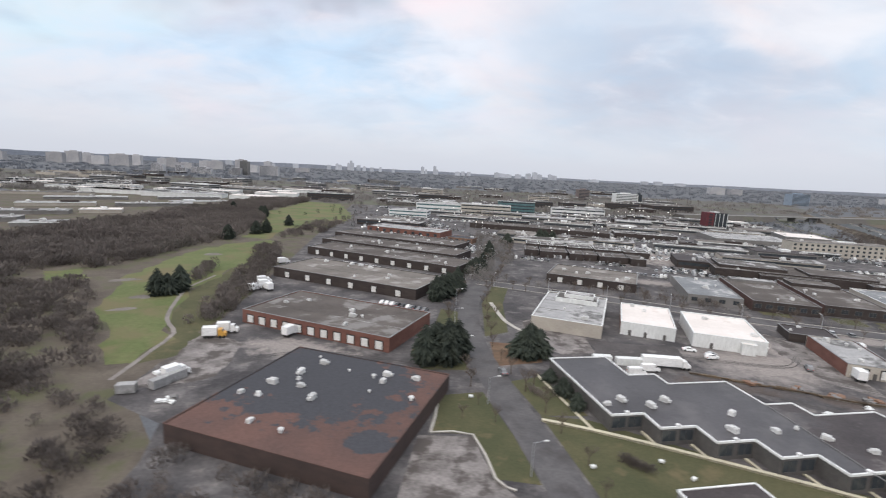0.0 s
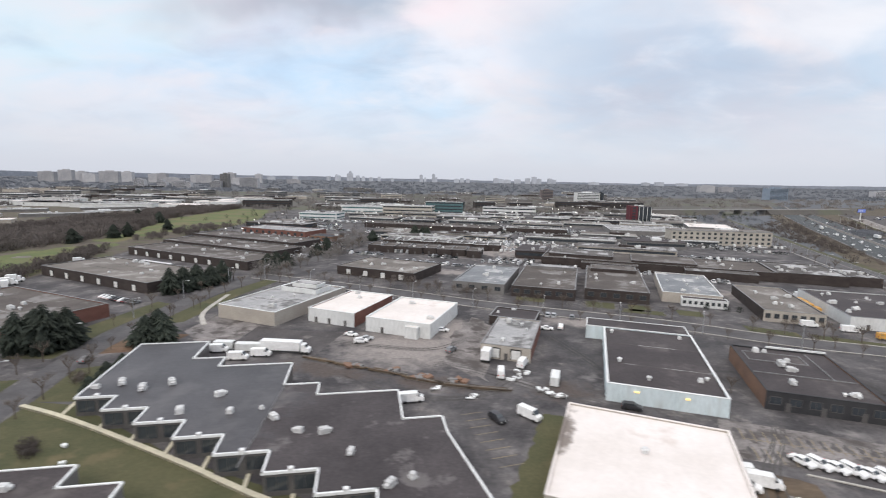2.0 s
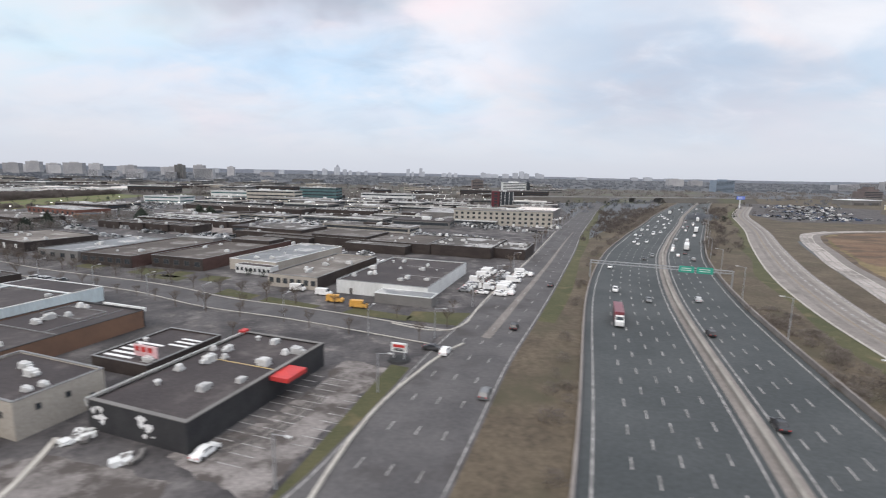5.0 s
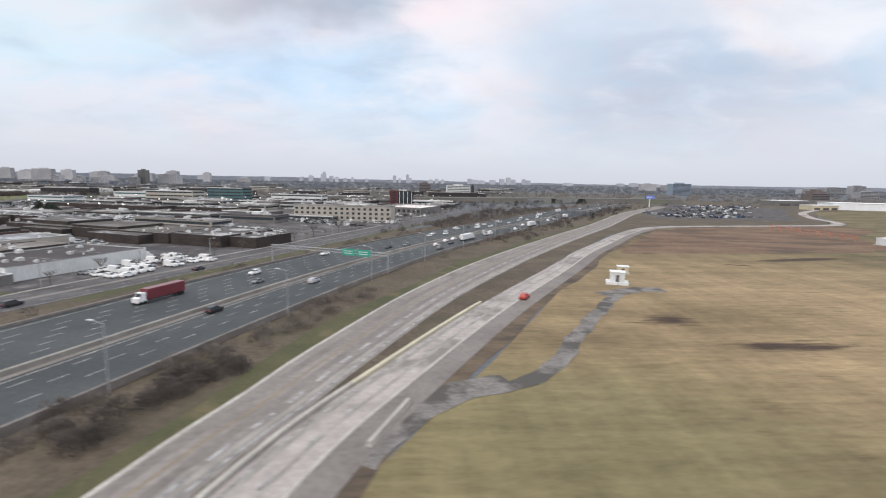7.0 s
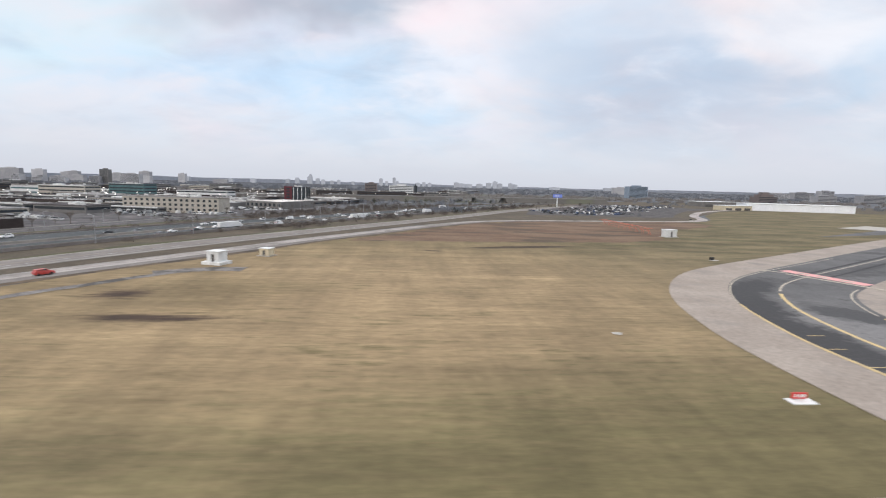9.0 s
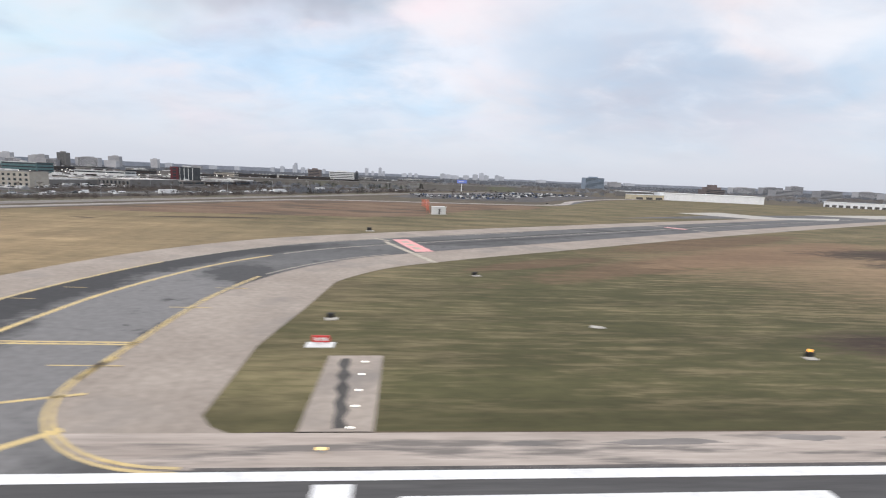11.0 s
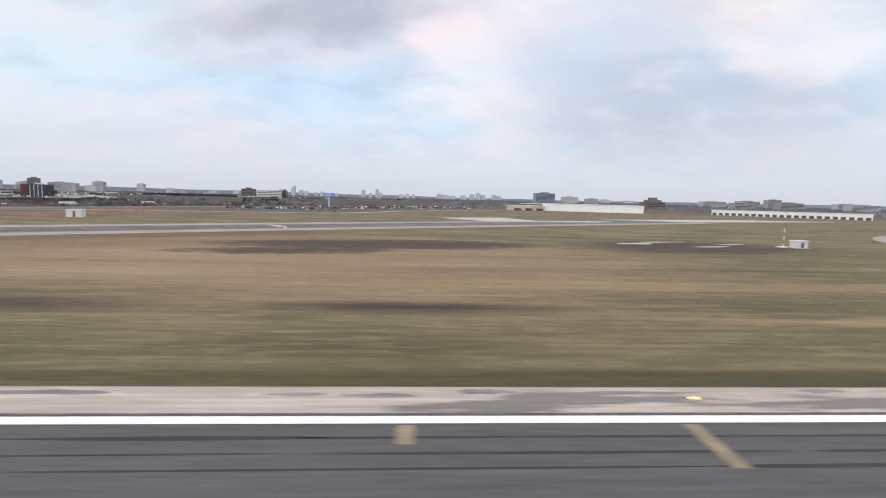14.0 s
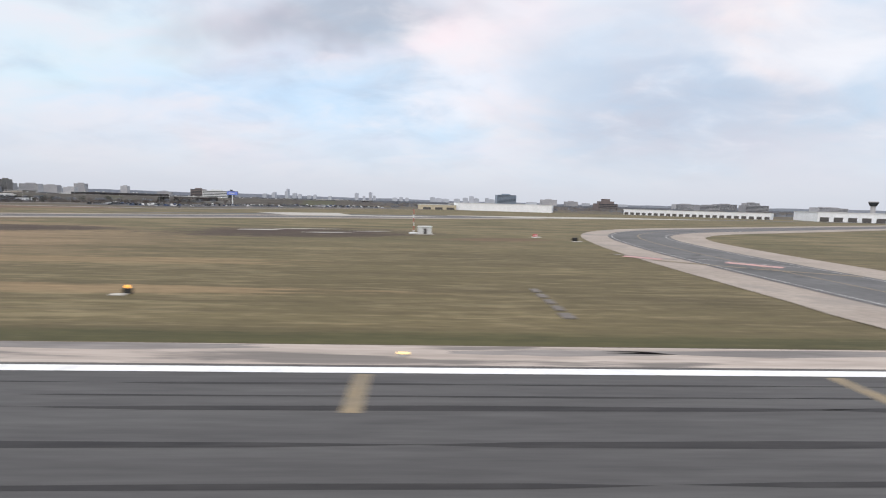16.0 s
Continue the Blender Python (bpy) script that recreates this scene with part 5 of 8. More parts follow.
# lawns, paths and yards round them
sheet("campus_lawn", [(19.5, 61), (26, 60), (45, 47.5), (75, 34), (80, 18), (20, 10), (21.5, 43)], 0.035, M["lawn"], "dull green lawn beside the stepped building", "grass")
sheet("street_lawn", [(17.5, 72), (23, 74), (26.5, 61), (19.6, 61)], 0.035, M["lawn"], "dull green lawn with young trees by the street", "grass")
sheet("corner_lawn", [(5.2, 66.7), (12.3, 68), (14.5, 56), (15.6, 46), (10.8, 47), (9.4, 56), (3.6, 56.5)], 0.035, M["lawn"], "green corner lawn edged by a concrete kerb", "grass")
sheet("verge_west", [(3, 76), (11, 76), (10.5, 89), (12.5, 110), (8.5, 112), (5, 92), (1, 84)], 0.035, M["lawn"], "lawn strip between the workshops and the street", "grass")
sheet("verge_east", [(16.5, 93), (19.5, 118), (27, 142), (31, 139), (25, 118), (22, 96)], 0.035, M["lawn"], "lawn strip with a path beside the street", "grass")
sheet("tree_bed", [(16.2, 78), (25, 80), (27, 88), (17, 90)], 0.036, M["brownweed"], "bed of brown dead plants under a conifer", "bed")
sheet("broken_concrete", [(-1, 40), (15, 40), (10.5, 47), (9.2, 55.5), (2, 55.8)], 0.034, M["paleyard"], "cracked pale concrete yard with dark stains", "yard")
sheet("west_yard", [(-40, 66), (-29, 72), (-30, 86), (-40, 92)], 0.034, M["paleyard"], "pale stained yard beside the workshops", "yard", rag=0.8)
sheet("office_yard", [(25, 90), (30, 84), (37, 85), (38, 93), (33, 99), (30, 106), (27, 104)], 0.034, M["paleyard"], "pale concrete forecourt of an office", "yard")
sheet("shed_yard", [(74, 74), (80, 66), (86, 92), (82, 100), (76, 86)], 0.034, M["paleyard"], "patched concrete yard between the sheds", "yard", rag=0.7)
sheet("shed_lot", [(38, 93), (46, 90.5), (55.8, 89.4), (54, 83), (52.5, 76.8), (44, 80), (37.5, 84.5)], 0.033, M["lot"], "dark asphalt lot in front of the white sheds", "lot")
sheet("warehouse_lot", [(108.5, 55), (124.5, 48.6), (129.5, 50.5), (126, 42.5), (110, 44.5), (104, 47)], 0.033, M["paleyard"], "grey parking lot with faded bay lines", "lot")
sheet("office_lot", [(126.5, 42), (130.5, 51), (132, 47), (134, 40), (148, 34), (146, 22), (122, 30)], 0.033, M["lot"], "dark asphalt lot beside the beige office", "lot")
sheet("bare_lot", [(156, 37), (165.6, 31), (173.2, 55), (168, 57.5), (163.5, 44)], 0.033, M["paleyard"], "pale bare gravel lot by the avenue", "lot", rag=0.5)
sheet("shop_yard", [(146, 38), (158, 33.5), (160, 22), (140, 28)], 0.034, M["paleyard"], "stained pale yard with litter behind the shop", "yard", rag=0.5)
sheet("side_grass", [(86.5, 56.5), (91.4, 55.2), (84.6, 41), (80, 30), (75, 31), (79, 41.5)], 0.036, M["lawn"], "dull green grass strip beside the hall", "grass", rag=0.4)
sheet("dirt_yard", [(84, 28), (104, 24), (110, 41), (104, 46)], 0.034, M["dirt"], "bare brown earth yard with ruts", "yard", rag=0.6)
def lawn_path(bm):
    ribbon(bm, spline([(19.3, 59.6), (25, 57.3), (33, 53.4), (47.3, 45.7), (54.3, 41.6), (66, 36)]), -0.3, 0.3, 0.05, 0.03)
bm = bmesh.new()
lawn_path(bm)
for k in range(7):
    x, y = 32.6 + k * 5.2, 53.6 - k * 2.85
    ribbon(bm, [Vector((x, y, 0)), Vector((x - 0.35, y + 3.2 - k * 0.12, 0))], -0.2, 0.2, 0.05, 0.03)
ribbon(bm, spline([(22.6, 75.0), (24.2, 66), (25.8, 57.4)]), -0.25, 0.25, 0.05, 0.03)
tagged(part("lawn_path", bm, M["creampath"]), "cream concrete path zigzagging across the lawn", "path", kind="structure")
bm = bmesh.new()
ribbon(bm, spline([(3.6, 56.3), (9.2, 55.8), (10.6, 47), (12.5, 45)]), -0.15, 0.15, 0.05, 0.06)
ribbon(bm, spline([(3.7, 56.5), (5.0, 64), (3.5, 67)]), -0.2, 0.2, 0.05, 0.06)
ribbon(bm, spline([(22, 119), (23, 103), (27, 94)]), -0.5, 0.5, 0.05, 0.03)
tagged(part("corner_kerb", bm, M["kerb"]), "pale concrete kerb and footpath by the street", "kerb", kind="structure")
bm = bmesh.new()
ribbon(bm, spline([(126, 42.7), (128, 46.5), (129.9, 50.5)]), -0.2, 0.2, 0.04, 0.08)
ribbon(bm, spline([(110.5, 43.2), (116, 40.5), (121.3, 37.8), (126, 35)]), -0.12, 0.12, 0.04, 0.06)
ribbon(bm, spline([(145.5, 40.0), (147, 34), (148, 26)]), -0.25, 0.25, 0.04, 0.06)
tagged(part("lot_kerb", bm, M["kerb"]), "white concrete kerb dividing the lots", "kerb", kind="structure")
def bay_lines(bm):
    for k in range(14):
        a = Vector((109.6 + k * 1.15, 52.6 - k * 0.47, 0))
        ribbon(bm, [a, a + Vector((-1.0, -2.6, 0))], -0.06, 0.06, 0.045)
        a = Vector((108.4 + k * 1.15, 48.4 - k * 0.40, 0))
        ribbon(bm, [a, a + Vector((-1.0, -2.6, 0))], -0.06, 0.06, 0.045)
    ribbon(bm, [Vector((109, 50.2, 0)), Vector((125, 44.6, 0))], -0.05, 0.05, 0.045)
    for k in range(8):
        a = Vector((75.5 + k * 0.45, 56.5 - k * 1.6, 0))
        ribbon(bm, [a, a + Vector((2.8, 0.7, 0))], -0.05, 0.05, 0.045)
def tyre_tracks(bm):
    for pts in (((100, 30), (106, 42), (112, 50), (117, 56)), ((133, 30), (131, 42), (134, 54), (139, 66)), ((119, 49), (124, 46), (130, 52)), ((128, 34), (138, 33), (148, 28)), ((72, 74), (80, 70), (92, 60), (100, 54)),
                ((50, 86), (60, 82), (72, 80), (80, 86)), ((95, 88), (98, 76), (100, 62)), ((118, 86), (117, 74), (118, 58)), ((136, 78), (137, 64), (133, 50)), ((158, 36), (164, 42), (168, 54)), ((84, 112), (96, 104), (104, 98)),
                ((-30, 76), (-20, 82), (-4, 80), (10, 74)), ((30, 84), (42, 84), (50, 80)), ((56, 70), (68, 62), (78, 62), (88, 72))):
        for k in range(2):
            line = spline([(x + 1.1 * k + 0.6 * math.sin(x * 1.7 + k), y + 0.35 * k) for x, y in pts], 1.0)
            for off in (-0.45, 0.45):
                ribbon(bm, line, lambda s: off - 0.09 * math.sin(math.pi * s) ** 0.5, lambda s: off + 0.09 * math.sin(math.pi * s) ** 0.5, 0.040)
def oil_stains(bm):
    rg = random.Random(17)
    for k in range(15):
        for row in (0, 1):
            a = Vector((109.2 + k * 1.15 - row * 1.2, 52.8 - k * 0.47 - row * 4.2 + k * row * 0.06, 0))
            ln, w = rg.uniform(1.4, 2.9), rg.uniform(0.22, 0.5)
            d = Vector((-0.36, -0.93, 0))
            line = [a + d * ln * q / 6 for q in range(7)]
            ribbon(bm, line, lambda s: -w * math.sin(math.pi * (0.1 + 0.8 * s)) * (0.8 + 0.4 * math.sin(9 * s + k)), lambda s: w * math.sin(math.pi * (0.1 + 0.8 * s)) * (0.8 + 0.4 * math.sin(7 * s + 2 * k)), 0.0415)
    for k in range(9):
        a = Vector((158.5 + k * 0.95, 38.5 + k * 1.5, 0))
        line = [a + Vector((2.4, -1.0, 0)) * q / 6 for q in range(7)]
        w = rg.uniform(0.2, 0.45)
        ribbon(bm, line, lambda s: -w * math.sin(math.pi * (0.1 + 0.8 * s)), lambda s: w * math.sin(math.pi * (0.1 + 0.8 * s)) * (0.8 + 0.4 * math.sin(7 * s + 2 * k)), 0.0415)
def lot_lines(bm):
    for k in range(13):
        for col in (0.0, 3.1, 7.0):
            a = Vector((157.6 + k * 0.52 + col, 37.4 + k * 1.32 - col * 0.38, 0))
            if col < 6 or 2 < k < 11:
                ribbon(bm, [a, a + Vector((2.3, -0.85, 0))], -0.06, 0.06, 0.046)
paint("lot_lines", M["wornwhite"], "worn white bay lines of the bare lot", lot_lines)
paint("oil_stains", M["oil"], "dark oil stains in the parking bays", oil_stains)
paint("tyre_tracks", M["trackmark"], "dark curved tyre tracks across the yards", tyre_tracks)
paint("bay_lines", M["tanpaint"], "faded parking bay lines", bay_lines)


# loose things in the yards
def container(x, y, turn, L, label, mt):
    e = thing("container", label, "container", pose(x, y, 0.03, 0, 0, turn), "containers")
    bm = bmesh.new()
    box(bm, -L / 2, L / 2, -0.62, 0.62, 0.08, 1.42)
    bevelled(bm, 0.03)
    part("body", bm, M[mt], e)
    bm = bmesh.new()
    for k in range(int(L / 0.3)):
        box(bm, -L / 2 + 0.12 + k * 0.3, -L / 2 + 0.26 + k * 0.3, -0.65, -0.62, 0.2, 1.34)
    tagged(part("rib", bm, M[mt], e), kind="stuff")
    bm = bmesh.new()
    box(bm, L / 2, L / 2 + 0.03, -0.55, 0.55, 0.15, 1.36)
    part("door", bm, M["greywall"], e)


container(139.9, 37.5, -20, 2.6, "cream steel container beside the beige office", "creamwall")
container(41.2, 79.6, -5, 5.0, "long white container behind the stepped building", "whitewall")
container(36.4, 80.6, -5, 3.4, "white container behind the stepped building", "whitewall")
container(-35.4, 69.5, 62, 5.5, "grey trailer body at the yard's edge", "paleroof")
container(90.5, 66, 70, 3.2, "white container between the warehouses", "whitewall")
container(-39.6, 66.2, 10, 2.5, "pale container in the weeds", "paleroof")


def debris(x, y, label, seed, s=1.0, mt="parapet"):
    """A heap of sheets and sacks."""
    rg = random.Random(seed)
    e = thing("debris_heap", label, "rubbish", pose(x, y, 0.03), "rubbish heaps")
    for k in range(9):
        bm = bmesh.new()
        w, d, h = rg.uniform(0.2, 0.6) * s, rg.uniform(0.15, 0.4) * s, rg.uniform(0.1, 0.35) * s
        box(bm, -w, w, -d, d, 0, h)
        for v in bm.verts:
            v.co += Vector((rg.uniform(-0.12, 0.12), rg.uniform(-0.12, 0.12), rg.uniform(0, 0.12))) * s
        part("piece", bm, M[mt if k % 3 else "greywall"], e, m=pose(rg.uniform(-0.9, 0.9) * s, rg.uniform(-0.7, 0.7) * s, 0, 0, 0, rg.uniform(0, 360)))


for i, (x, y, s) in enumerate(((147.6, 39.4, 1.0), (153.8, 36.6, 1.1), (147.0, 41.0, 0.7), (84.6, 67.2, 0.9), (86.4, 69.4, 1.0), (89.6, 61.6, 1.0), (88.2, 63.4, 0.8), (-33, 64, 1.2), (-38.6, 73, 1.0), (64, 62.4, 0.8), (72.6, 64, 0.7), (77.6, 61.5, 0.8), (106.5, 39, 0.7), (109, 36, 0.8))):
    debris(x, y, "heap of pale sheets and sacks in a yard", i, s)
for i, (x, y, s) in enumerate(((60, 72.6, 1.3), (66, 70.4, 1.2), (70.5, 67.6, 1.3), (76, 66.5, 1.2))):
    debris(x, y, "low heap of brown timber by the fence", 50 + i, s, "orangebrick")


def timber_stack(x, y, turn, n, label, seed):
    """Long boards and beams lying in a loose stack."""
    rg = random.Random(seed)
    e = thing("timber_stack", label, "timber", pose(x, y, 0.04, 0, 0, turn), "timber stacks")
    for k in range(n):
        bm = bmesh.new()
        ln = rg.uniform(1.6, 3.4)
        box(bm, -ln, ln, -0.11, 0.11, 0, 0.13)
        part("beam", bm, M["dirt" if k % 3 else "tanroof"], e, m=pose(rg.uniform(-0.5, 0.5), (k % 4) * 0.27, 0.14 * (k // 4), 0, 0, rg.uniform(-4, 4)))


for i, (x, y, t) in enumerate(((53.5, 74.8, -24), (59, 72.2, -22), (65, 69.6, -24), (70.5, 66.6, -26), (75.6, 64.6, -15), (80.5, 63.4, -10))):
    timber_stack(x, y, t, 9, "loose stack of brown beams along a fence line", 30 + i)


def lawn_marker(x, y, turn, label):
    """A small white box on two short legs."""
    e = thing("lawn_marker", label, "box", pose(x, y, 0.03, 0, 0, turn), "lawn markers")
    bm = bmesh.new()
    box(bm, -0.3, 0.3, -0.22, 0.22, 0.12, 0.42)
    bevelled(bm, 0.04)
    part("case", bm, M["parapet"], e)
    for px in (-0.2, 0.2):
        bm = bmesh.new()
        box(bm, px - 0.04, px + 0.04, -0.1, 0.1, 0, 0.12)
        part("leg", bm, M["galv"], e)


for x, y, t in ((22.5, 49.0, 10), (31.4, 50.1, -20), (10.2, 66.1, 0), (33.5, 46.8, 30)):
    lawn_marker(x, y, t, "small white utility box on a lawn")


e = thing("pylon_sign", "white and red pylon sign over a dark planting bed", "sign", pose(174.6, 57.4, 0.03, 0, 0, -20))
bm = bmesh.new()
tube(bm, (0, 0, 0), (0, 0, 0.25), 1.5, 1.3, 14)
part("bed", bm, M["black"], e, "dark mulch bed")
for px in (-0.7, 0.7):
    bm = bmesh.new()
    box(bm, px - 0.08, px + 0.08, -0.08, 0.08, 0.2, 1.3)
    part("post", bm, M["galv"], e)
bm = bmesh.new()
box(bm, -1.05, 1.05, -0.14, 0.14, 1.1, 2.3)
bevelled(bm, 0.04)
cab = part("cabinet", bm, M["parapet"], e)
for z0, z1, w, mt in ((1.75, 2.1, 0.8, "red"), (1.3, 1.45, 0.7, "black"), (1.52, 1.62, 0.55, "black")):
    bm = bmesh.new()
    box(bm, -w, w, -0.17, -0.14, z0, z1)
    part("sign_bar", bm, M[mt], cab)

# ---- airfield ----
bm = bmesh.new()
box(bm, 330, 1300, -17.85, 17.85, -0.2, 0.08)
tagged(part("runway", bm, M["runway"]), "grey asphalt runway with dark rubber streaks", "runway", kind="structure")
bm = bmesh.new()
box(bm, 330, 1300, 17.85, 20.6, -0.2, 0.075)
tagged(part("runway_shoulder", bm, M["runshoulder"]), "pale stained concrete shoulder of the runway", "shoulder", kind="structure")
bm = bmesh.new()
box(bm, 330, 1300, -20.6, -17.85, -0.2, 0.075)
tagged(part("runway_shoulder_south", bm, M["runshoulder"]), "pale concrete shoulder on the runway's far side", "shoulder", kind="structure")

TW = spline([(370.6, -10), (370.5, 17), (370.4, 37), (371.5, 47.5), (375.5, 60), (383.5, 71.5), (395, 80.2), (416, 92.8), (489, 136), (570, 182), (640, 220)], 2.0)
bm = bmesh.new()
ribbon(bm, TW[10:], lambda s: -14.6 - 1.0 * min(1, s * 3), lambda s: 18.4 - 3.0 * min(1, s * 2.2), 0.062)
tagged(part("taxiway_shoulder", bm, M["concrete"]), "broad pale concrete shoulder of the taxiway", "shoulder", kind="structure")
bm = bmesh.new()
ribbon(bm, TW[4:], lambda s: -6.6 - 1.4 * max(0, min(1, (s - 0.14) * 4)), lambda s: 10.4 - 2.4 * min(1, s * 2.2), 0.084)
tagged(part("taxiway", bm, M["taxi"]), "dark asphalt taxiway curving away from the runway", "taxiway", kind="structure")


def fillet(cx, cy, r, a0, a1, corner, n=14):
    return [(cx + r * math.cos(radians(a0 + (a1 - a0) * k / n)), cy + r * math.sin(radians(a0 + (a1 - a0) * k / n))) for k in range(n + 1)] + [corner]


sheet("taxiway_fillet", fillet(389.5, 27.0, 9.2, 180, 270, (380.3, 17.3)), 0.081, M["taxi"], "asphalt fillet where the taxiway meets the runway", "taxiway")
sheet("shoulder_fillet", [(380, 20.4), (380, 54), (391.0, 54.0), (390.3, 47.2), (389.6, 40.6), (388.8, 34.9), (388.2, 30.1), (387.9, 27.1), (388.0, 24.6), (388.5, 22.4), (389.4, 21.2), (390.8, 20.4)], 0.064, M["concrete"], "concrete corner between taxiway and runway", "shoulder")
sheet("shoulder_fillet", [(352, 20.4), (355.6, 25), (356, 33), (364.2, 33), (364.2, 20.4)], 0.064, M["concrete"], "concrete corner between taxiway and runway", "shoulder")
def wear(bm):
    for off, w, a, b in ((-1.2, 0.8, 46, 120), (2.6, 0.7, 48, 100)):
        ribbon(bm, TW[a:b], lambda s: off - w / 2 * math.sin(math.pi * s) ** 0.4, lambda s: off + w / 2 * math.sin(math.pi * s) ** 0.4, 0.087)
paint("taxiway_wear", M["rubber"], "darker worn tracks along the taxiway", wear)

def yellow(bm):
    ribbon(bm, [p for p in TW if 16.9 < p.y < 68], -0.26, 0.26, 0.094)
    ribbon(bm, [p for p in TW if 18 < p.y < 58], lambda s: -6.9 + 0.16 * s, lambda s: -6.32 - 0.1 * s, 0.0925)
    edge = [p for p in TW if p.y > 24]
    right = [p for p in edge if p.y < 56]
    for d in (0.0, 0.3):
        ribbon(bm, right, lambda s: 9.9 - 1.3 * s * s + d - 0.09, lambda s: 9.9 - 1.3 * s * s + d + 0.09, 0.094)
    arc = [Vector((389.5 + 9.0 * math.cos(radians(a)), 27.0 + 9.0 * math.sin(radians(a)), 0)) for a in range(165, 272, 7)]
    for d in (0.0, 0.32):
        ribbon(bm, arc, d - 0.09, d + 0.09, 0.094)
    for dy in (0.0, 0.42):
        box(bm, 363.9, 380.7, 31.36 + dy, 31.58 + dy, 0.088, 0.094)
    for k in range(14):
        box(bm, 364.2 + k * 1.2, 364.8 + k * 1.2, 31.6, 31.68, 0.088, 0.094)
    for y, x0, x1 in ((28.1, 362.9, 367.3), (28.0, 377.6, 381.7), (23.5, 362.8, 367.0), (20.4, 363.3, 365.7), (37.6, 364, 366.2), (40.4, 378.5, 381.9), (47.4, 379.6, 382.6), (42.3, 364.4, 366.4), (46.5, 366, 368)):
        box(bm, x0, x1, y - 0.06, y + 0.06, 0.088, 0.094)
    for a, b in (((378.3, 23.3), (382.0, 24.4)), ((362.9, 18.7), (367.0, 19.75)), ((362.9, 19.0), (367.1, 20.05))):
        ribbon(bm, [Vector((*a, 0)), Vector((*b, 0))], -0.13, 0.13, 0.094)
    ribbon(bm, [Vector((381.0, 18.8, 0)), Vector((383.2, 20.9, 0))], -0.24, 0.24, 0.0945)
def faded(bm):
    ribbon(bm, [p for p in TW if p.y >= 67], -0.16, 0.16, 0.0935)
    ribbon(bm, [p for p in TW if 57 <= p.y < 100], -6.74, -6.52, 0.0935)
    ribbon(bm, [p for p in TW if 56 <= p.y < 78], 8.55, 8.8, 0.0935)
paint("taxiway_faded_lines", M["fadedcream"], "faded cream lines of the taxiway", faded)
paint("taxiway_lines", M["yellowpaint"], "yellow centre, edge and holding lines of the taxiway", yellow)

def mandatory(bm):
    for a, b, w in (((397.3, 87.6), (401.3, 73.8), 1.5),):
        ribbon(bm, [Vector((*a, 0)), Vector((*b, 0))], -w, w, 0.095)
    ribbon(bm, [Vector((473.5, 131.2, 0)), Vector((477, 126.4, 0))], -1.2, 1.2, 0.095)
paint("red_surface_marks", M["redpaint"], "red painted holding signs on the taxiway surface", mandatory)
def markwhite(bm):
    for k in range(3):
        a = Vector((398.0 + k * 1.0, 85.2 - k * 3.6, 0))
        ribbon(bm, [a, a + Vector((0.6, -1.9, 0))], -0.5, 0.7, 0.1)
    ribbon(bm, [Vector((392.2, 88.2, 0)), Vector((395.6, 84.8, 0))], -0.35, 0.35, 0.1)
    ribbon(bm, [Vector((394.6, 84.0, 0)), Vector((402.4, 64.4, 0))], -0.45, 0.45, 0.0985)
    ribbon(bm, [Vector((470.6, 134.5, 0)), Vector((473, 131.6, 0))], -0.4, 0.4, 0.1)
    ribbon(bm, [Vector((478, 125.5, 0)), Vector((479.6, 119.5, 0))], -0.35, 0.35, 0.1)
paint("white_surface_marks", M["fadedcream"], "worn white lettering bars beside the red marks", markwhite)

def runway_white(bm):
    box(bm, 364.2, 1300, 17.12, 17.72, 0.09, 0.097)
    box(bm, 378.5, 1300, -17.72, -17.12, 0.082, 0.09)
    box(bm, 394.9, 396.4, -16.8, 16.9, 0.082, 0.09)
    for k in range(10):
        for s in (-1, 1):
            y = s * (15.72 - k * 1.55)
            box(bm, 398.2, 415.2, y - 0.45, y + 0.45, 0.082, 0.09)
    for k in range(16):
        box(bm, 440 + k * 27, 456 + k * 27, -0.25, 0.25, 0.082, 0.09)
paint("runway_markings", M["whitepaint"], "white edge line and threshold bars of the runway", runway_white)
def tan(bm):
    for x, y0 in ((458.0, 15.5), (460.6, 14.0), (427.5, 15.0), (490.6, 13.9), (512.0, 15.6), (523.0, 14.0), (555.4, 14.0), (574.2, 15.7), (587.8, 13.8), (606, 14.5), (620.4, 13.8)):
        box(bm, x - 0.32, x + 0.32, y0, 17.0, 0.082, 0.088)
        box(bm, x - 0.32, x + 0.32, -17.0, -y0, 0.082, 0.088)
def joint(bm):
    box(bm, 390, 1300, 17.86, 18.02, 0.07, 0.079)
def blots(bm):
    rg = random.Random(31)
    x = 404.0
    while x < 700:
        wide = rg.uniform(1.2, 3.6) if x < 545 else rg.uniform(4.0, 12.0)
        y = rg.uniform(19.6, 20.2) if x < 545 else rg.uniform(19.5, 20.3)
        tall = rg.uniform(0.16, 0.34) if x < 545 else rg.uniform(0.35, 0.7)
        n = 18
        ring = [(x + wide * math.cos(6.283 * k / n) * rg.uniform(0.75, 1.15), y + tall * math.sin(6.283 * k / n) * rg.uniform(0.6, 1.2)) for k in range(n)]
        bm.faces.new([bm.verts.new((px, min(py, 20.58), 0.0775)) for px, py in ring])
        x += wide * 2 + rg.uniform(0.5, 5.0)
tagged(paint("shoulder_stains", M["shoulderstain"], "dark damp stains along the runway's shoulder", blots), kind="stuff")
paint("shoulder_joint", M["oil"], "dark sealed joint between runway and shoulder", joint)
paint("runway_side_marks", M["tanpaint"], "faded tan bars at the runway's edge", tan)
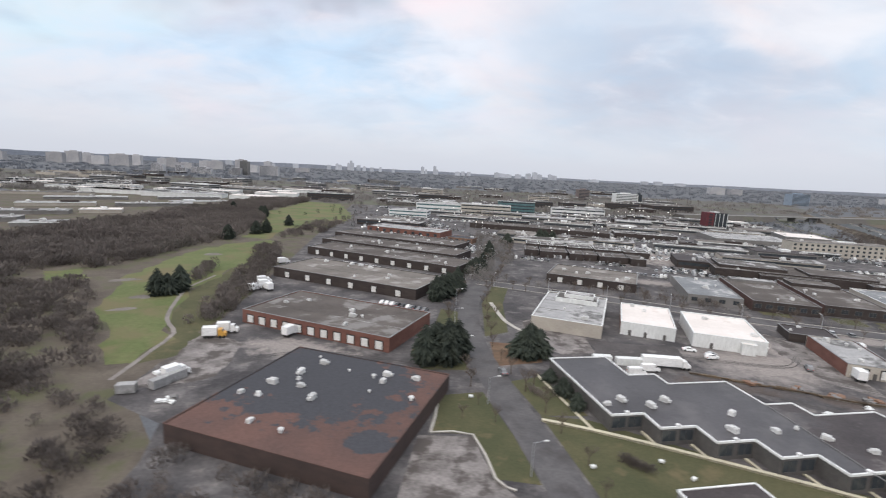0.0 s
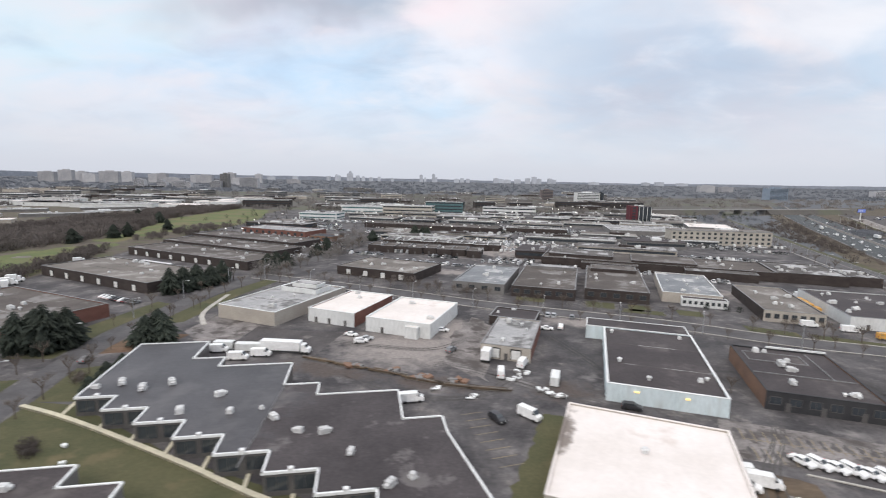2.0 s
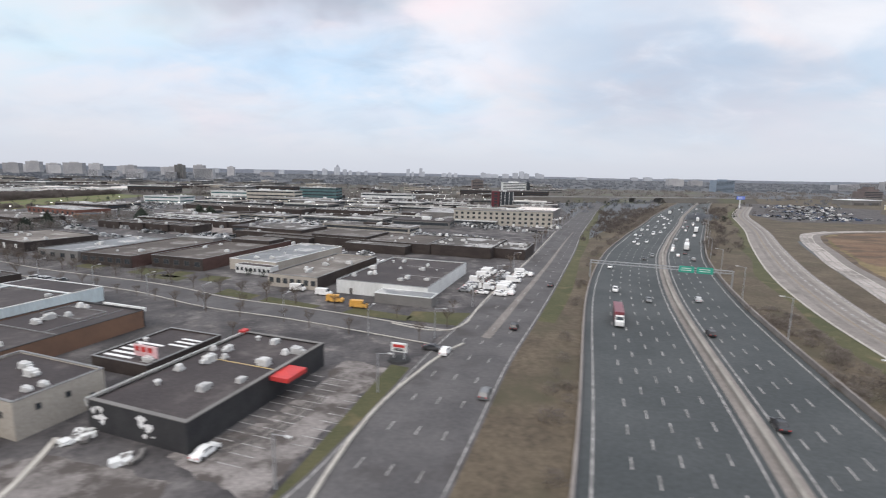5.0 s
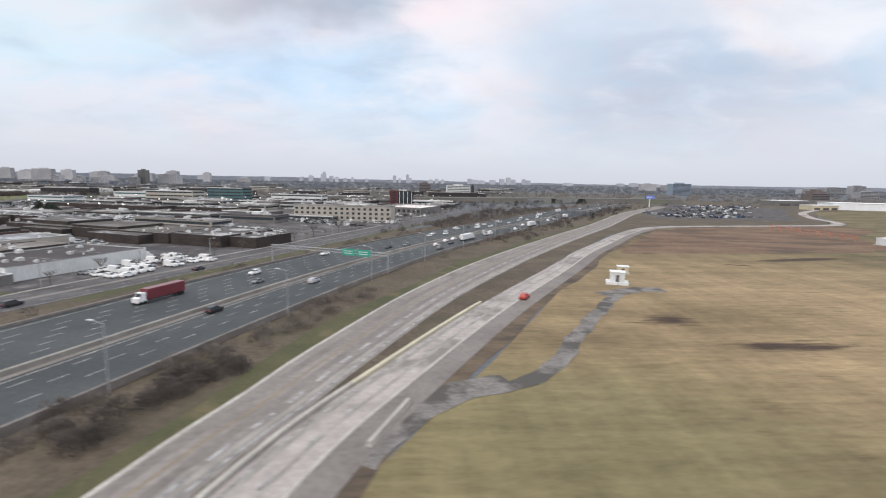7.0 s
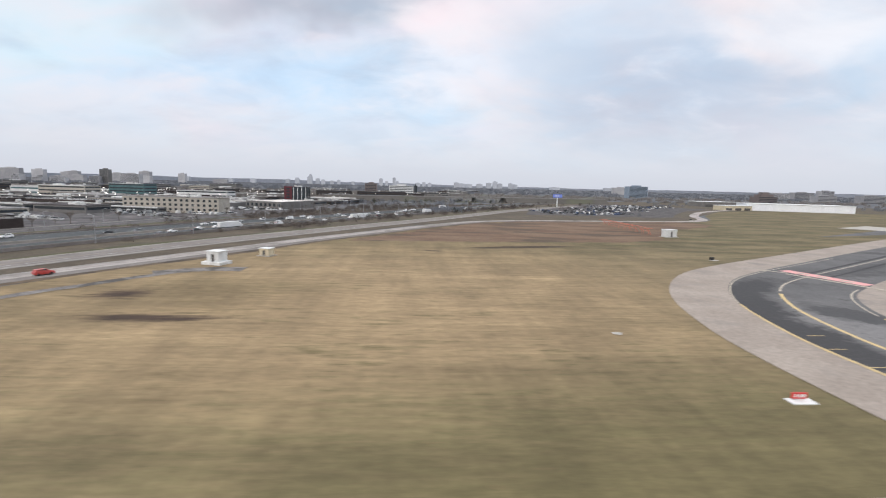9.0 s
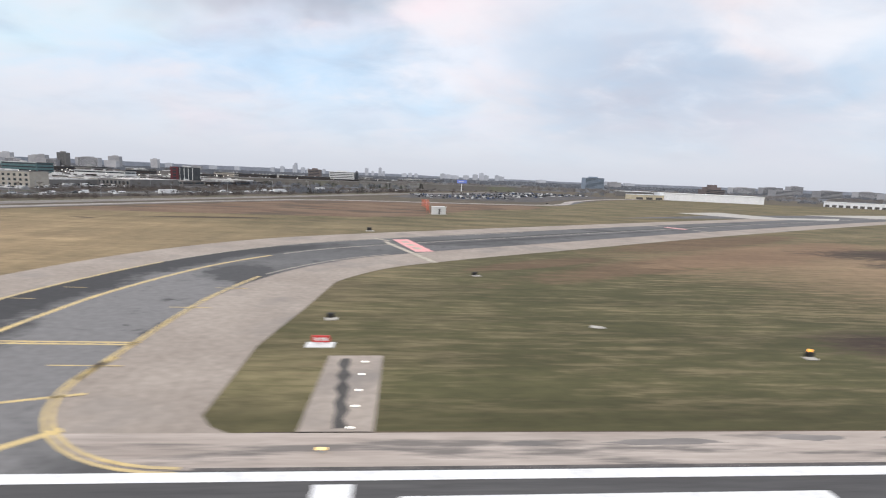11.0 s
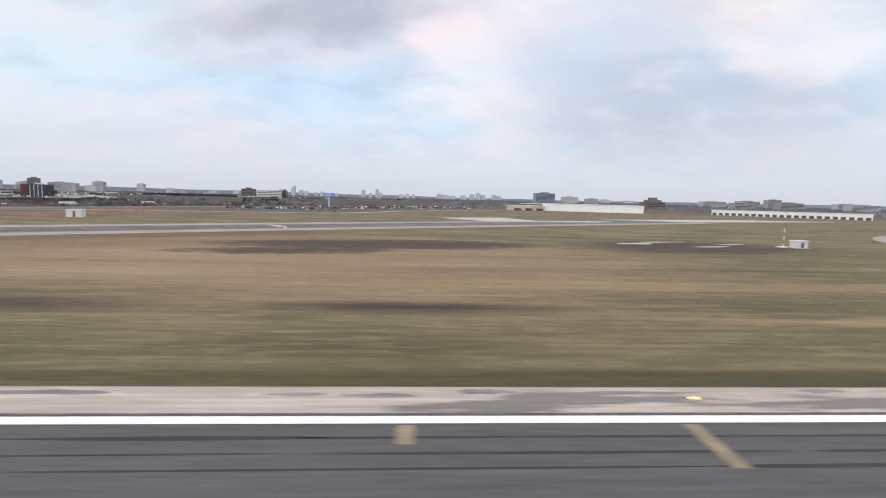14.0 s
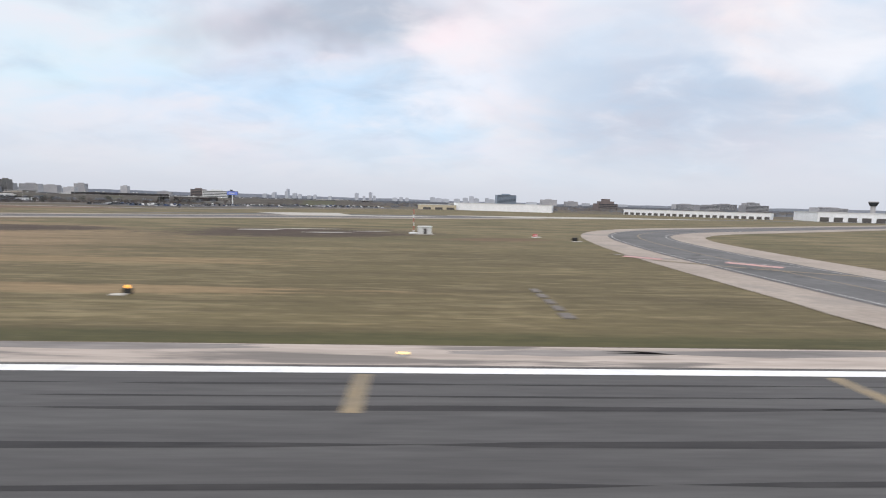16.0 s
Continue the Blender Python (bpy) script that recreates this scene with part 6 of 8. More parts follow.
def streaks(bm):
    rng = random.Random(8)
    for y, w in ((16.1, 0.17), (15.05, 0.11), (14.15, 0.24), (11.95, 0.24), (10.1, 0.22), (8.6, 0.2), (6.0, 0.4), (3.0, 0.5)):
        x = 455.0
        while x < 760:
            n = rng.uniform(8, 30) * (0.7 if w < 0.2 else 1)
            ww = w * rng.uniform(0.35, 1.1)
            a = [bm.verts.new((x + n * f, y + s * ww * (1 - (2 * f - 1) ** 4) * 0.9 + rng.uniform(-0.03, 0.03), 0.0835)) for f, s in ((0, 0), (0.15, -1), (0.5, -1), (0.85, -1), (1, 0), (0.85, 0.7), (0.5, 0.8), (0.15, 0.7))]
            bm.faces.new(a)
            x += n + rng.uniform(-2.5, 1.5)
tagged(paint("rubber_streaks", M["rubber"], "dark rubber streaks along the touchdown zone", streaks), "dark rubber streaks along the touchdown zone", "marking", kind="stuff")

# the second taxiway
TX = spline([(628, 6), (628, 30), (629, 56), (631.5, 78), (636, 97), (645, 113), (663, 129), (704, 152), (790, 200), (900, 260)], 2.5)
bm = bmesh.new()
ribbon(bm, TX, lambda s: -11.8 - 4 * max(0, s - 0.3), 13.5, 0.062)
tagged(part("taxiway_shoulder_east", bm, M["concrete"]), "pale concrete shoulder of the second taxiway", "shoulder", kind="structure")
bm = bmesh.new()
ribbon(bm, TX, -6.2, 6.6, 0.084)
tagged(part("taxiway_east", bm, M["taxi"]), "dark asphalt taxiway bending away from the runway", "taxiway", kind="structure")
def twlines(bm):
    ribbon(bm, TX, -0.14, 0.14, 0.094)
    for a, b in (((618.5, 56), (626, 50)), ((626.4, 49.6), (634.6, 45))):
        ribbon(bm, [Vector((*a, 0)), Vector((*b, 0))], -0.3, 0.3, 0.095)
paint("taxiway_east_lines", M["tanpaint"], "faded lines on the second taxiway", twlines)
def twwhite(bm):
    for s in (-5.4, 5.7):
        ribbon(bm, TX, s - 0.12, s + 0.12, 0.093)
    for a, b in (((615.6, 62.4), (622, 57.2)), ((625.4, 58.2), (633.4, 51.6))):
        ribbon(bm, [Vector((*a, 0)), Vector((*b, 0))], -0.2, 0.2, 0.0945)
paint("taxiway_east_white", M["wornwhite"], "worn white lines on the second taxiway", twwhite)
def tw2red(bm):
    for a, b in (((616.5, 60), (620, 57)), ((627, 55), (631, 51))):
        ribbon(bm, [Vector((*a, 0)), Vector((*b, 0))], -0.9, 0.9, 0.096)
paint("taxiway_east_red", M["wornred"], "faded red marks on the second taxiway", tw2red)
sheet("shoulder_fillet", [(616.2, 20.4), (615.8, 28), (617, 38), (640, 38), (641, 26), (646, 20.4)], 0.064, M["concrete"], "concrete corner between taxiway and runway", "shoulder")

# distant aprons
sheet("far_apron", [(520, 205), (552, 222), (562, 195), (600, 205), (585, 190), (540, 182)], 0.09, M["kerb"], "pale concrete apron beyond the taxiway", "apron")
sheet("far_taxiway", [(470, 160), (540, 200), (700, 262), (900, 300), (900, 290), (700, 250), (560, 190)], 0.07, M["taxi"], "dark far taxiway across the field", "taxiway")
sheet("far_apron", [(600, 225), (700, 262), (760, 262), (640, 214)], 0.088, M["kerb"], "pale strip of far apron", "apron")

# bare ground and patches
for i, (cx, cy, rx, ry) in enumerate(((558, 96, 4, 1.6), (566, 101, 6, 1.0), (572, 92, 5, 0.9), (580, 98, 4, 0.8))):
    blob("concrete_patch", cx, cy, rx, ry, 0.075 + 0.002 * i, M["kerb"], "pale broken concrete patch in the earth", "slab", 0.3, seed=40 + i)
sheet("light_pad", [(393.4, 20.4), (396.9, 20.4), (396.9, 30.1), (393.4, 30.0)], 0.06, M["concrete"], "concrete pad carrying a row of lights", "pad")


def pad_stain(bm):
    line = [Vector((395.3 - 0.08 * k, 21.0 + 0.85 * k, 0)) for k in range(11)]
    ribbon(bm, line, lambda s: -0.30 - 0.14 * math.sin(s * 29), lambda s: 0.28 + 0.16 * math.sin(s * 37 + 1), 0.066)
paint("pad_stain", M["trackmark"], "dark stain along the row of lights", pad_stain)


def slab_row(x, y0, n, label, tone="kerb"):
    e = thing("slab_row", label, "slab", pose(x, y0, 0.02))
    for k in range(n):
        w = 0.46 if k else 0.62
        bm = bmesh.new()
        box(bm, -w, w * 0.3, k * 1.95, k * 1.95 + 1.3, -0.05, 0.09)
        bevelled(bm, 0.03)
        part("slab", bm, M[tone], e)
    return e


slab_row(479.8, 26.2, 5, "row of stained concrete slabs sunk in the grass", "concrete")
slab_row(598.7, 26.0, 5, "row of dirty slabs sunk in the grass", "tanroof")


def field_box(x, y, turn, label, size=1.0, tone="black"):
    """A dark equipment box on a pale base plate."""
    e = thing("equipment_box", label, "box", pose(x, y, 0.02, 0, 0, turn) @ Matrix.Scale(size, 4), "equipment boxes")
    bm = bmesh.new()
    box(bm, -0.55, 0.75, -0.75, 0.1, 0, 0.08)
    part("base_plate", bm, M["kerb"], e)
    bm = bmesh.new()
    box(bm, -0.35, 0.4, -0.1, 0.3, 0.08, 0.55)
    bevelled(bm, 0.04)
    b = part("case", bm, M[tone], e)
    bm = bmesh.new()
    for px in (-0.25, 0.3):
        tube(bm, (px, 0.1, 0), (px, 0.1, 0.1), 0.04, 0.04)
    part("leg", bm, M["galv"], e)


for x, y, t in ((392.2, 38.2, 10), (406.8, 56.6, 20), (390.6, 100.1, 10), (471, 240, 0), (617.6, 83, 10)):
    field_box(x, y, t, "dark equipment box on a pale plate in the grass", 0.8 if y < 60 else 1.3)


for x, y in ((427.6, 30.8), (570.9, 31.2)):
    e = thing("guard_light", "small orange guard light beside a pale plate", "light", pose(x, y, 0.02), "guard lights")
    bm = bmesh.new()
    box(bm, -0.75, 0.15, -0.75, -0.2, 0, 0.07)
    bevelled(bm, 0.02)
    part("base_plate", bm, M["kerb"], e)
    bm = bmesh.new()
    box(bm, -0.26, 0.26, -0.16, 0.16, 0, 0.36)
    bevelled(bm, 0.03)
    part("case", bm, M["black"], e)
    bm = bmesh.new()
    bmesh.ops.create_uvsphere(bm, u_segments=12, v_segments=8, radius=0.14, matrix=Matrix.Translation((0, 0, 0.46)) @ Matrix.Diagonal((1.25, 0.8, 0.85, 1)))
    part("lens", bm, M["lamporange"], e)


def guard_sign(x, y, turn, label):
    e = thing("airfield_sign", label, "sign", pose(x, y, 0.02, 0, 0, turn), "airfield signs")
    bm = bmesh.new()
    box(bm, -0.95, 0.95, -0.75, 0.25, 0, 0.07)
    part("base_plate", bm, M["parapet"], e)
    bm = bmesh.new()
    box(bm, -0.6, 0.6, -0.07, 0.07, 0.15, 0.62)
    bevelled(bm, 0.03)
    p = part("panel", bm, M["red"], e)
    bm = bmesh.new()
    for px in (-0.3, 0.05, 0.32):
        box(bm, px - 0.1, px + 0.1, -0.085, -0.07, 0.28, 0.5)
    tagged(part("letter_bar", bm, M["parapet"], p), kind="stuff")
    for px in (-0.45, 0.45):
        bm = bmesh.new()
        tube(bm, (px, 0, 0), (px, 0, 0.2), 0.05, 0.05)
        part("leg", bm, M["galv"], e)


guard_sign(392.5, 32.2, 0, "red airfield sign with white bars on a pale base")
guard_sign(352.1, 31.5, 0, "red airfield sign with white bars on a pale base")
guard_sign(612.6, 92, 30, "small red airfield sign in the grass")


def runway_light(x, y, label, mt="lampwarm", s=1.0):
    e = thing("runway_light", label, "light", pose(x, y, 0.08) @ Matrix.Scale(s, 4), "runway lights")
    part("base", shared(("light_base",), lambda bm: tube(bm, (0, 0, 0), (0, 0, 0.12), 0.14, 0.1, 10), M["galv"]), None, e)
    part("lens", shared(("light_lens", mt), lambda bm: bevelled(box(bm, -0.20, 0.20, -0.09, 0.09, 0.10, 0.18) and bm, 0.03), M[mt]), None, e)


for k in range(9):
    runway_light(394.8 + 32.4 * k, 19.1, "small yellow-lensed runway edge light", "lampwarm", 0.95)
for y in (28.8, 26.9, 24.8, 23.0, 20.9):
    runway_light(395.8, y, "white approach light on a concrete pad", "lampwhite", 0.6)


def hut(x, y, w, d, h, turn, label, base=True, mt="whitewall"):
    e = thing("equipment_hut", label, "hut", pose(x, y, 0.05, 0, 0, turn))
    bm = bmesh.new()
    box(bm, -w / 2, w / 2, -d / 2, d / 2, 0.12, h)
    bevelled(bm, 0.05)
    part("body", bm, M[mt], e)
    bm = bmesh.new()
    box(bm, -w / 2 - 0.12, w / 2 + 0.12, -d / 2 - 0.12, d / 2 + 0.12, h, h + 0.12)
    part("roof", bm, M["parapet"], e)
    bm = bmesh.new()
    box(bm, -w / 2 - 0.4, w / 2 + 0.4, -d / 2 - 0.4, d / 2 + 0.4, 0, 0.12)
    part("base", bm, M["kerb"], e)
    bm = bmesh.new()
    box(bm, -0.3, 0.3, -d / 2 - 0.03, -d / 2, 0.15, h * 0.8)
    part("door", bm, M["frame"], e)
    return e


e = hut(288.5, 87.2, 2.6, 2.2, 2.3, -20, "white equipment hut on a concrete plinth by a gravel track")
bm = bmesh.new()
prism(bm, [(-2.0, -1.7), (2.0, -1.7), (2.0, 1.4), (-2.0, 1.4)], 0.0, 0.5)
part("plinth", bm, M["parapet"], e)
hut(294.2, 97.5, 2.2, 1.8, 1.5, -20, "low tan equipment hut beside the track", mt="creamwall")
hut(408.6, 150.0, 4.2, 2.4, 2.4, 10, "white equipment shelter standing alone in the grass")
hut(590.8, 92.6, 2.6, 1.8, 1.5, 5, "white equipment shelter beside a striped mast", mt="whitewall")
e = thing("striped_mast", "thin red and white mast on bare earth", "mast", pose(588.6, 94.0, 0))
for k in range(6):
    bm = bmesh.new()
    tube(bm, (0, 0, k * 0.8), (0, 0, k * 0.8 + 0.8), 0.06, 0.06, 8)
    part("section", bm, M["red" if k % 2 else "parapet"], e)
bm = bmesh.new()
box(bm, -0.9, 0.9, -0.7, 0.7, 0, 0.3)
part("footing", bm, M["parapet"], e)

for x, y in ((345.3, 47.2), (414.2, 36.8)):
    blob("cover_plate", x, y, 0.6, 0.42, 0.07, M["kerb"], "pale concrete cover plate in the grass", "plate", seed=int(x))

# the orange aerial row
e = thing("aerial_array", "orange lattice aerial array standing across the field", "aerial", pose(405.2, 157, 0, 0, 0, 88))
for k in range(9):
    bm = bmesh.new()
    tube(bm, (k * 5.2, 0, 0), (k * 5.2, 0, 2.3), 0.06, 0.05, 6)
    tube(bm, (k * 5.2, 0, 1.5), (k * 5.2 + 0.0, 1.6, 2.2), 0.05, 0.05, 5)
    tube(bm, (k * 5.2, -1.0, 0), (k * 5.2, 0, 1.6), 0.05, 0.05, 5)
    box(bm, k * 5.2 - 0.12, k * 5.2 + 0.12, -1.2, 1.9, 2.2, 2.32)
    part("mast", bm, M["orange"], e)
for z in (1.2, 2.3):
    bm = bmesh.new()
    box(bm, -0.5, 42.5, -0.06, 0.06, z, z + 0.08)
    part("rail", bm, M["orange"], e)

bm = bmesh.new()
for x0, x1 in ((391.5, 616.2), (646, 1300)):
    box(bm, x0, x1, 20.5, 20.72, 0.0, 0.06)
tagged(part("shoulder_drain", bm, M["dirt"]), "dark earth edge between the shoulder and the grass", "edge", kind="structure")

# ---- vehicles ----


def car_shape(bm, profile, w, inset):
    """A body from a side outline: sills straight, the upper part drawn in."""
    rows = []
    for s in (-1, 1):
        rows.append([bm.verts.new((x, s * (w / 2 - (inset if z > 0.52 else 0.0)), z)) for x, z in profile])
    for i in range(len(profile)):
        j = (i + 1) % len(profile)
        bm.faces.new((rows[0][i], rows[0][j], rows[1][j], rows[1][i]))
    bm.faces.new(rows[0][::-1])
    bm.faces.new(rows[1])


CAR_N = {}
SALOON = [(-1.25, 0.14), (-1.28, 0.42), (-1.15, 0.52), (-0.72, 0.55), (-0.45, 0.80), (0.25, 0.82), (0.62, 0.55), (1.2, 0.46), (1.28, 0.36), (1.27, 0.14)]
ESTATE = [(-1.27, 0.16), (-1.3, 0.5), (-1.2, 0.62), (-1.05, 0.92), (0.2, 0.95), (0.62, 0.62), (1.22, 0.55), (1.3, 0.42), (1.28, 0.16)]
VAN = [(-1.6, 0.2), (-1.62, 0.7), (-1.58, 1.35), (0.75, 1.38), (1.15, 0.85), (1.55, 0.75), (1.62, 0.5), (1.6, 0.2)]


def car(kind, paint_, label):
    """A vehicle made once, to be copied: body, glass, wheels, lamps."""
    prof, w = {"saloon": (SALOON, 1.0), "estate": (ESTATE, 1.06), "van": (VAN, 1.15)}[kind]
    e = thing(kind if kind == "van" else "car", label, "van" if kind == "van" else "car", pose(0, 0, -50), "parked vehicles")
    bm = bmesh.new()
    car_shape(bm, prof, w, 0.1)
    bevelled(bm, 0.03)
    part("body", bm, paint_, e)
    if kind == "van":
        g = [(0.72, 0.88), (0.78, 1.25), (1.08, 0.88)]
        sc = (1.165, 0.1)
        front = [(0.80, 1.32), (1.17, 0.88)]
    elif kind == "saloon":
        g = [(-0.62, 0.57), (-0.42, 0.76), (0.22, 0.77), (0.5, 0.57)]
        front = [(0.29, 0.81), (0.6, 0.58)]
    else:
        g = [(-1.05, 0.64), (-0.98, 0.88), (0.16, 0.9), (0.5, 0.64)]
        front = [(0.25, 0.93), (0.6, 0.65)]
    bm = bmesh.new()
    for s in (-1, 1):
        bm.faces.new([bm.verts.new((x, s * (w / 2 - 0.085), z)) for x, z in g])
    (xa, za), (xb, zb) = front
    v = [bm.verts.new((x + 0.025, y, z + 0.02)) for x, z, y in ((xa, za, -w * 0.36), (xb, zb, -w * 0.38), (xb, zb, w * 0.38), (xa, za, w * 0.36))]
    bm.faces.new(v)
    part("glass", bm, M["glass"], e)
    for x in (-0.78, 0.8) if kind != "van" else (-1.0, 1.05):
        for s in (-1, 1):
            part("wheel", shared(("wheel",), lambda bm: tube(bm, (0, -0.06, 0), (0, 0.06, 0), 0.19, 0.19, 10), M["tyre"]), None, e, m=pose(x, s * (w / 2 - 0.04), 0.19))
    for s in (-1, 1):
        part("headlamp", shared(("headlamp",), lambda bm: box(bm, -0.02, 0.03, -0.1, 0.1, -0.05, 0.05), M["parapet"]), None, e, m=pose(1.27 if kind != "van" else 1.6, s * 0.33, 0.38 if kind != "van" else 0.6))
        part("tail_lamp", shared(("tail_lamp",), lambda bm: box(bm, -0.03, 0.02, -0.08, 0.08, -0.06, 0.06), M["red"]), None, e, m=pose(-1.27 if kind != "van" else -1.61, s * 0.36, 0.44 if kind != "van" else 0.7))
    return e


def lorry(label, trailer, cab, length, name="lorry", group=""):
    """A lorry made once: trailer box with frame, cab with glass, wheels."""
    e = thing(name, label, "truck", pose(0, 0, -50), group)
    x = length / 2
    bm = bmesh.new()
    box(bm, -x, x - 1.6, -0.72, 0.72, 0.55, 2.15)
    bevelled(bm, 0.03)
    part("cargo_box", bm, trailer, e)
    bm = bmesh.new()
    box(bm, -x, x - 0.2, -0.4, 0.4, 0.36, 0.55)
    part("chassis", bm, M["black"], e)
    bm = bmesh.new()
    prof = [(x - 1.45, 0.3), (x - 1.45, 1.7), (x - 0.75, 1.72), (x - 0.55, 1.1), (x, 1.0), (x, 0.3)]
    car_shape(bm, prof, 1.36, 0.04)
    bevelled(bm, 0.04)
    part("cab", bm, cab, e)
    bm = bmesh.new()
    v = [bm.verts.new(p) for p in ((x - 0.71, -0.55, 1.62), (x - 0.54, -0.55, 1.12), (x - 0.54, 0.55, 1.12), (x - 0.71, 0.55, 1.62))]
    bm.faces.new(v)
    part("windscreen", bm, M["glass"], e)
    for px in (-x + 0.5, -x + 1.1, x - 1.1, x - 0.35) if length > 4 else (-x + 0.6, x - 0.6):
        for s in (-1, 1):
            part("wheel", shared(("lorry_wheel",), lambda bm: tube(bm, (0, -0.09, 0), (0, 0.09, 0), 0.27, 0.27, 10), M["tyre"]), None, e, m=pose(px, s * 0.6, 0.27))
    return e


def carpaint(name, c):
    return mat(name, c, tuple(v * 0.92 for v in c), 0.6, 3.0, 0.3, bump=0.0, spec=0.6)


PAINT = {n: carpaint(n + "_car_paint", c) for n, c in dict(white=(0.78, 0.78, 0.77), silver=(0.42, 0.43, 0.44), grey=(0.16, 0.165, 0.17), black=(0.025, 0.025, 0.028), red=(0.40, 0.04, 0.03), blue=(0.06, 0.09, 0.17), maroon=(0.17, 0.035, 0.045)).items()}
CARS = {}
for nm in ("white", "silver", "grey", "black", "red", "blue"):
    for kd in ("saloon", "estate"):
        CARS[nm, kd] = car(kd, PAINT[nm], nm + (" saloon car" if kd == "saloon" else " estate car") + " on the asphalt")
CARS["white", "van"] = car("van", PAINT["white"], "white delivery van parked on the asphalt")
CARS["yellow", "van"] = car("van", M["yellowcar"], "yellow bus parked at the depot")
LORRY = {"white": lorry("white articulated lorry parked by the sheds", PAINT["white"], PAINT["white"], 8.5), "maroon": lorry("maroon lorry with white cab on the motorway", PAINT["maroon"], PAINT["white"], 8.5),
         "small": lorry("small white box truck standing in a yard", PAINT["white"], PAINT["white"], 3.9, "box_truck"), "yellow": lorry("yellow box truck standing in a yard", PAINT["white"], M["yellowcar"], 4.2, "box_truck")}


def put(what, x, y, turn, z=0.05):
    return copy_thing(what, pose(x, y, z, 0, 0, turn))


rng = random.Random(21)
C = lambda n, k="saloon": CARS.get((n, k), CARS["white", "van"])
# by the sheds and workshops
put(LORRY["white"], 47.5, 78.6, -8)
for x, y, t in ((40.6, 75.5, 0), (43.8, 77, 0), (36, 79, 5)):
    put(C("white", "van"), x, y, t)
put(LORRY["small"], 81.6, 75.2, 70)
for x, y, t in ((82.8, 68.6, 80), (87, 72.4, 62)):
    put(C("white", "van"), x, y, t)
for x, y, t, c, k in ((57.3, 87.3, -20, "white", "saloon"), (59.6, 83.5, 10, "white", "estate"), (60.4, 85, 10, "silver", "saloon"), (74.8, 90, -15, "white", "saloon"), (75.8, 79, 60, "grey", "estate"),
                      (69.2, 60.3, 8, "white", "van"), (80, 55, -60, "black", "estate"), (84.2, 55.6, -50, "white", "van"),
                      (96, 91, -20, "white", "saloon"), (98.4, 57.6, -20, "black", "estate"), (99.2, 92, 70, "white", "estate")):
    put(C(c, k), x, y, t)
# the row of white vans behind the warehouse lot
for k in range(7):
    put(C("white", "estate" if k % 2 else "saloon"), 111.6 + k * 1.35, 45.2 - k * 0.6, -70 + rng.uniform(-4, 4))
for x, y, t, k in ((122.6, 40.6, 75, "van"), (125.4, 38.6, 72, "estate"), (127.0, 37.9, 72, "estate"), (128.6, 37.3, 72, "saloon"), (130.3, 36.7, 72, "estate"), (126.2, 35.2, 72, "saloon"), (128, 34.6, 72, "estate"),
                   (102.9, 44.6, -20, "van"), (103.6, 43.2, -20, "van"), (102.6, 41.2, -30, "estate"), (104.6, 41.6, -22, "van"), (132.2, 36, 70, "van"), (124.4, 36, 70, "estate"), (123, 38, 72, "estate")):
    put(C("white", k), x, y, t)
put(C("white", "saloon"), 159.4, 37.2, 70)
put(C("black", "estate"), 152.2, 57.5, 70)
for x, y, t in ((161.8, 84.6, -15), (166.6, 81, -15), (164.2, 104, 70), (165.4, 107.5, 70), (167.2, 112.5, 70), (166.4, 110, 70)):
    put(C("yellow", "van"), x, y, t)
for x, y, t in ((158.8, 89.4, -20), (153, 93, -18)):
    put(C("white", "van"), x, y, t)
# the depot's car park by the avenue
for k in range(13):
    for j in range(3):
        if rng.random() < 0.85:
            put(C(rng.choice(("white", "white", "white", "silver", "grey")), rng.choice(("estate", "van", "saloon"))), 186.2 + j * 3.4 + k * 0.72, 93 + k * 1.7 - j * 1.5, -22 + rng.uniform(-4, 4))
for k in range(12):
    put(C(rng.choice(("white", "silver", "white", "grey")), rng.choice(("estate", "van"))), 166 + k * 1.9, 120.8 - k * 0.72 + rng.uniform(-0.3, 0.3), 68)
# the west yard
put(LORRY["yellow"], -36.4, 89, 10)
put(LORRY["small"], -35, 91.8, 10)
put(LORRY["small"], -22.6, 91.3, 60)
put(LORRY["small"], -35.2, 71.5, 55)
for k in range(6):
    put(C("white", "van"), -21 + k * 2.2, 166 - k * 1.2 - 6, -29)
for x, y in ((-42, 160), (-40, 132), (-38.5, 128), (-40, 124), (-37, 125)):
    put(LORRY["small"], x, y, rng.uniform(0, 180))
for k in range(9):
    put(C(rng.choice(("white", "grey", "silver", "black")), "saloon"), -6 + k * 1.3, 115.5 - k * 0.7, 62)
# street and avenue
for x, y, t, c, k in ((203.6, 108.6, 66, "white", "estate"), (191.8, 69.8, 70, "black", "estate"), (184.2, 47.4, 70, "grey", "estate"), (178.9, 60.9, -20, "black", "saloon"), (180.6, 59.6, 70, "white", "estate"),
                      (195.6, 90.9, 66, "white", "estate"), (205.4, 98.1, 66, "black", "saloon"), (16.8, 75, 95, "grey", "saloon")):
    put(C(c, k), x, y, t, 0.08)
# motorway
def on_line(line, off, d):
    run = 0.0
    for i, (a, b) in enumerate(zip(line, line[1:])):
        L_ = (b - a).length
        if run + L_ >= d:
            n = across(line, i)
            p = a.lerp(b, (d - run) / L_) + n * off
            return p.x, p.y, math.degrees(math.atan2((b - a).y, (b - a).x))
        run += L_
    return line[-1].x, line[-1].y, 0


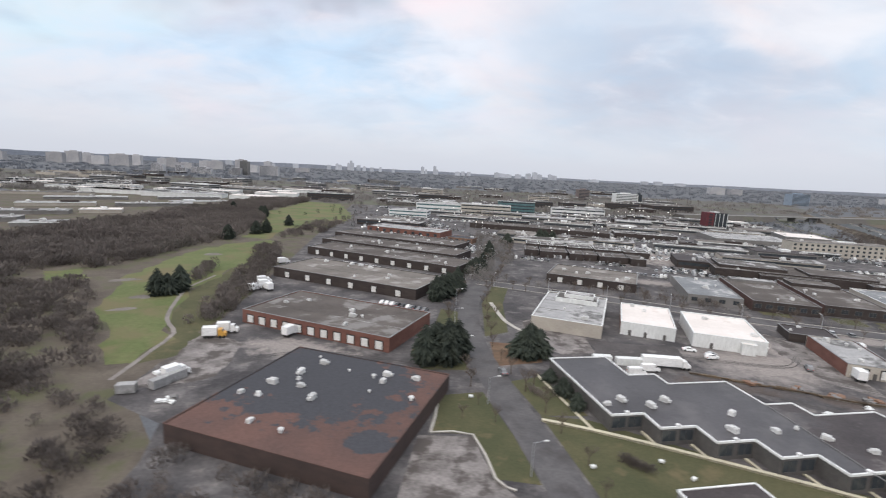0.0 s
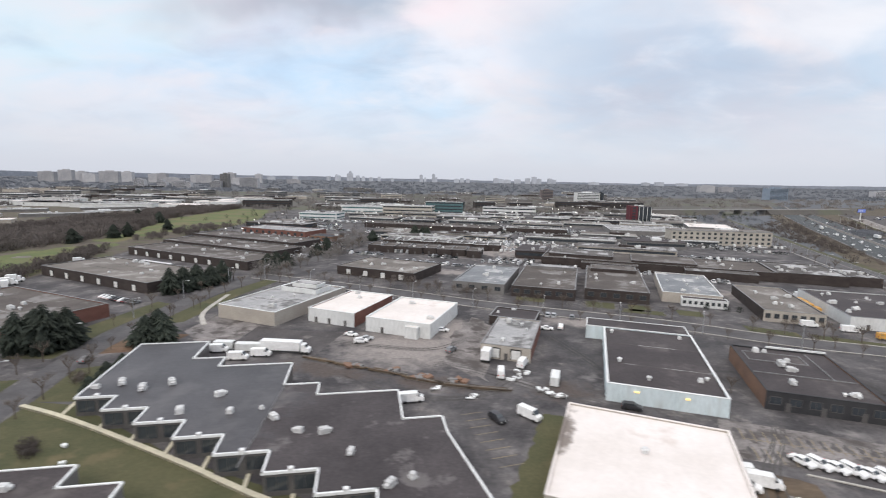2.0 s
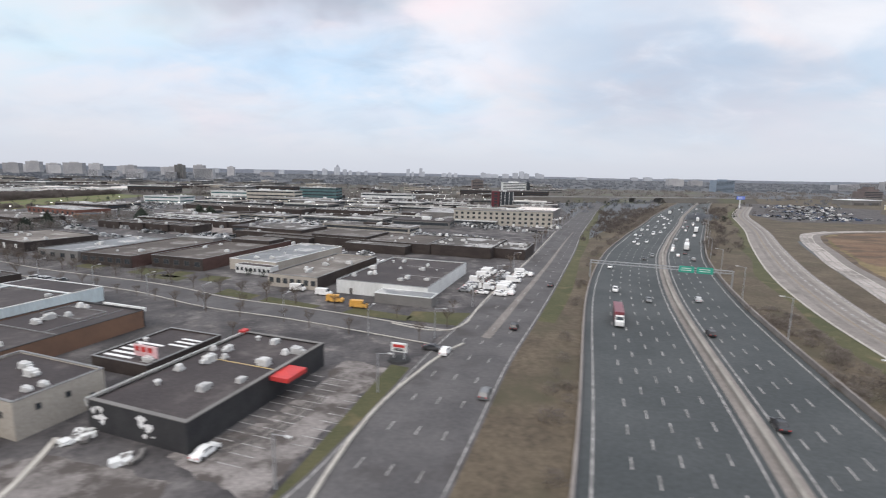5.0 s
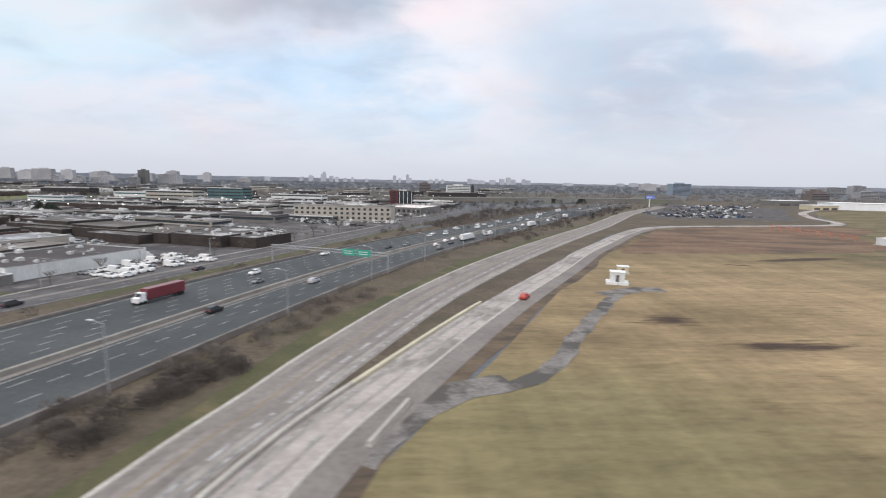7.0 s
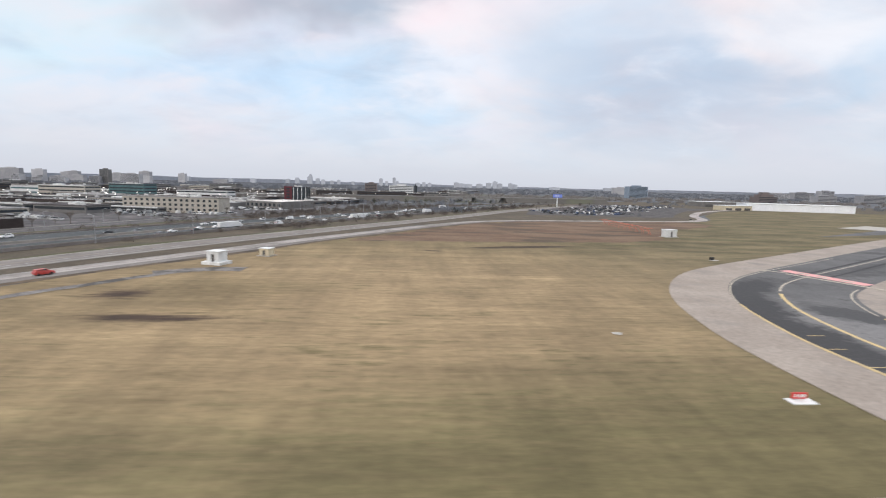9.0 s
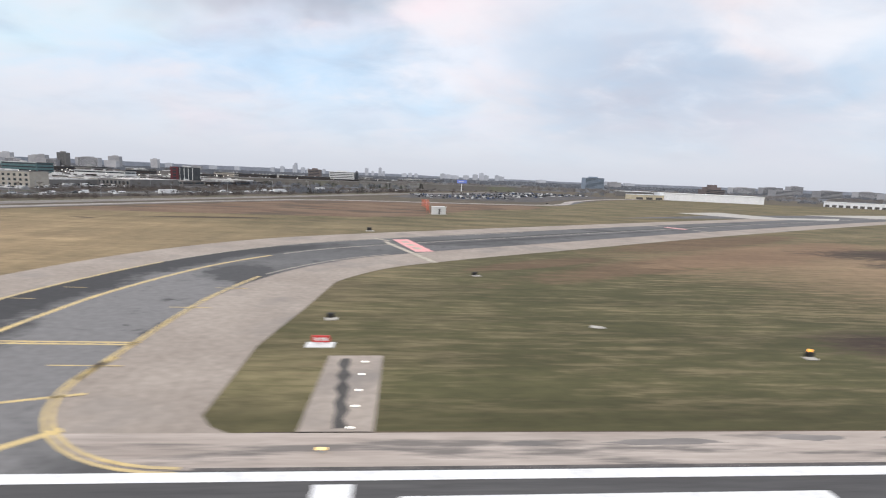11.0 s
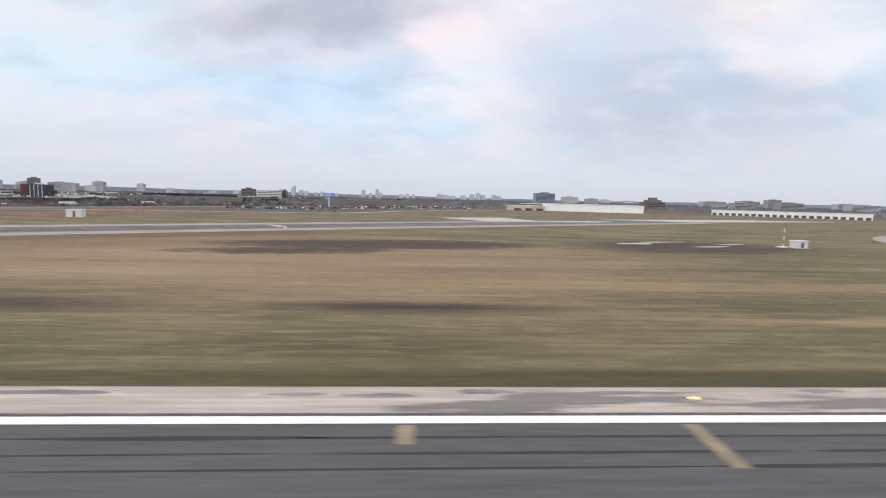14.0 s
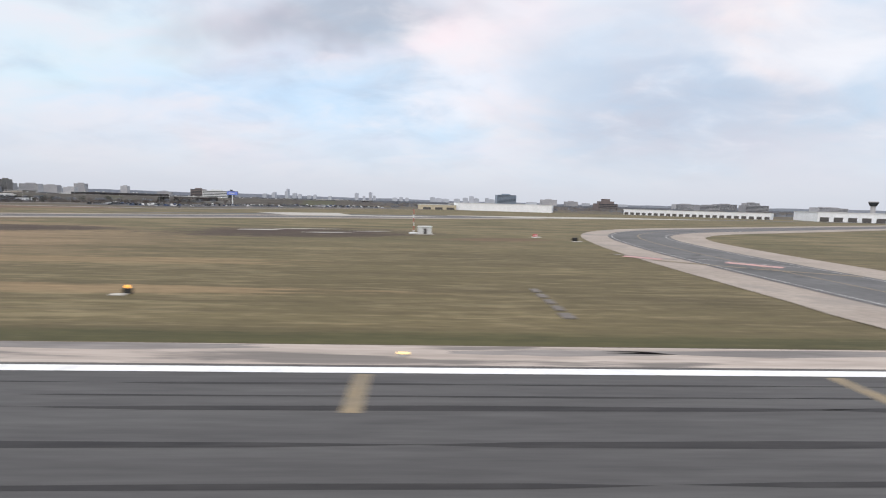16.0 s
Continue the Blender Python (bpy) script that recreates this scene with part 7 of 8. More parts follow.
for off, d, c, k in ((2.2, 200, "black", "estate"), (2.1, 172, "black", "saloon"), (4.2, 222, "silver", "estate"), (-4.9, 218, "grey", "saloon"), (-10.9, 224, "white", "estate"), (-12.9, 250, "white", "estate"), (-4.9, 268, "black", "saloon"),
                     (-2.9, 275, "grey", "estate"), (4.2, 280, "white", "saloon"), (6.2, 286, "black", "saloon"), (8.2, 274, "grey", "estate"), (2.2, 302, "silver", "saloon"), (6.2, 318, "white", "van"), (-8.9, 300, "white", "saloon"),
                     (-6.9, 308, "white", "estate"), (-10.9, 316, "silver", "saloon"), (-12.9, 328, "white", "estate"), (-6.9, 336, "white", "van"), (-4.9, 345, "white", "saloon"), (-10.9, 352, "white", "saloon"),
                     (8.2, 340, "white", "estate"), (-8.9, 366, "silver", "estate"), (-12.9, 372, "white", "saloon"), (4.2, 372, "grey", "saloon"), (-6.9, 385, "white", "saloon"), (6.2, 392, "white", "estate"),
                     (-10.9, 400, "white", "estate"), (-4.9, 410, "white", "saloon"), (2.2, 420, "black", "saloon"), (-8.9, 425, "white", "van"), (-12.9, 440, "white", "saloon"), (8.2, 450, "white", "saloon")):
    x, y, t = on_line(HW, off, d)
    put(C(c, k), x, y, t + (180 if off < 0 else 0), 0.09)
x, y, t = on_line(HW, -10.9, 203)
put(LORRY["maroon"], x, y, t + 180, 0.09)
rg = random.Random(44)
for k in range(34):
    off = rg.choice((-12.9, -10.9, -8.9, -6.9, -4.9, -2.9, 2.4, 4.2, 6.2))
    x, y, t = on_line(HW, off, 290 + k * 7.5 + rg.uniform(-3, 3))
    put(C(rg.choice(("white", "white", "silver", "grey", "black")), rg.choice(("saloon", "estate"))), x, y, t + (180 if off < 0 else 0), 0.09)
for off, d in ((6.4, 298), (8.3, 360), (8.2, 420), (-8.9, 470)):
    x, y, t = on_line(HW, off, d)
    put(LORRY["white"], x, y, t, 0.09)
x, y, t = on_line(RB, 1.2, 195)
put(C("red", "estate"), x, y, t, 0.11)
for o in list(CARS.values()) + list(LORRY.values()):
    for q in (*o.children_recursive, o):
        bpy.data.objects.remove(q, do_unlink=True)

# ---- plants ----


def conifer_meshes(h, r, seed):
    rg = random.Random(seed)
    bt = bmesh.new()
    tube(bt, (0, 0, 0), (0, 0, h * 0.95), h * 0.028, h * 0.004, 7)
    bc = bmesh.new()
    tiers = 20
    for k in range(tiers):
        f = k / (tiers - 1)
        z = h * (0.06 + 0.88 * f)
        rad = r * min(1.0, 0.62 + 1.3 * f) * (1 - f ** 2.6) ** 0.75 * rg.uniform(0.68, 1.16) + 0.08
        n = max(6, int(20 * (1 - f) + 6))
        for j in range(n):
            a = j * 2 * math.pi / n + rg.uniform(-0.25, 0.25) + k * 0.7
            ln = rad * rg.uniform(0.7, 1.12)
            d = Vector((math.cos(a), math.sin(a), 0))
            s = Vector((-d.y, d.x, 0))
            p0 = Vector((0, 0, z + h * 0.02))
            for q in range(3):
                b = p0 + d * ln * (0.3 + 0.28 * q) + Vector((0, 0, -ln * (0.10 + 0.14 * q))) + s * rg.uniform(-0.12, 0.12) * ln
                w = ln * (0.26 - 0.05 * q)
                tip = b + d * ln * 0.3 + Vector((0, 0, -ln * 0.12 + rg.uniform(-0.05, 0.08)))
                up = b + Vector((0, 0, w * 0.7))
                bc.faces.new([bc.verts.new(v) for v in (b + s * w - d * w * 0.5, tip, up)])
                bc.faces.new([bc.verts.new(v) for v in (b - s * w - d * w * 0.5, up, tip)])
                bc.faces.new([bc.verts.new(v) for v in (b + s * w, b - s * w, tip - Vector((0, 0, w * 0.5)))])
    return bt, bc


def bare_meshes(h, seed):
    """A leafless tree: trunk, limbs, and a mist of fine twigs."""
    rg = random.Random(seed)
    bt, bw = bmesh.new(), bmesh.new()
    tube(bt, (0, 0, 0), (0, 0, h * 0.38), h * 0.022, h * 0.016, 6)

    def grow(p, d, ln, r, level):
        q = p + d * ln
        if level < 3:
            tube(bt, p, q, r, r * 0.6, 4)
        else:
            side = d.cross(Vector((rg.uniform(-1, 1), rg.uniform(-1, 1), 0.3))).normalized() * r * 1.5
            bw.faces.new([bw.verts.new(v) for v in (p - side, p + side, q)])
        if level >= 4:
            return
        for k in range(4 if level < 3 else 5):
            a = rg.uniform(0, 6.28)
            nd = (d * 0.9 + Vector((math.cos(a), math.sin(a), rg.uniform(-0.1, 0.6))) * 0.75).normalized()
            grow(p.lerp(q, rg.uniform(0.45, 1)), nd, ln * rg.uniform(0.5, 0.75), r * 0.5, level + 1)
    top = Vector((0, 0, h * 0.36))
    for k in range(5):
        a = k * 1.26 + rg.uniform(-0.3, 0.3)
        grow(top, Vector((math.cos(a) * 0.6, math.sin(a) * 0.6, 1)).normalized(), h * 0.28, h * 0.012, 1)
    return bt, bw


def tree(kind, label, bt, bc, mt):
    e = thing(kind, label, "tree", pose(0, 0, -60), "trees")
    part("trunk", bt, M["trunk"], e)
    part("crown", bc, mt, e)
    return e


CON = [tree("conifer", "dark green conifer with drooping boughs on a lawn", *conifer_meshes(5.4 + k * 0.6, 2.7 - k * 0.2, k), M["needle"]) for k in range(3)]
BARE = [tree("bare_tree", "leafless grey-brown tree with fine twigs", *bare_meshes(4.4 + k * 0.5, k + 30), M["twig"]) for k in range(4)]
rng = random.Random(5)
for x, y, s in ((3.6, 78.6, 1.0), (5.4, 80.4, 1.1), (7.6, 79.2, 1.15), (9.6, 81.6, 1.0), (8.4, 83.4, 0.95), (6.2, 83.6, 1.0), (22.0, 83.0, 0.9), (23.6, 84.0, 0.95), (25.0, 82.8, 0.85), (22.8, 81.6, 0.8),
                (7.6, 119.5, 0.95), (9.4, 122.6, 1.0), (11.2, 126.0, 1.0), (13.4, 129.6, 0.95), (14.6, 134, 0.9), (21.4, 153, 0.9), (23, 156.6, 0.9), (25.2, 160, 0.85), (24.9, 67.6, 0.5), (25.5, 63.0, 0.42), (24.2, 72.4, 0.4),
                (-61.2, 117.2, 0.95), (-59.6, 118.8, 0.9), (-58.0, 122.0, 0.95), (-61.9, 130, 0.75), (-78, 208, 1.0), (-80, 212, 0.9), (-72, 226, 1.0), (-69, 232, 1.0), (-90, 300, 1.0), (-94, 306, 1.0), (-120, 330, 1.0), (-66, 262, 0.9), (31, 182, 0.8), (33, 190, 0.9), (68, 240, 1.0), (72, 244, 0.9), (74, 238, 0.9), (48, 226, 0.9)):
    copy_thing(rng.choice(CON), pose(x, y, 0, 0, 0, rng.uniform(0, 360)) @ Matrix.Scale(s * 1.18, 4))


def along(line, off, d0, d1, gap, jitter, s0, s1):
    d = d0
    while d < d1:
        x, y, t = on_line(line, off + rng.uniform(-jitter, jitter), d)
        copy_thing(rng.choice(BARE), pose(x, y, 0, 0, 0, rng.uniform(0, 360)) @ Matrix.Scale(rng.uniform(s0, s1), 4))
        d += gap * rng.uniform(0.6, 1.5)


along(EW, -4.6, 4, 170, 5.5, 0.6, 0.55, 0.9)
along(EW, 4.8, 4, 165, 6.5, 0.6, 0.5, 0.8)
along(NR, 4.0, 95, 330, 6, 0.8, 0.6, 1.0)
along(NR, -4.0, 150, 330, 8, 0.8, 0.6, 1.0)
along(AR, -7.8, 190, 460, 7, 0.8, 0.5, 0.9)
for x, y in ((11, 64), (8.2, 60), (21.6, 66), (20.8, 70), (118, 58), (137.6, 84.2), (148, 91), (147, 80), (133, 99), (152, 86), (18, 100), (21, 106), (19.4, 112), (98, 110), (150.5, 66.5), (115, 62)):
    copy_thing(rng.choice(BARE), pose(x, y, 0, 0, 0, rng.uniform(0, 360)) @ Matrix.Scale(rng.uniform(0.45, 0.7), 4))
for o in CON + BARE:
    for q in (*o.children_recursive, o):
        bpy.data.objects.remove(q, do_unlink=True)


def thicket(name, label, category, spots, mt, hmin, hmax, rmin, rmax, n, seed, fine0=0.07, fine1=0.2):
    """Uncounted far trees or scrub as one mesh of ragged crowns made of many slivers."""
    rg = np.random.default_rng(seed)
    V, F = [], []
    for x, y in spots:
        h, r = rg.uniform(hmin, hmax), rg.uniform(rmin, rmax)
        for _ in range(n):
            a, z, q = rg.uniform(0, 6.283), rg.uniform(0.10, 0.9), rg.uniform(0.15, 1.0)
            rr = r * q * math.sin(math.pi * min(z * 0.8 + 0.18, 1)) ** 0.6 + 0.03
            cx, cy, cz = x + rr * math.cos(a), y + rr * math.sin(a), h * z
            s, b = rg.uniform(fine0, fine1) * r, rg.uniform(0, 6.283)
            w, up = s * 0.5, s * rg.uniform(1.2, 2.4)
            lx, ly = 0.45 * up * math.cos(a) * q + rg.uniform(-0.3, 0.3) * s, 0.45 * up * math.sin(a) * q + rg.uniform(-0.3, 0.3) * s
            k = len(V)
            V += [(cx - w * math.cos(b), cy - w * math.sin(b), max(cz - up * 0.5, 0)), (cx + w * math.cos(b), cy + w * math.sin(b), max(cz - up * 0.35, 0)), (cx + lx, cy + ly, cz + up * 0.6)]
            F.append((k, k + 1, k + 2))
    me = bpy.data.meshes.new(name)
    me.from_pydata(V, [], F)
    me.materials.append(mt)
    return tagged(new(name, me), label, category, kind="stuff")


def inside(x, y, poly):
    c = False
    for (x0, y0), (x1, y1) in zip(poly, poly[1:] + poly[:1]):
        if (y0 > y) != (y1 > y) and x < (x1 - x0) * (y - y0) / (y1 - y0) + x0:
            c = not c
    return c


def fill(poly, n, seed):
    rg = random.Random(seed)
    xs, ys = [p[0] for p in poly], [p[1] for p in poly]
    out = []
    while len(out) < n:
        x, y = rg.uniform(min(xs), max(xs)), rg.uniform(min(ys), max(ys))
        if inside(x, y, poly):
            out.append((x, y))
    return out


WOODS = [(-155, 200), (-156, 236), (-143, 256), (-150, 306), (-141, 334), (-137, 424), (-92, 450), (-100, 330), (-80, 260), (-78, 215), (-83, 190), (-88, 165), (-90, 146), (-106, 144), (-104, 122), (-140, 100), (-190, 140)]
thicket("woodland", "leafless brown woodland beyond the golf course", "woods", fill(WOODS, 2400, 1), M["wood"], 2.6, 4.8, 1.8, 3.4, 150, 1)
thicket("woodland", "bare brown trees edging the fairway", "woods", fill([(-60, 190), (-51, 190), (-43, 152), (-40, 120), (-39.5, 104), (-41, 91), (-46, 96), (-46, 112), (-49, 130), (-51, 150)], 120, 2)
        + fill([(-73, 112), (-60, 91), (-50, 76), (-60, 58), (-120, 58), (-130, 110), (-96, 122), (-86, 130), (-82, 120)], 420, 3) + fill([(-58, 212), (-42, 240), (-40, 300), (-46, 300), (-60, 250)], 60, 8) + fill([(-62, 132), (-58, 132), (-58, 152), (-64, 152)], 9, 9), M["wood"], 2.0, 3.8, 1.2, 2.4, 170, 2)
thicket("woodland", "bare brown thicket at the edge of the yards", "woods", fill([(-75, 20), (-32, 30), (-32, 54), (-42, 63), (-70, 80)], 170, 22) + fill([(-31, 42), (-10, 32), (2, 34), (2, 38), (-26, 51)], 36, 23), M["wood"], 1.2, 2.8, 0.9, 1.9, 170, 22)
bank = []
for d in range(150, 560, 2):
    x, y, t = on_line(HW, rng.uniform(13.0, 18.0) if d < 245 else rng.uniform(13, 15), d)
    if (150 < d < 222 or 300 < d < 330 or rng.random() < 0.12) and d < 360:
        bank.append((x + rng.uniform(-0.8, 0.8), y + rng.uniform(-0.8, 0.8)))
        bank.append((x + rng.uniform(-1.2, 1.2), y + rng.uniform(-1.2, 1.2)))
    x, y, t = on_line(HW, rng.uniform(-19.5, -17.4), d)
    if rng.random() < (0.25 if d < 300 else 0.95):
        bank.append((x, y))
for d in range(330, 520, 1):
    x, y, t = on_line(HW, rng.uniform(-34, -19), d)
    bank.append((x, y))
thicket("scrub", "grey leafless scrub along the motorway's banks", "scrub", bank, M["shrub"], 0.8, 1.8, 0.7, 1.6, 240, 3, 0.045, 0.13)
thicket("scrub", "dense dark scrub on the motorway's bank", "scrub", fill([(221.5, 33), (225.5, 31), (229.5, 36), (232.5, 46), (231, 50), (226, 42)], 46, 51), M["darkscrub"], 1.0, 1.9, 0.7, 1.4, 260, 52, 0.045, 0.13)
far_spots = []
for d in range(300, 560, 3):
    for off in (-27, 15, 20):
        if rng.random() < 0.55:
            x, y, t = on_line(HW, off + rng.uniform(-4, 4), d)
            far_spots.append((x, y))
far_spots += fill([(250, 180), (262, 190), (285, 235), (345, 328), (332, 340), (300, 316), (268, 240)], 150, 63) + fill([(300, 330), (420, 300), (520, 400), (480, 520), (330, 480)], 70, 61)
thicket("far_scrub", "dark bare trees round the far motorway", "trees", far_spots, M["darkscrub"], 1.4, 3.2, 0.9, 2.2, 80, 53)
thicket("dark_conifers", "scattered dark conifers by the far motorway", "trees", fill([(230, 290), (300, 330), (420, 420), (330, 470), (240, 380)], 34, 62) + [(347, 256), (349.5, 259), (352, 257), (370, 281), (372.5, 284)], M["needle"], 2.6, 4.6, 1.0, 1.9, 110, 54)
thicket("street_trees", "mixed bare trees between the industrial blocks", "trees", fill([(-40, 262), (60, 262), (300, 330), (300, 430), (-50, 430)], 240, 4) + fill([(60, 130), (84, 118), (88, 124), (66, 138)], 16, 5), M["wood"], 1.8, 3.6, 0.9, 2.0, 90, 4)
thicket("dark_conifers", "scattered dark conifers among the far blocks", "trees", fill([(40, 190), (240, 250), (320, 420), (-40, 430), (-100, 330)], 90, 6), M["needle"], 2.0, 4.2, 0.9, 1.7, 90, 5)
thicket("street_trees", "dense bare trees crowding the street", "trees", fill([(19, 136), (27, 142), (40, 178), (48, 206), (44, 246), (36, 262), (33, 226), (30, 196), (20, 156)], 120, 31), M["midwood"], 2.4, 4.6, 1.1, 2.4, 150, 31, 0.05, 0.14)
thicket("street_trees", "bare trees along the cross street", "trees", [(p.x + rng.uniform(-1.5, 1.5), p.y + 5.5 + rng.uniform(-1, 1)) for p in EW if p.x < 165 and rng.random() < 0.6], M["midwood"], 1.6, 3.0, 0.8, 1.6, 120, 32, 0.05, 0.13)
thicket("hedge", "low dark brown hedge on the campus lawn", "hedge", [(27.1 + 0.25 * k, 50.6 - 0.28 * k) for k in range(9)], M["darkscrub"], 0.6, 1.1, 0.7, 1.2, 220, 41, 0.05, 0.14)
thicket("front_shrubs", "round dark evergreen shrubs before an office", "shrubs", [(138.6, 106.0), (139.0, 106.6), (142.6, 104.4), (145.2, 103.6)], M["needle"], 1.3, 1.9, 0.7, 1.0, 240, 43, 0.06, 0.16)
thicket("hedge", "low brown hedge beside the stepped building", "hedge", [(20.0 + 0.2 * k, 69.5 - 0.5 * k) for k in range(6)], M["shrub"], 0.6, 1.1, 0.6, 1.0, 220, 42, 0.05, 0.14)

# ---- the far districts ----
rng = random.Random(77)


def far_block(x, y, L, W, h, turn, wall, roof, label, name="far_warehouse", strip=True, glass="glass", group="far blocks"):
    """A far low building: walls, roof with coping, window strips, plant."""
    e = thing(name, label, "building", pose(x, y, 0, 0, 0, turn), group)
    bm = bmesh.new()
    box(bm, -L / 2, L / 2, -W / 2, W / 2, 0, h - 0.2)
    part("wall", bm, M[wall], e)
    bm = bmesh.new()
    box(bm, -L / 2 - 0.15, L / 2 + 0.15, -W / 2 - 0.15, W / 2 + 0.15, h - 0.2, h)
    part("roof", bm, M[roof], e)
    if strip:
        n = max(1, int(h / 2.2))
        for k in range(n):
            bm = bmesh.new()
            z = h * (k + 0.4) / n
            box(bm, -L / 2 + 0.6, L / 2 - 0.6, -W / 2 - 0.06, -W / 2, z, z + h / n * 0.34)
            part("window_band", bm, M[glass], e)
            bm = bmesh.new()
            box(bm, L / 2, L / 2 + 0.06, -W / 2 + 0.6, W / 2 - 0.6, z, z + h / n * 0.34)
            part("window_band", bm, M[glass], e)
    own = random.Random(int(x * 7 + y * 3))
    if own.random() < 0.6 and W < 20:
        bm = bmesh.new()
        box(bm, -L / 2 - 0.2, L / 2 + 0.2, -W / 2 - 0.22, -W / 2 - 0.15, h - 0.3, h + 0.12)
        part("fascia", bm, M["parapet" if own.random() < 0.7 else "paleroof"], e)
    if own.random() < 0.5:
        bm = bmesh.new()
        a, b = own.uniform(-0.35, 0.1) * L, own.uniform(-0.3, 0.1) * W
        box(bm, a, a + L * own.uniform(0.1, 0.28), b, b + W * own.uniform(0.2, 0.4), h, h + own.uniform(0.4, 1.1))
        part("penthouse", bm, M[own.choice(("parapet", "greywall", "darkbrick", "paleroof"))], e)
    for k in range(3):
        part("roof_unit", unit_mesh(0), None, e, m=pose(rng.uniform(-L / 2.5, L / 2.5), rng.uniform(-W / 2.5, W / 2.5), h, 0, 0, 90 * k) @ Matrix.Scale(rng.uniform(1.2, 2.2), 4))
    return e


def near_line(x, y, line, d):
    return any((p.x - x) ** 2 + (p.y - y) ** 2 < d * d for p in line[::3])


placed = [(78, 204, 34), (95, 208, 26), (60, 286, 26), (100, 274, 26), (138, 268, 28), (204, 272, 36), (248, 282, 26), (0, 346, 24), (26, 404, 28), (62, 384, 30), (92, 412, 28), (150, 416, 32), (82, 372, 36), (211, 202, 34), (178, 208, 24), (160, 156, 50), (-6, 190, 40), (61, 148, 18), (0, 248, 26), (240, 356, 22), (26, 226, 8)]
tone = [("darkbrick", "brownroof"), ("darkbrick", "darkroof"), ("beigewall", "patchroof"), ("greywall", "paleroof"), ("darkbrick", "patchroof"), ("greywall", "patchroof"), ("greywall", "tanroof"), ("greywall", "patchroof")]
words = ["dark-roofed low factory among parked cars", "brown industrial unit with a flat tar roof", "pale industrial unit with patched roof", "grey warehouse with a pale roof", "brown brick works with patched roof",
         "grey warehouse with a patchy white roof", "grey block with tan gravel roof", "grey block unit with white roof patches"]
row = 0
yy = 178.0
while yy < 440:
    xx = -30.0 + (row % 2) * 9
    while xx < 300:
        L, W, h = rng.uniform(16, 42), rng.uniform(11, 19), rng.uniform(2.3, 3.4)
        cx, cy = xx + L / 2, yy - 0.36 * (xx - 120) + rng.uniform(-3, 3)
        k = rng.randrange(8)
        r = max(L, W) * 0.45
        ok = cy > 165 and cx > -35 and not near_line(cx, cy, NR, r * 0.6 + 3) and not near_line(cx, cy, AR, r * 0.7 + 6) and inside(cx + r * 0.8, cy, [(-44, 160), (-60, 520), (400, 520), (262, 250), (222, 150), (205, 115)])
        ok = ok and all((cx - a) ** 2 * 0.5 + (cy - b) ** 2 > (c * 0.62 + W * 0.3) ** 2 for a, b, c in placed)
        if ok:
            far_block(cx, cy, L, W, h, -20 + rng.uniform(-2, 2), *tone[k], words[k])
        xx += L + rng.uniform(3, 9)
    yy += rng.uniform(23, 27)
    row += 1


def lot_cars(name, label, boxes, seed, paints=("white", "silver", "grey", "white", "white", "silver")):
    """Uncounted far parked vehicles as one mesh of two-step bodies."""
    rg = random.Random(seed)
    mats = [PAINT[k] for k in paints]
    me = bpy.data.meshes.new(name)
    V, F, I = [], [], []
    for cx, cy, L, W, turn, n in boxes:
        a = radians(turn)
        for _ in range(n):
            u, v = rg.uniform(-L / 2, L / 2), round(rg.uniform(-W / 2, W / 2) / 3.0) * 3.0
            u = round(u / 1.3) * 1.3
            k = rg.randrange(6)
            tall = rg.choice((1, 1, 1, 1.5))
            for x0, x1, y0, y1, z0, z1 in ((-0.5, 0.5, -1.2, 1.2, 0.1, 0.5 * tall), (-0.42, 0.42, -0.75, 0.6, 0.5 * tall, 0.85 * tall)):
                b = len(V)
                for z in (z0, z1):
                    for x, y in ((x0, y0), (x1, y0), (x1, y1), (x0, y1)):
                        px, py = u + x, v + y
                        V.append((cx + px * math.cos(a) - py * math.sin(a), cy + px * math.sin(a) + py * math.cos(a), z))
                F.extend([[b + i for i in f] for f in ((4, 5, 6, 7), (0, 1, 5, 4), (1, 2, 6, 5), (2, 3, 7, 6), (3, 0, 4, 7))])
                I.extend([k if z0 < 0.2 or tall > 1 else (k if f == 0 else 6) for f in range(5)])
    me.from_pydata(V, [], F)
    for m_ in mats + [M["glass"]]:
        me.materials.append(m_)
    for p, i in zip(me.polygons, I):
        p.material_index = i
    return tagged(new(name, me), label, "cars", kind="stuff")


LOTS = []
for _ in range(250):
    x, y = rng.uniform(-20, 280), rng.uniform(170, 430)
    if inside(x, y, [(-40, 170), (-50, 430), (290, 430), (222, 150)]) and not near_line(x, y, NR, 6) and not near_line(x, y, AR, 10):
        LOTS.append((x, y, rng.uniform(10, 26), rng.choice((3, 6)), -20, rng.randint(12, 30)))
lot_cars("parked_cars", "rows of parked cars and vans between factories", LOTS + [(120, 158, 60, 3, -22, 40), (80, 162, 40, 3, -25, 28), (150, 140, 30, 3, -20, 14), (100, 100, 10, 3, -20, 4)], 9)
sheet("airport_car_park", [(388, 262), (455, 256), (474, 262), (492, 292), (530, 345), (580, 392), (560, 430), (505, 470), (440, 380), (405, 320)], 0.05, M["lot"], "asphalt car park beyond the service road", "car park")
lot_cars("parked_cars", "hundreds of parked cars in the airport car park", [(432, 292, 60, 42, 8, 120), (472, 340, 60, 36, 30, 110), (518, 404, 74, 48, 40, 150)], 10, ("silver", "grey", "black", "white", "grey", "blue"))

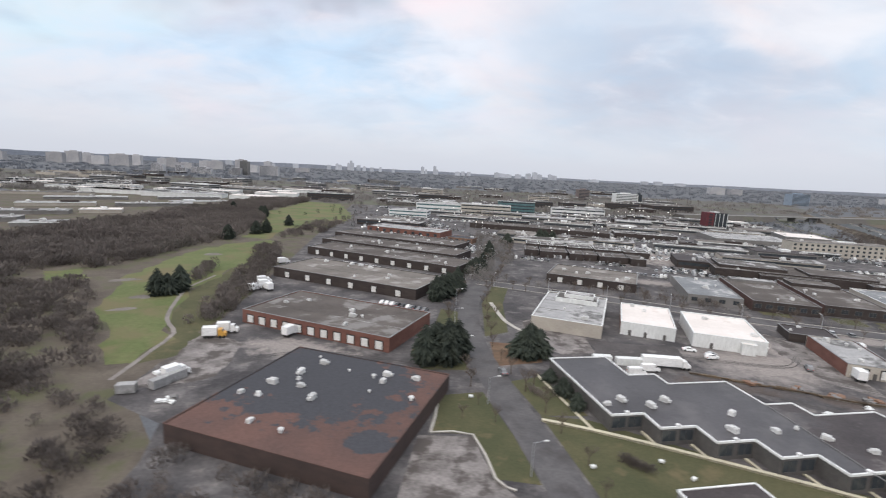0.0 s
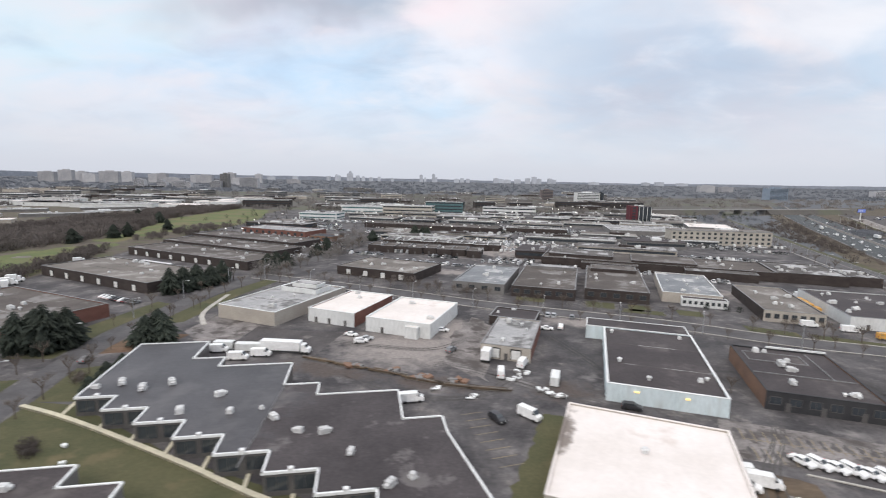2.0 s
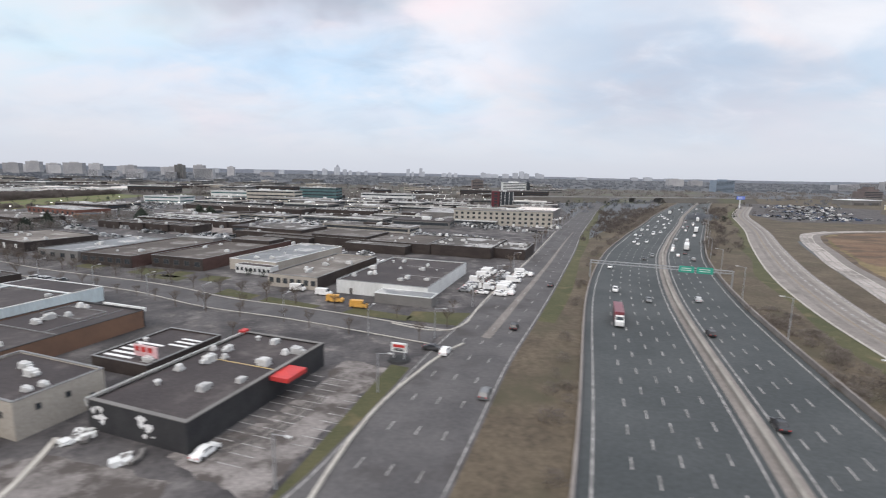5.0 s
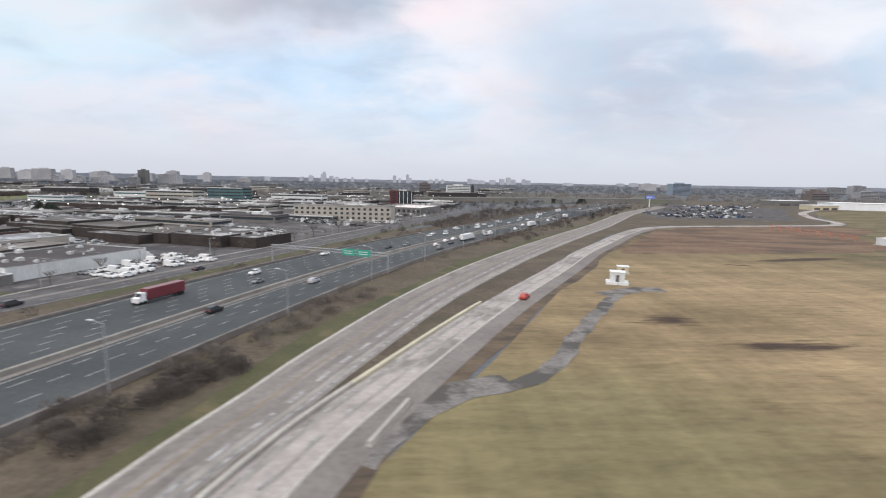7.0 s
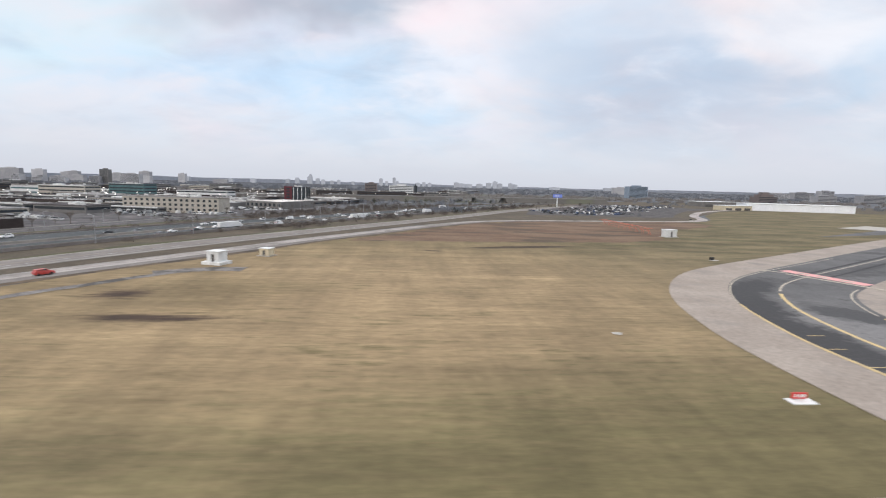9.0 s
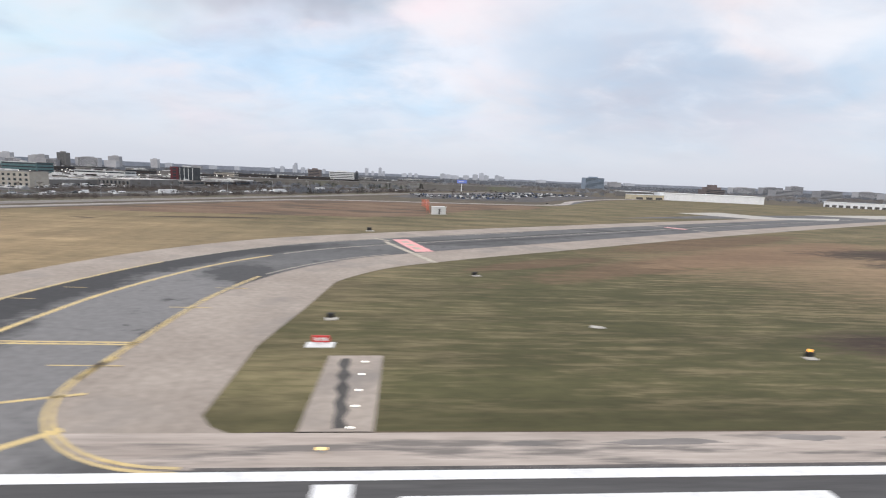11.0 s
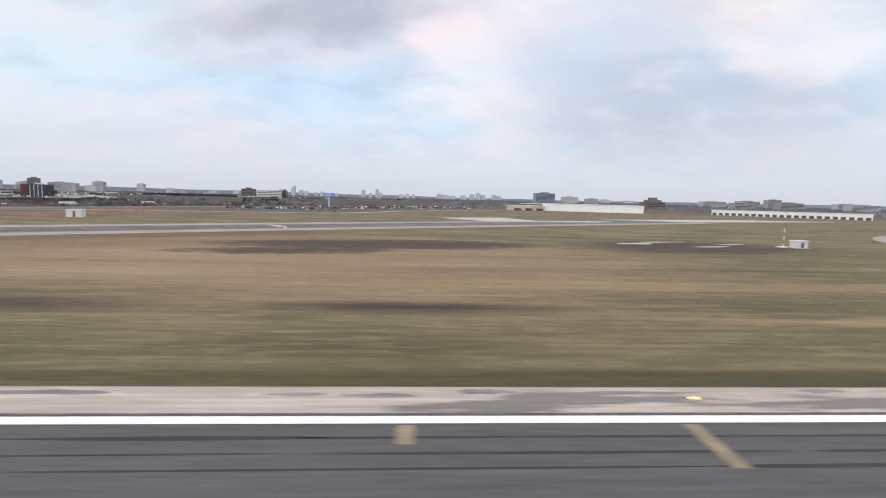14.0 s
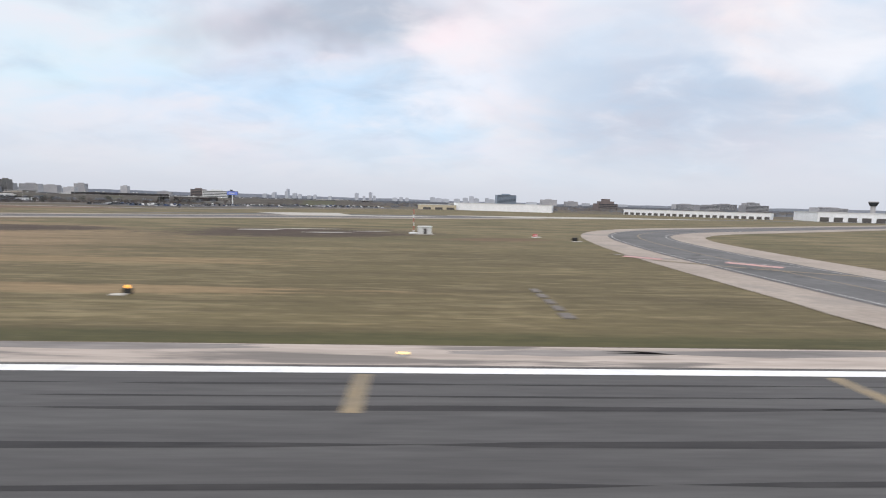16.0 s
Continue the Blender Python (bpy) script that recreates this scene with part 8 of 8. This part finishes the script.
# landmarks
e = far_block(216.8, 224, 46, 9, 7.2, -10, "hotelwall", "tanroof", "long cream hotel with three rows of windows", "hotel", strip=False)
for s in range(3):
    for k in range(17):
        bm_w = ("hotel_window",)
        part("window", shared(bm_w, lambda bm: box(bm, -0.6, 0.6, -0.05, 0.0, 0, 1.0), M["glass"]), None, e, m=pose(-21.6 + k * 2.7, -4.5, 1.1 + s * 2.0))
e2 = far_block(179, 213, 26, 12, 3.2, -14, "greywall", "darkroof", "low dark parking deck with open sides", "parking_deck")
e = far_block(240, 357, 16, 9, 11.4, -6, "glass", "darkroof", "dark glazed office block with a red stair tower", "office_tower", strip=False)
bm = bmesh.new()
box(bm, -8.3, -2.6, -4.8, 4.8, 0, 11.6)
part("stair_tower", bm, M["maroon"], e, "dark red clad stair tower")
for k in range(5):
    bm = bmesh.new()
    box(bm, -6.6, -4.2, -4.9, -4.8, 1.0 + k * 2.1, 2.3 + k * 2.1)
    part("window", bm, M["glass"], e)
for k in range(4):
    bm = bmesh.new()
    box(bm, -1.6 + k * 3, -1.3 + k * 3, -4.7, -4.5, 0.5, 11.0)
    part("fin", bm, M["parapet"], e)
far_block(262, 378, 34, 12, 3.6, -12, "whitewall", "whiteroof", "long white pavilion beside the office block", "pavilion", glass="glass")
for x, y, L, W, h, wl_, rf, gl, lb in ((0, 346, 28, 16, 4.6, "whitewall", "paleroof", "greenglass", "white office with green glazed terraces"), (26, 404, 40, 14, 6.2, "whitewall", "paleroof", "greenglass", "white office with long green glass bands"),
                                      (62, 384, 40, 14, 8.2, "hotelwall", "paleroof", "glass", "cream office block with dark window bands"), (93, 412, 32, 14, 10.4, "greenglass", "darkroof", "glass", "dark teal glazed office block"),
                                      (150, 416, 46, 12, 6.0, "whitewall", "paleroof", "glass", "white office with two dark window bands"), (84, 370, 54, 9, 3.4, "hotelwall", "paleroof", "glass", "low cream office beside the street")):
    far_block(x, y, L, W, h, -12, wl_, rf, lb, "office_block", glass=gl)
# belt beyond
for k in range(95):
    y = 470 + 620 * rng.random() ** 1.5
    x = rng.uniform(-0.55 * y - 150, 0.42 * y + 90)
    if x > 300 and y < 560:
        continue
    t = rng.randrange(8)
    L, W, h = rng.uniform(18, 60), rng.uniform(12, 24), rng.choice((3, 3.5, 4, 5, 7))
    far_block(x, y, L, W, h, rng.uniform(-25, 10), *tone[t], words[t], "distant_block", strip=h > 4)
for x, y, L, t in ((-180, 289, 20, 24), (-176, 340, 46, 30), (-160, 372, 40, 42), (-168, 226, 19, 20), (-205, 270, 34, 24), (-225, 318, 40, 28), (-240, 370, 50, 30), (-185, 410, 46, 34), (-200, 236, 26, 20), (-290, 400, 60, 20)):
    far_block(x, y, L, 11, 2.2, t, "greywall" if L % 4 else "beigewall", "whiteroof" if L == 20 else ("paleroof" if L % 3 else "patchroof"), "long white warehouse beyond the woods", "distant_block", strip=False)
for k in range(20):
    x, y = rng.uniform(-400, -100), rng.uniform(430, 620)
    far_block(x, y, rng.uniform(30, 80), rng.uniform(14, 24), 3.5, rng.uniform(-10, 10), "whitewall", rng.choice(("whiteroof", "paleroof")), "long white warehouse beyond the woods", "distant_block", strip=False)


def tower(x, y, L, W, h, mt, label, name="apartment_tower", turn=0):
    e = thing(name, label, "building", pose(x, y, 0, 0, 0, turn), "far towers")
    bm = bmesh.new()
    box(bm, -L / 2, L / 2, -W / 2, W / 2, 0, h)
    part("wall", bm, M[mt], e)
    bm = bmesh.new()
    box(bm, -L / 5, L / 5, -W / 4, W / 4, h, h * 1.05 + 1)
    part("plant_room", bm, M[mt], e)
    if y < 1500:
        n = int(h / 2.2)
        for k in range(n):
            bm = bmesh.new()
            box(bm, -L / 2 + 0.8, L / 2 - 0.8, -W / 2 - 0.15, -W / 2, h * (k + 0.35) / n, h * (k + 0.75) / n)
            part("window_band", bm, M["glass"], e)
    return e


tower(-403, 1190, 19, 16, 33, "greywall", "dark apartment tower above the trees")
tower(-345, 1190, 44, 16, 24, "apartment", "broad pale apartment tower")
for k in range(26):
    x = -1750 + k * 52 + rng.uniform(-16, 16)
    tower(x, rng.uniform(1500, 2000), rng.uniform(24, 60), 18, rng.uniform(16, 40), "apartment", "pale apartment tower on the skyline")
for k in range(9):
    tower(-620 + k * 26 + rng.uniform(-8, 8), rng.uniform(1150, 1300), rng.uniform(10, 24), 14, rng.uniform(10, 18), "apartment", "pale apartment tower behind the woods")
tower(748, 873, 36, 20, 22, "bluetower", "blue-grey glazed office block by the airport", "office_tower")
tower(264, 716, 17, 14, 15.5, "farbrick", "red brick tower by the motorway", "office_tower")
tower(310, 669, 33, 14, 13.4, "whitewall", "pale grey office slab by the motorway", "office_tower")
tower(330, 668, 4, 12, 13.8, "glass", "dark end tower of an office slab", "office_tower")
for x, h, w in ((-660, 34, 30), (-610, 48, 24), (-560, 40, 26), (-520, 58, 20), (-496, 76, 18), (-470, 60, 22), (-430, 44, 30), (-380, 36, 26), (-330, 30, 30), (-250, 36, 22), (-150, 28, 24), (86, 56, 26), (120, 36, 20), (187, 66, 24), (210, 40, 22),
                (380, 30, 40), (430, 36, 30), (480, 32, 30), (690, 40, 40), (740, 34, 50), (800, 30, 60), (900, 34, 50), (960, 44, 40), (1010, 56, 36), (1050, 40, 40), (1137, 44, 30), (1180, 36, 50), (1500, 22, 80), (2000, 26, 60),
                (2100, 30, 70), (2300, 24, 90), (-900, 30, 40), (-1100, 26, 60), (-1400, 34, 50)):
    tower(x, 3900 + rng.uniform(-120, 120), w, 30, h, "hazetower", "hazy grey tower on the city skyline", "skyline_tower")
for x, y, w, h in ((1000, 1500, 50, 22), (1080, 1520, 40, 18), (1450, 1300, 60, 20), (1540, 1320, 40, 26), (1250, 1150, 60, 16), (1700, 1250, 70, 18), (1150, 900, 40, 13), (1230, 880, 46, 15), (1400, 900, 60, 14)):
    tower(x, y, w, 20, h, "apartment", "grey block on the far side of the airport", "distant_tower")
e = tower(868, 700, 30, 20, 10, "farbrick", "stepped brown hotel rising to a point", "hotel_tower")
bm = bmesh.new()
box(bm, -10, 10, -8, 8, 10, 13.5)
box(bm, -5, 5, -5, 5, 13.5, 17)
part("upper_step", bm, M["farbrick"], e)

# hangars and terminal sheds
def hangar(x, y, L, W, h, turn, label, bays, wall="hangarwall"):
    e = thing("hangar", label, "hangar", pose(x, y, 0, 0, 0, turn), "hangars")
    bm = bmesh.new()
    box(bm, -L / 2, L / 2, -W / 2, W / 2, 0, h)
    part("wall", bm, M[wall], e)
    bm = bmesh.new()
    box(bm, -L / 2 - 0.3, L / 2 + 0.3, -W / 2 - 0.3, W / 2 + 0.3, h, h + 0.4)
    part("roof", bm, M["parapet"], e)
    for k in range(bays):
        bm = bmesh.new()
        w = L / bays * 0.32
        c = -L / 2 + L * (k + 0.5) / bays
        box(bm, c - w, c + w, -W / 2 - 0.2, -W / 2, 0.1, h * 0.5)
        part("bay_door", bm, M["frame"], e)


hangar(661, 398, 80, 30, 5.8, -18, "long white hangar across the airfield", 0)
hangar(604, 396, 30, 12, 3.8, 12, "low tan hangar with dark doors", 3, "creamwall")
hangar(800, 354, 100, 18, 4.0, -42, "long white freight shed with dark doors", 22)
hangar(920, 300, 130, 30, 6.0, -14, "long pale terminal shed", 16)
hangar(640, 480, 40, 20, 5, 10, "grey hangar behind the airfield", 2, "greywall")
e = thing("control_tower", "slim grey airport control tower", "tower", pose(1010, 420, 0))
bm = bmesh.new()
tube(bm, (0, 0, 0), (0, 0, 13), 2.4, 1.9, 12)
part("shaft", bm, M["apartment"], e)
bm = bmesh.new()
tube(bm, (0, 0, 13), (0, 0, 16.5), 2.6, 4.0, 12)
part("cab", bm, M["glass"], e)
bm = bmesh.new()
tube(bm, (0, 0, 16.5), (0, 0, 17.4), 4.2, 3.6, 12)
part("cab_roof", bm, M["apartment"], e)


def pole_billboard(x, y, turn, h, label, face):
    e = thing("billboard", label, "billboard", pose(x, y, 0, 0, 0, turn), "billboards")
    bm = bmesh.new()
    tube(bm, (0, 0.3, 0), (0, 0.3, h), 0.45, 0.4, 10)
    part("pole", bm, M["parapet"], e)
    bm = bmesh.new()
    box(bm, -4.2, 4.2, -0.1, 0.7, h - 1.0, h + 2.0)
    bevelled(bm, 0.08)
    part("cabinet", bm, M["frame"], e)
    bm = bmesh.new()
    box(bm, -4.0, 4.0, -0.16, -0.1, h - 0.8, h + 1.8)
    s = part("screen", bm, M[face], e, "lit blue advertising screen")
    bm = bmesh.new()
    box(bm, -2.6, 1.6, -0.19, -0.16, h + 0.2, h + 0.8)
    part("screen_bar", bm, M["parapet"], s)


pole_billboard(442.6, 380, 8, 8.4, "tall lit billboard with a blue screen on a pale pole", "billblue")

# road bridge and gantries
def gantry(d0, w0, w1, label):
    x, y, t = on_line(HW, 0, d0)
    e = thing("sign_gantry", label, "gantry", pose(x, y, 0, 0, 0, t - 90))
    for px in (w0, w1):
        bm = bmesh.new()
        tube(bm, (px, 0, 0), (px, 0, 4.2), 0.16, 0.12, 8)
        part("post", bm, M["galv"], e)
    bm = bmesh.new()
    for z in (3.6, 4.2):
        for dy in (-0.3, 0.3):
            tube(bm, (w0, dy, z), (w1, dy, z), 0.06, 0.06, 5)
    n = int(abs(w1 - w0) / 1.2)
    for k in range(n):
        a = w0 + (w1 - w0) * k / n
        tube(bm, (a, -0.3, 3.6), (a + 0.6, -0.3, 4.2), 0.035, 0.035, 4)
        tube(bm, (a + 0.6, -0.3, 4.2), (a + 1.2, -0.3, 3.6), 0.035, 0.035, 4)
    part("truss", bm, M["galv"], e)
    for px, w in ((3.4, 1.5), (7.0, 1.6)):
        bm = bmesh.new()
        box(bm, px - w, px + w, -0.5, -0.42, 3.2, 4.6)
        s = part("sign", bm, M["signgreen"], e, "green motorway sign")
        for k in range(2):
            bm = bmesh.new()
            box(bm, px - w * 0.7, px + w * 0.6, -0.53, -0.5, 3.6 + k * 0.45, 3.75 + k * 0.45)
            part("legend_bar", bm, M["parapet"], s)


gantry(236, -16.8, 12.4, "steel gantry over the motorway with green signs")


def lamp_post(x, y, turn, h=6.5):
    e = thing("street_lamp", "tall grey steel lamp post beside the road", "lamp", pose(x, y, 0, 0, 0, turn), "lamp posts")
    part("pole", shared(("lamp_pole", h), lambda bm: tube(bm, (0, 0, 0), (0, 0, h), 0.09, 0.05, 6), M["galv"]), None, e)
    part("arm", shared(("lamp_arm", h), lambda bm: tube(bm, (0, 0, h - 0.05), (0, 1.4, h + 0.15), 0.035, 0.03, 5), M["galv"]), None, e)
    part("head", shared(("lamp_head", h), lambda bm: box(bm, -0.11, 0.11, 1.2, 1.75, h + 0.1, h + 0.2), M["unit"]), None, e)


for d in range(150, 560, 26):
    x, y, t = on_line(HW, 12.9, d)
    lamp_post(x, y, t)
for d in range(120, 480, 18):
    x, y, t = on_line(AR, -6.8, d)
    lamp_post(x, y, t + 180, 4.5)
for d in range(6, 175, 16):
    x, y, t = on_line(EW, 3.9, d)
    lamp_post(x, y, t, 4.2)
for d in range(70, 330, 17):
    x, y, t = on_line(NR, -3.4, d)
    lamp_post(x, y, t + 180, 4.2)

e = thing("road_bridge", "low concrete road bridge on grassy embankments over the motorway", "bridge", pose(395, 452, 0, 0, 0, 12))
bm = bmesh.new()
box(bm, -150, 130, -5, 5, 4.4, 4.9)
part("deck", bm, M["greywall"], e)
for a, b in ((-150, -42), (18, 130)):
    bm = bmesh.new()
    v = [bm.verts.new(q) for q in ((a, -11, 0), (b, -11, 0), (b, 11, 0), (a, 11, 0), (a, -5, 4.4), (b, -5, 4.4), (b, 5, 4.4), (a, 5, 4.4))]
    for f in ((3, 2, 1, 0), (4, 5, 6, 7), (0, 1, 5, 4), (1, 2, 6, 5), (2, 3, 7, 6), (3, 0, 4, 7)):
        bm.faces.new([v[q] for q in f])
    part("embankment", bm, M["fields"], e)
for x in (-42, -12, 18):
    bm = bmesh.new()
    box(bm, x - 0.8, x + 0.8, -4, 4, 0, 4.4)
    part("pier", bm, M["greywall"], e)

# distant ridge and woods up to the horizon; the farthest have haze in their colours
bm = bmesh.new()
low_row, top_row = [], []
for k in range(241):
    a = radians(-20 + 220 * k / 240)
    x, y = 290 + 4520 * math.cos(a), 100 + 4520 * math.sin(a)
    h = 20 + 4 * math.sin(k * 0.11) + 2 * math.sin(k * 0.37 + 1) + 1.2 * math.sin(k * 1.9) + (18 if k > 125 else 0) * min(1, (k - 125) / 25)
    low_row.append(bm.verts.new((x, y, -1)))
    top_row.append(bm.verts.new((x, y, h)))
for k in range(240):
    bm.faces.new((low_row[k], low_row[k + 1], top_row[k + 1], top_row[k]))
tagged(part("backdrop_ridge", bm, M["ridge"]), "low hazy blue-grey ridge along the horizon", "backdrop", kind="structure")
far = []
for k in range(6500):
    y = 440 + 3300 * rng.random() ** 1.8
    far.append((rng.uniform(-1.15 * y - 100, 1.35 * y + 250), y))
far = [(x, y) for x, y in far if not (x > 330 and y < 560) and not inside(x, y, AIRPORT)]
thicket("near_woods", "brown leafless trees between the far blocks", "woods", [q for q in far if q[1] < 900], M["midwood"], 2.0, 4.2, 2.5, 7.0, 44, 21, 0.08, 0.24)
thicket("distant_woods", "leafless trees tinted haze-grey reaching to the horizon", "woods", [q for q in far if q[1] >= 900], M["farwood"], 2.2, 4.6, 4.0, 10.0, 36, 11, 0.10, 0.3)
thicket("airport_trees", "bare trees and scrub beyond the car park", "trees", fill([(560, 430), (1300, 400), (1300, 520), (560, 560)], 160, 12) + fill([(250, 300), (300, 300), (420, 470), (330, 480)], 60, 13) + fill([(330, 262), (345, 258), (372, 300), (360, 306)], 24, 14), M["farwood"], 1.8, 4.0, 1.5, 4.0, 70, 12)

# lit lamps in the far yards
for k in range(95):
    y = 230 + 420 * rng.random()
    x = rng.uniform(-30, 0.62 * y)
    e = thing("yard_lamp", "small lit yard lamp among far blocks", "lamp", pose(x, y, 0), "yard lamps")
    part("pole", shared(("yard_pole",), lambda bm: tube(bm, (0, 0, 0), (0, 0, 4.4), 0.07, 0.05, 5), M["galv"]), None, e)
    part("lantern", shared(("yard_lantern",), lambda bm: box(bm, -0.26, 0.26, -0.26, 0.26, 4.4, 4.7), M["lampwhite"]), None, e)
